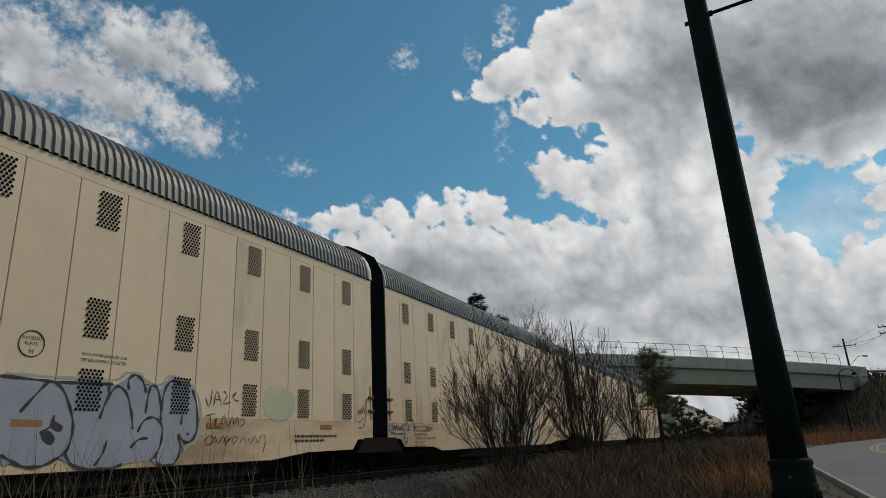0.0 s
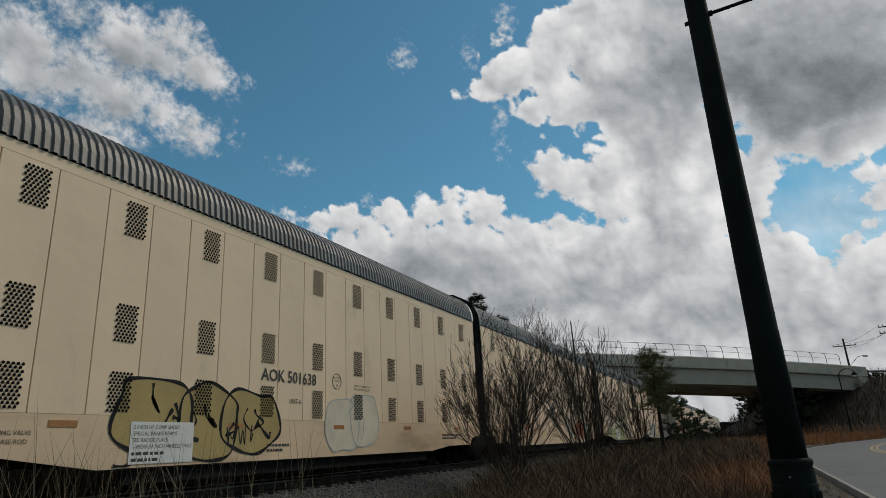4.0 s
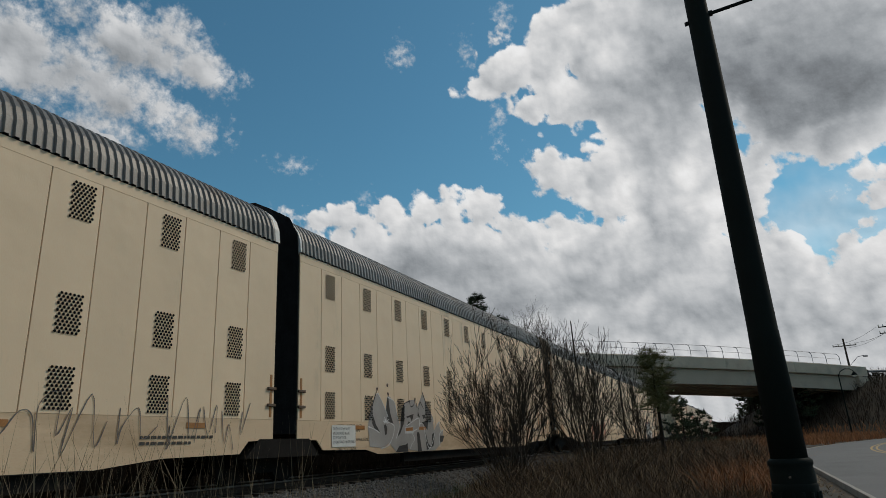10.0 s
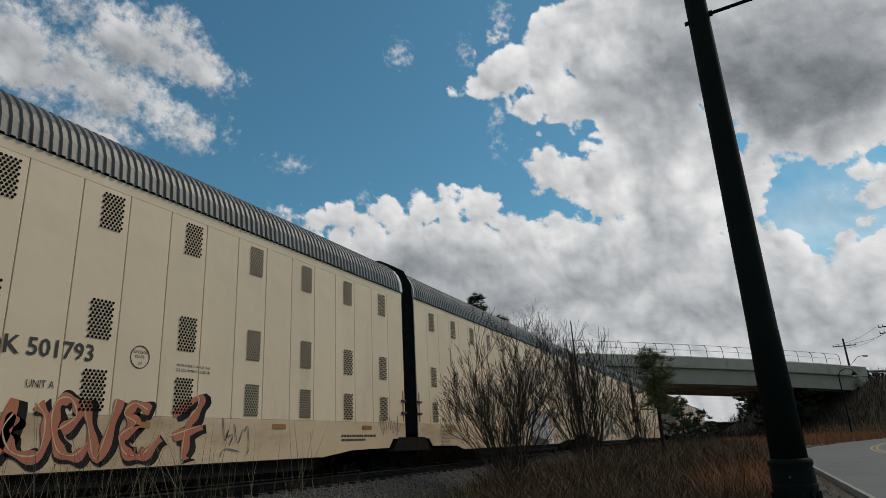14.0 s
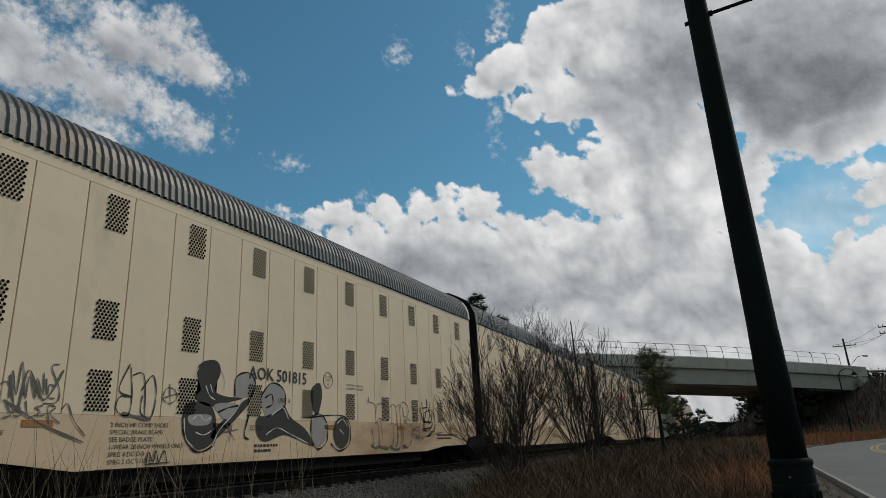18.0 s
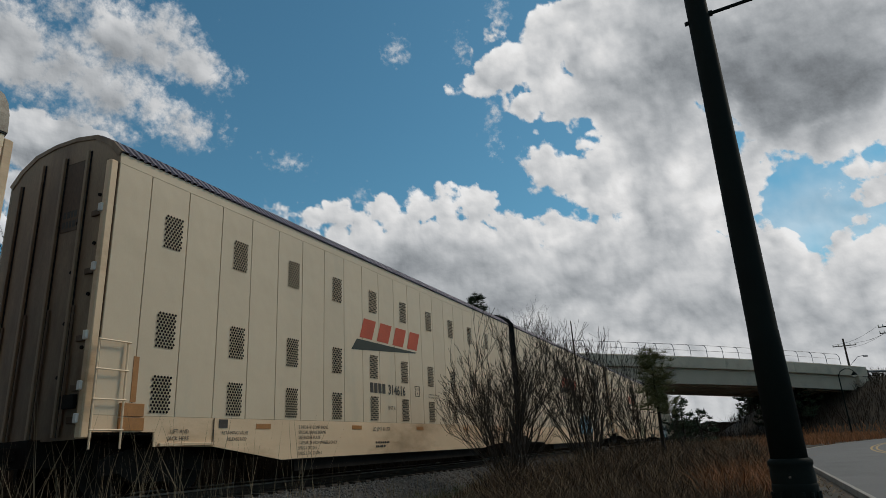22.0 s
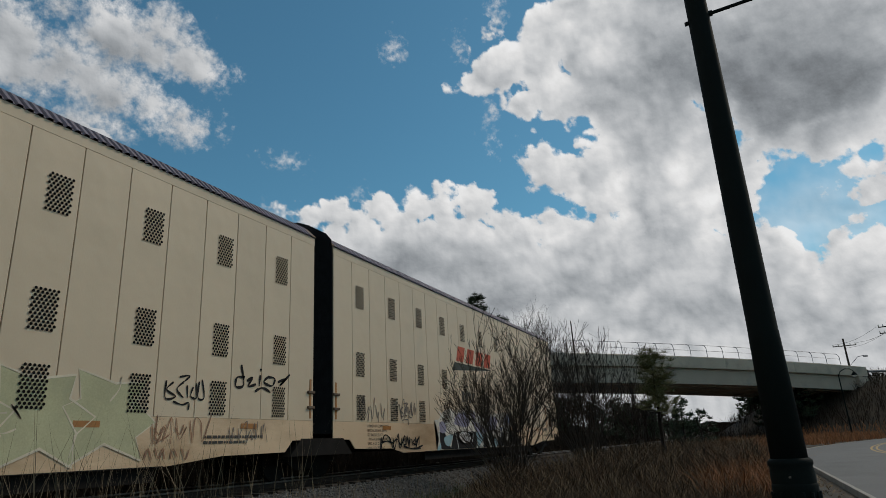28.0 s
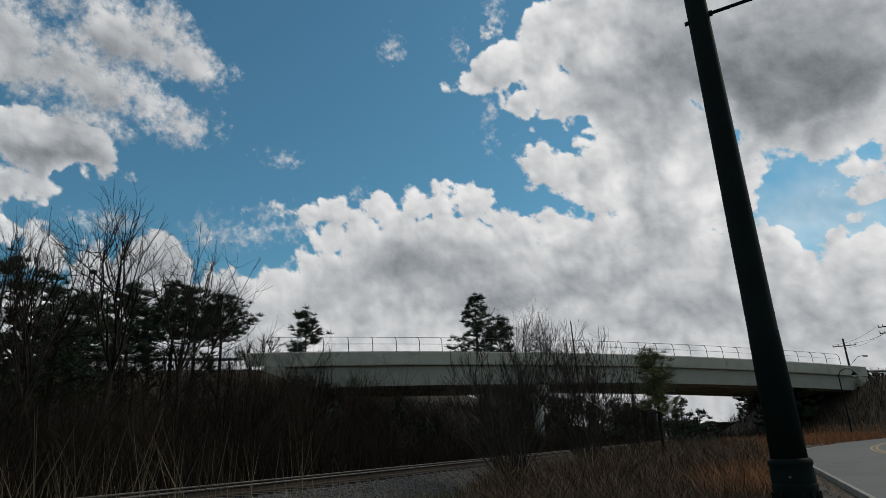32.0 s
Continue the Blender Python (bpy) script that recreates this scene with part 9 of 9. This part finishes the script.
spray(cars[3], P_PEACH, 0.03, [(-11.98, 1.29), (-12.09, 1.06), (-11.92, 0.77), (-11.56, 0.75), (-11.51, 1.22), (-11.68, 1.45)], [(-11.29, 1.08), (-11.03, 1.28), (-11.15, 1.53), (-11.36, 1.49), (-11.41, 1.18), (-11.26, 0.78), (-10.99, 0.71), (-10.8, 0.89)], [(-10.96, 1.54), (-10.81, 1.1), (-10.64, 0.64), (-10.46, 1.11), (-10.35, 1.57)], [(-9.73, 1.41), (-10.01, 1.51), (-10.19, 1.33), (-9.95, 1.18), (-10.23, 0.98), (-10.1, 0.71), (-9.77, 0.69), (-9.47, 0.96)], [(-9.24, 1.38), (-8.66, 1.69), (-8.62, 1.5), (-8.84, 1.22), (-8.92, 0.73), (-8.91, 0.58)], [(-9.2, 0.98), (-8.53, 1.16)], lift=0.0085)
spray(cars[3], P_RED, 0.03, [(-10.03, 0.77), (-10.05, 0.69), (-9.97, 0.66)], [(-9.92, 0.8), (-9.91, 0.67), (-9.83, 0.69)], [(-9.79, 0.81), (-9.8, 0.67), (-9.72, 0.76), (-9.79, 0.8)], lift=0.009)
spray(cars[3], P_LINE, 0.03, [(-7.93, 1.31), (-7.87, 0.88), (-7.77, 1.1), (-7.83, 0.94)], [(-7.83, 0.94), (-7.65, 0.99), (-7.74, 0.78)], [(-7.62, 1.2), (-7.51, 0.83), (-7.37, 1.1)], [(-7.33, 1.04), (-7.24, 1.15), (-7.18, 0.77), (-7.24, 0.61)], [(-7.98, 0.58), (-7.85, 0.73), (-7.42, 0.66)])
# black and silver character and tags on the fifth car's leading half
fill(cars[4], P_SLATE, [(-14.23, 2.23), (-14.02, 2.37), (-13.73, 2.38), (-13.63, 2.17), (-13.76, 1.83), (-13.45, 1.72), (-12.97, 1.71), (-13.36, 1.61), (-13.88, 1.51), (-14.25, 1.65), (-14.12, 1.81), (-14.21, 2.02)], 0.006)
fill(cars[4], P_SLATE, [(-14.44, 1.54), (-13.89, 1.56), (-13.68, 1.25), (-13.72, 0.89), (-14.03, 0.73), (-14.31, 0.84), (-14.51, 1.14)], 0.006)
fill(cars[4], P_SLATE, [(-12.96, 1.65), (-12.79, 1.6), (-13.47, 1.04), (-13.69, 0.91), (-13.77, 1.04)], 0.006)
fill(cars[4], P_SLATE, [(-12.52, 1.33), (-12.07, 1.39), (-11.7, 1.64), (-11.4, 1.35), (-10.87, 1.11), (-10.54, 0.73), (-11.28, 0.92), (-11.68, 0.98), (-12.23, 0.85), (-12.5, 0.99)], 0.006)
fill(cars[4], P_SLATE, [(-10.67, 2.01), (-10.34, 2.19), (-10.22, 1.9), (-10.4, 1.43), (-10.62, 1.62)], 0.006)
fill(cars[4], P_CHROME, [(-13.74, 1.56), (-13.12, 1.58), (-13.34, 1.29), (-13.6, 1.36)], 0.0066)
fill(cars[4], P_CHROME, [(-13.21, 1.75), (-13.16, 2.15), (-12.83, 2.21), (-12.64, 2.01), (-12.8, 1.75)], 0.0066)
fill(cars[4], P_CHROME, [(-12.42, 1.79), (-12.1, 2.05), (-11.72, 1.95), (-11.7, 1.58), (-12.26, 1.39)], 0.0066)
fill(cars[4], P_CHROME, [(-14.36, 1.34), (-13.84, 1.35), (-13.88, 1.18), (-14.3, 1.17)], 0.0066)
fill(cars[4], P_CHROME, [(-10.02, 1.08), (-10.12, 0.83), (-10.34, 0.72), (-10.56, 0.83), (-10.66, 1.08), (-10.57, 1.34), (-10.35, 1.45), (-10.12, 1.34)], 0.006)
fill(cars[4], P_SLATE, [(-9.03, 1.03), (-9.14, 0.76), (-9.39, 0.65), (-9.64, 0.77), (-9.74, 1.03), (-9.64, 1.3), (-9.39, 1.41), (-9.14, 1.31)], 0.006)
spray(cars[4], P_BLACK, 0.05, [(-13.21, 1.73), (-13.19, 2.11), (-12.83, 2.23), (-12.61, 2.02), (-12.76, 1.72)], [(-12.42, 1.79), (-12.1, 2.07), (-11.68, 1.95), (-11.66, 1.56), (-12.25, 1.35)], [(-12.31, 1.74), (-12.09, 1.83), (-12.05, 1.63), (-12.26, 1.54)], [(-14.5, 1.09), (-14.3, 0.78), (-14.03, 0.69), (-13.71, 0.83), (-13.62, 1.2)], [(-10.66, 1.04), (-10.62, 1.36), (-10.31, 1.46), (-10.02, 1.24), (-10.02, 0.85), (-10.34, 0.66), (-10.61, 0.79)], [(-10.88, 1.36), (-9.49, 1.45), (-9.03, 1.25), (-9.03, 0.77), (-9.49, 0.6), (-9.86, 0.78)], [(-12.78, 1.38), (-12.89, 0.99), (-12.75, 0.9)], [(-13.65, 1.41), (-13.35, 1.51), (-13.04, 1.56)], lift=0.0085)
spray(cars[4], P_WHITE, 0.035, [(-14.3, 1.8), (-14.28, 2.06), (-14.2, 2.23)], [(-14, 1.9), (-13.9, 1.72), (-13.74, 1.64)], [(-13.89, 1.93), (-13.81, 1.77)], [(-14.48, 1.29), (-14.41, 0.94), (-14.21, 0.77)], [(-14.28, 1.27), (-14.12, 1.35), (-13.97, 1.25), (-13.81, 1.32)], [(-14.19, 1.04), (-13.98, 0.99), (-13.79, 1.07)], [(-13.61, 2.23), (-13.5, 2.01), (-13.53, 1.85)], [(-12.97, 1.71), (-13.19, 1.42), (-13.58, 1.09), (-13.75, 0.79)], [(-12.24, 0.99), (-11.88, 1.13), (-11.45, 1.01), (-10.76, 0.79)], [(-12.07, 1.39), (-11.7, 1.56), (-11.5, 1.32)], [(-9.59, 1.25), (-9.34, 1.36), (-9.13, 1.18)], [(-9.49, 1.11), (-9.29, 1)], lift=0.0095)
spray(cars[4], P_LINE, 0.03, [(-13.47, 1.04), (-13.06, 1.1)], [(-13.41, 1.18), (-13.15, 0.88)], [(-13.25, 1.2), (-13.31, 0.86)], [(-17.63, 1.49), (-17.63, 1.88), (-17.54, 1.54), (-17.51, 2.01), (-17.42, 1.54)], [(-17.4, 1.5), (-17.38, 1.82), (-17.27, 1.51)], [(-17.26, 1.51), (-17.27, 1.79), (-17.15, 1.56), (-17.18, 1.88)], [(-17.13, 1.8), (-17.1, 1.56)], [(-16.99, 1.69), (-17.08, 1.71), (-17.07, 1.54), (-16.97, 1.52)], [(-16.96, 2.02), (-17.07, 1.97), (-16.91, 1.65), (-16.93, 1.47), (-17.14, 1.44)], [(-17.56, 1.38), (-17.66, 1.42), (-17.57, 1.27), (-17.68, 1.23)], [(-17.54, 1.38), (-17.54, 1.27), (-17.44, 1.27), (-17.48, 1.4), (-17.54, 1.38)], [(-17.39, 1.47), (-17.33, 1.25), (-17.24, 1.27)])
spray(cars[4], P_LINE, 0.03, [(-17.13, 1.41), (-17.24, 1.38), (-17.16, 1.33), (-17.21, 1.27), (-17.09, 1.28)], [(-17.01, 1.16), (-17.05, 1.4), (-16.93, 1.39), (-17.01, 1.3), (-16.84, 1.16)], [(-16.84, 1.36), (-16.75, 1.45), (-16.62, 1.21), (-16.4, 0.98)], [(-17.77, 1.68), (-17.69, 1.72), (-17.61, 1.61)], [(-14.99, 1.66), (-14.92, 1.79), (-14.75, 1.78), (-14.68, 1.63), (-14.83, 1.53), (-14.98, 1.59), (-14.99, 1.66)], [(-14.86, 1.87), (-14.82, 1.48)], [(-15.01, 1.61), (-14.65, 1.72)])
spray(cars[4], P_SLATE, 0.035, [(-15.72, 2.14), (-15.89, 1.71), (-15.64, 1.61), (-15.86, 1.6), (-15.91, 1.39), (-15.68, 1.31), (-15.63, 1.61), (-15.7, 2.09)], [(-15.65, 1.96), (-15.42, 1.97), (-15.34, 1.29)], [(-15.45, 1.72), (-15.24, 1.99), (-15.14, 1.66), (-15.22, 1.27), (-15.43, 1.36), (-15.42, 1.64)], [(-15.23, 0.54), (-15.2, 0.72), (-15.09, 0.55), (-15.05, 0.74), (-14.97, 0.55), (-14.87, 0.73), (-14.79, 0.52)], [(-15.26, 0.52), (-14.73, 0.54)])
spray(cars[4], P_LINE, 0.09, [(-15.79, 1.33), (-15.51, 1.29), (-15.21, 1.25)])
# tags and outline letters on the fifth car's trailing half
spray(cars[4], P_LINE, 0.035, [(2.32, 1.77), (2.34, 1.97), (2.43, 1.76), (2.45, 2.02), (2.51, 1.77)], [(2.54, 1.77), (2.57, 2.04), (2.68, 1.78)], [(2.71, 1.78), (2.7, 2.05), (2.82, 1.81), (2.79, 2.06)], [(2.83, 1.98), (2.92, 2.07), (3.07, 2), (3.06, 1.81), (2.92, 1.77), (2.84, 1.89)], [(2.31, 1.61), (2.42, 1.7), (2.47, 1.58), (2.36, 1.54), (2.31, 1.61)], [(2.52, 1.56), (2.52, 1.69), (2.62, 1.63), (2.54, 1.61), (2.64, 1.55)], [(2.67, 1.68), (2.79, 1.72), (2.71, 1.56), (2.85, 1.58)], [(2.37, 1.5), (2.28, 1.42), (2.32, 1.31), (2.47, 1.33)], [(2.52, 1.3), (2.51, 1.47), (2.59, 1.43), (2.55, 1.37), (2.66, 1.3)], [(2.67, 1.46), (2.71, 1.32), (2.8, 1.33), (2.78, 1.48)])
spray(cars[4], P_LINE, 0.035, [(2.85, 1.3), (2.84, 1.47), (2.97, 1.39), (2.86, 1.32)], [(2.49, 1.49), (3.13, 1.49)])
spray(cars[4], P_SLATE, 0.045, [(4.33, 2.3), (4.35, 2.06), (4.05, 1.76), (4.04, 1.53), (3.99, 1.35), (4.03, 1.22), (4.24, 1.04), (4.33, 1.22), (4.25, 1.5), (4.09, 1.58)], [(4.35, 2.06), (4.65, 2.04), (4.77, 1.76), (4.77, 1.47), (4.89, 1.52)], [(4.77, 1.76), (4.85, 1.94), (5.03, 1.97), (5.14, 1.78)], [(4.3, 1.54), (4.41, 1)], [(4.35, 2.06), (4.4, 1.64)], [(4.5, 1.55), (4.6, 1.09), (4.76, 0.99), (4.93, 1.07)], [(5.02, 1.48), (5.16, 1.56), (5.26, 1.34), (5.24, 1.09), (5.04, 0.99), (4.93, 1.14), (5, 1.43)], [(5.58, 1.8), (5.71, 1.92), (5.93, 1.88), (5.95, 1.56)], [(5.93, 1.88), (6.22, 1.93), (6.38, 1.85)], [(5.58, 1.8), (5.72, 1.35)])
spray(cars[4], P_SLATE, 0.045, [(5.82, 1.45), (5.99, 1.49), (6.13, 1.25), (6.12, 0.94), (5.99, 0.79)], [(5.29, 0.99), (5.47, 0.8), (5.7, 0.84), (5.69, 1.04)], [(6.31, 1.85), (6.53, 1.97), (6.78, 1.87), (6.86, 1.43)], [(6.46, 1.85), (6.58, 1.31)], [(6.47, 1.1), (6.57, 1.37), (6.81, 1.45), (7.04, 1.26), (7.01, 0.93), (6.78, 0.72), (6.58, 0.83), (6.47, 1.1)])
spray(cars[4], P_SLATE, 0.09, [(4.36, 0.95), (4.61, 0.98), (4.91, 1.04), (5.1, 0.92), (5.32, 0.94), (5.49, 0.8), (5.73, 0.83), (5.96, 0.73), (6.24, 0.76), (6.48, 0.88)], [(6.54, 0.8), (6.78, 0.69), (7, 0.79)])
spray(cars[4], P_LINE, 0.035, [(11.74, 2.07), (11.94, 2), (12.12, 1.62), (12.17, 1.15), (12.03, 0.93), (12.08, 0.82)], [(11.81, 1.6), (11.92, 1.61), (12, 1.23)], [(12.08, 1.79), (12.2, 1.9), (12.39, 1.88)], [(12.33, 1.55), (12.41, 1.39), (12.49, 0.77)], [(12.85, 1.92), (12.99, 2), (13.14, 1.9), (13.23, 1.6), (13.24, 1.38), (13.14, 1.35)], [(13.2, 1.86), (13.33, 1.98), (13.55, 1.93), (13.7, 1.71), (13.68, 1.48), (13.55, 1.43), (13.43, 1.83)], [(13.55, 0.91), (13.58, 1.26), (13.71, 1.42), (13.91, 1.4), (14.02, 1.13), (13.91, 0.82)], [(12.81, 1.58), (12.9, 1), (12.85, 0.72)], [(13.24, 1.38), (13.37, 1.25), (13.38, 0.83)])
spray(cars[4], P_BLACK, 0.045, [(14.89, 2.03), (14.76, 1.97), (14.9, 1.86), (15.08, 2.05), (14.98, 1.73)], [(14.98, 2.06), (15.22, 2.01), (15.22, 1.75), (15.05, 1.69)], [(15.32, 1.7), (14.99, 1.63), (15.13, 1.54), (15.34, 1.5), (15.21, 1.41), (14.98, 1.46)], [(15.38, 1.81), (15.46, 1.71), (15.37, 1.65)], [(15.33, 1.55), (15.44, 1.45), (15.53, 1.66), (15.58, 1.45)], [(15.25, 1.37), (15.42, 1.34), (15.62, 1.42), (15.56, 1.28)], [(15.67, 1.72), (15.68, 1.99), (15.88, 1.89), (15.7, 1.72)], [(15.94, 1.73), (15.95, 2), (16.09, 1.76), (16.1, 2.09)], [(15.56, 1.71), (15.82, 1.67), (16.13, 1.58)])
spray(cars[4], P_BLACK, 0.055, [(14.19, 1.13), (14.34, 1.26), (14.53, 1.23), (14.64, 1.09), (14.49, 1.04), (14.29, 1.04)], [(14.11, 1.04), (14.1, 0.86), (14.21, 0.7), (14.38, 0.61), (14.65, 0.62), (14.79, 0.8), (14.79, 1.04), (14.63, 1.2)], [(14.27, 0.86), (14.38, 0.92), (14.62, 0.92), (14.63, 0.79), (14.45, 0.79)], [(14.37, 0.69), (14.46, 0.76), (14.51, 0.66)], [(14.66, 1.12), (15.19, 1.21), (15.25, 0.7), (14.83, 0.65)], [(14.86, 0.99), (14.94, 1.04), (15.01, 0.85), (14.89, 0.75), (14.86, 0.99)])
spray(cars[4], P_BLACK, 0.03, [(18.47, 1.9), (18.57, 2.08), (18.68, 1.91), (18.78, 2.08), (18.85, 1.92), (19.01, 2.12), (19.08, 1.93)], [(18.47, 1.58), (18.57, 1.8), (18.79, 1.62), (18.9, 1.83), (19.01, 1.6), (19.17, 1.83), (19.24, 1.4)], [(18.48, 1.5), (18.79, 1.55)], [(17.99, 0.78), (18.09, 0.92), (18.19, 0.78), (18.29, 0.96), (18.37, 0.75), (18.49, 0.92), (18.56, 0.75)])
spray(cars[4], P_LINE, 0.03, [(20.61, 2.47), (20.85, 3.32), (21.06, 2.58)], [(20.67, 2.85), (21.01, 2.96)], [(20.66, 2.11), (20.89, 2.42), (21.1, 2.14)])
# blue and white creature on the last car's trailing half
fill(cars[6], P_STEELB, [(12.8, 1.51), (13.03, 1.64), (13.58, 1.67), (13.56, 1.83), (13.83, 1.85), (13.79, 1.69), (13.99, 1.56), (13.7, 1.42), (13.25, 1.37), (12.93, 1.46)], 0.0095, False)
fill(cars[6], P_WHITE, [(12.74, 1.43), (12.87, 1.55), (13.01, 1.52), (12.99, 1.36), (13.13, 1.22), (13.41, 1.19), (13.4, 1.07), (12.84, 1.22)], 0.0098)
fill(cars[6], P_STEELB, [(12.36, 1.28), (12.75, 1.25), (12.62, 1.1), (12.39, 1.05)], 0.0095, False)
fill(cars[6], P_WHITE, [(12.55, 1.1), (12.72, 1.22), (13.1, 1.18), (13.34, 1.02), (12.86, 1.1)], 0.0101, False)
fill(cars[6], P_STEELB, [(12.4, 1.02), (12.7, 1.05), (12.96, 0.92), (12.9, 0.81), (12.42, 0.86)], 0.0096, False)
fill(cars[6], P_BLACK, [(12.42, 0.9), (12.81, 0.85), (13.2, 0.72), (13.46, 0.8), (13.42, 0.49), (12.48, 0.49)], 0.0099, False)
fill(cars[6], P_BLACK, [(14.37, 0.95), (14.67, 0.77), (14.84, 0.72), (15.17, 0.53), (15.1, 0.49), (14.38, 0.49), (14.63, 0.64)], 0.0062, False)
fill(cars[6], P_PALEB, [(14.87, 0.67), (15.13, 0.54), (14.95, 0.57)], 0.0075, False)
fill(cars[6], P_PALEB, [(13.17, 1.28), (13.29, 1.39), (13.52, 1.4), (13.45, 1.21), (13.29, 1.18)], 0.0103)
spray(cars[6], P_BLACK, 0.05, [(13.05, 1.64), (13, 1.76), (13.05, 1.83), (13.14, 1.8), (13.12, 1.66)], [(13.2, 1.69), (13.2, 1.84), (13.31, 1.88), (13.53, 1.86)], [(13.27, 1.74), (13.33, 1.83)], [(13.92, 1.69), (13.97, 1.56), (13.94, 1.45)], [(13.67, 1.35), (13.73, 1.42)], [(13.18, 1.2), (13.38, 1.39)], [(13.25, 1.18), (13.47, 1.37)], [(12.84, 1.22), (13.15, 1.12), (13.42, 1.08)], lift=0.0108)
spray(cars[6], P_WHITE, 0.04, [(12.56, 0.49), (12.7, 0.55), (12.67, 0.61), (12.82, 0.49)], [(12.89, 0.58), (12.95, 0.49)], [(13.01, 0.58), (12.99, 0.5), (13.09, 0.49)], lift=0.0112)
spray(cars[6], P_LINE, 0.035, [(16.83, 1.48), (16.94, 1.7), (17.27, 1.75), (17.48, 1.61), (17.46, 1.35), (17.13, 1.26), (16.89, 1.34), (16.83, 1.48)], [(16.96, 1.37), (17.03, 1.65), (17.13, 1.37), (17.19, 1.66), (17.29, 1.38), (17.38, 1.64)], [(17.5, 1.38), (17.7, 1.8), (17.64, 1.35)], [(17.53, 1.67), (17.89, 1.66)], [(18.59, 1.96), (18.75, 2.1), (18.92, 1.96), (19.09, 2.1), (19.29, 1.95)])
spray(cars[6], P_LINE, 0.03, [(13.51, 0.75), (13.59, 0.83), (13.7, 0.73), (13.78, 0.83)], [(13.53, 0.59), (13.7, 0.7), (13.86, 0.58)], [(13.59, 0.51), (13.76, 0.6), (13.97, 0.51)])


def motions():
    for k, car in enumerate(cars):
        walk(car, [(t, pose(TRACK_X, y + k * CAR, 0)) for t, y in ROLL])
    # the cloud layer drifts by the same small turn
    turn = Vector((0.0137, 0.0016, 0.0184))
    rows = []
    for t in (0.0, 8.0, 16.0, 24.0, 32.0):
        rows.append((t, Matrix.Translation(EYE) @ Matrix.Rotation(turn.length * t / 32.0, 4, turn.normalized())))
    walk(clouds, rows)
    # wheels roll with the train
    turns = []
    t = 0.0
    while t < 32.0:
        turns.append(t)
        t += 2 / FPS
    turns.append(32.0)
    for car in cars:
        for ob in car.children_recursive:
            if ob.name.startswith("wheelset"):
                y = ob.location.y
                walk(ob, [(t, pose(0, y, 0.457) @ Matrix.Rotation(-(running(t) - running(0)) / 0.457, 4, "X")) for t in turns])


motions()
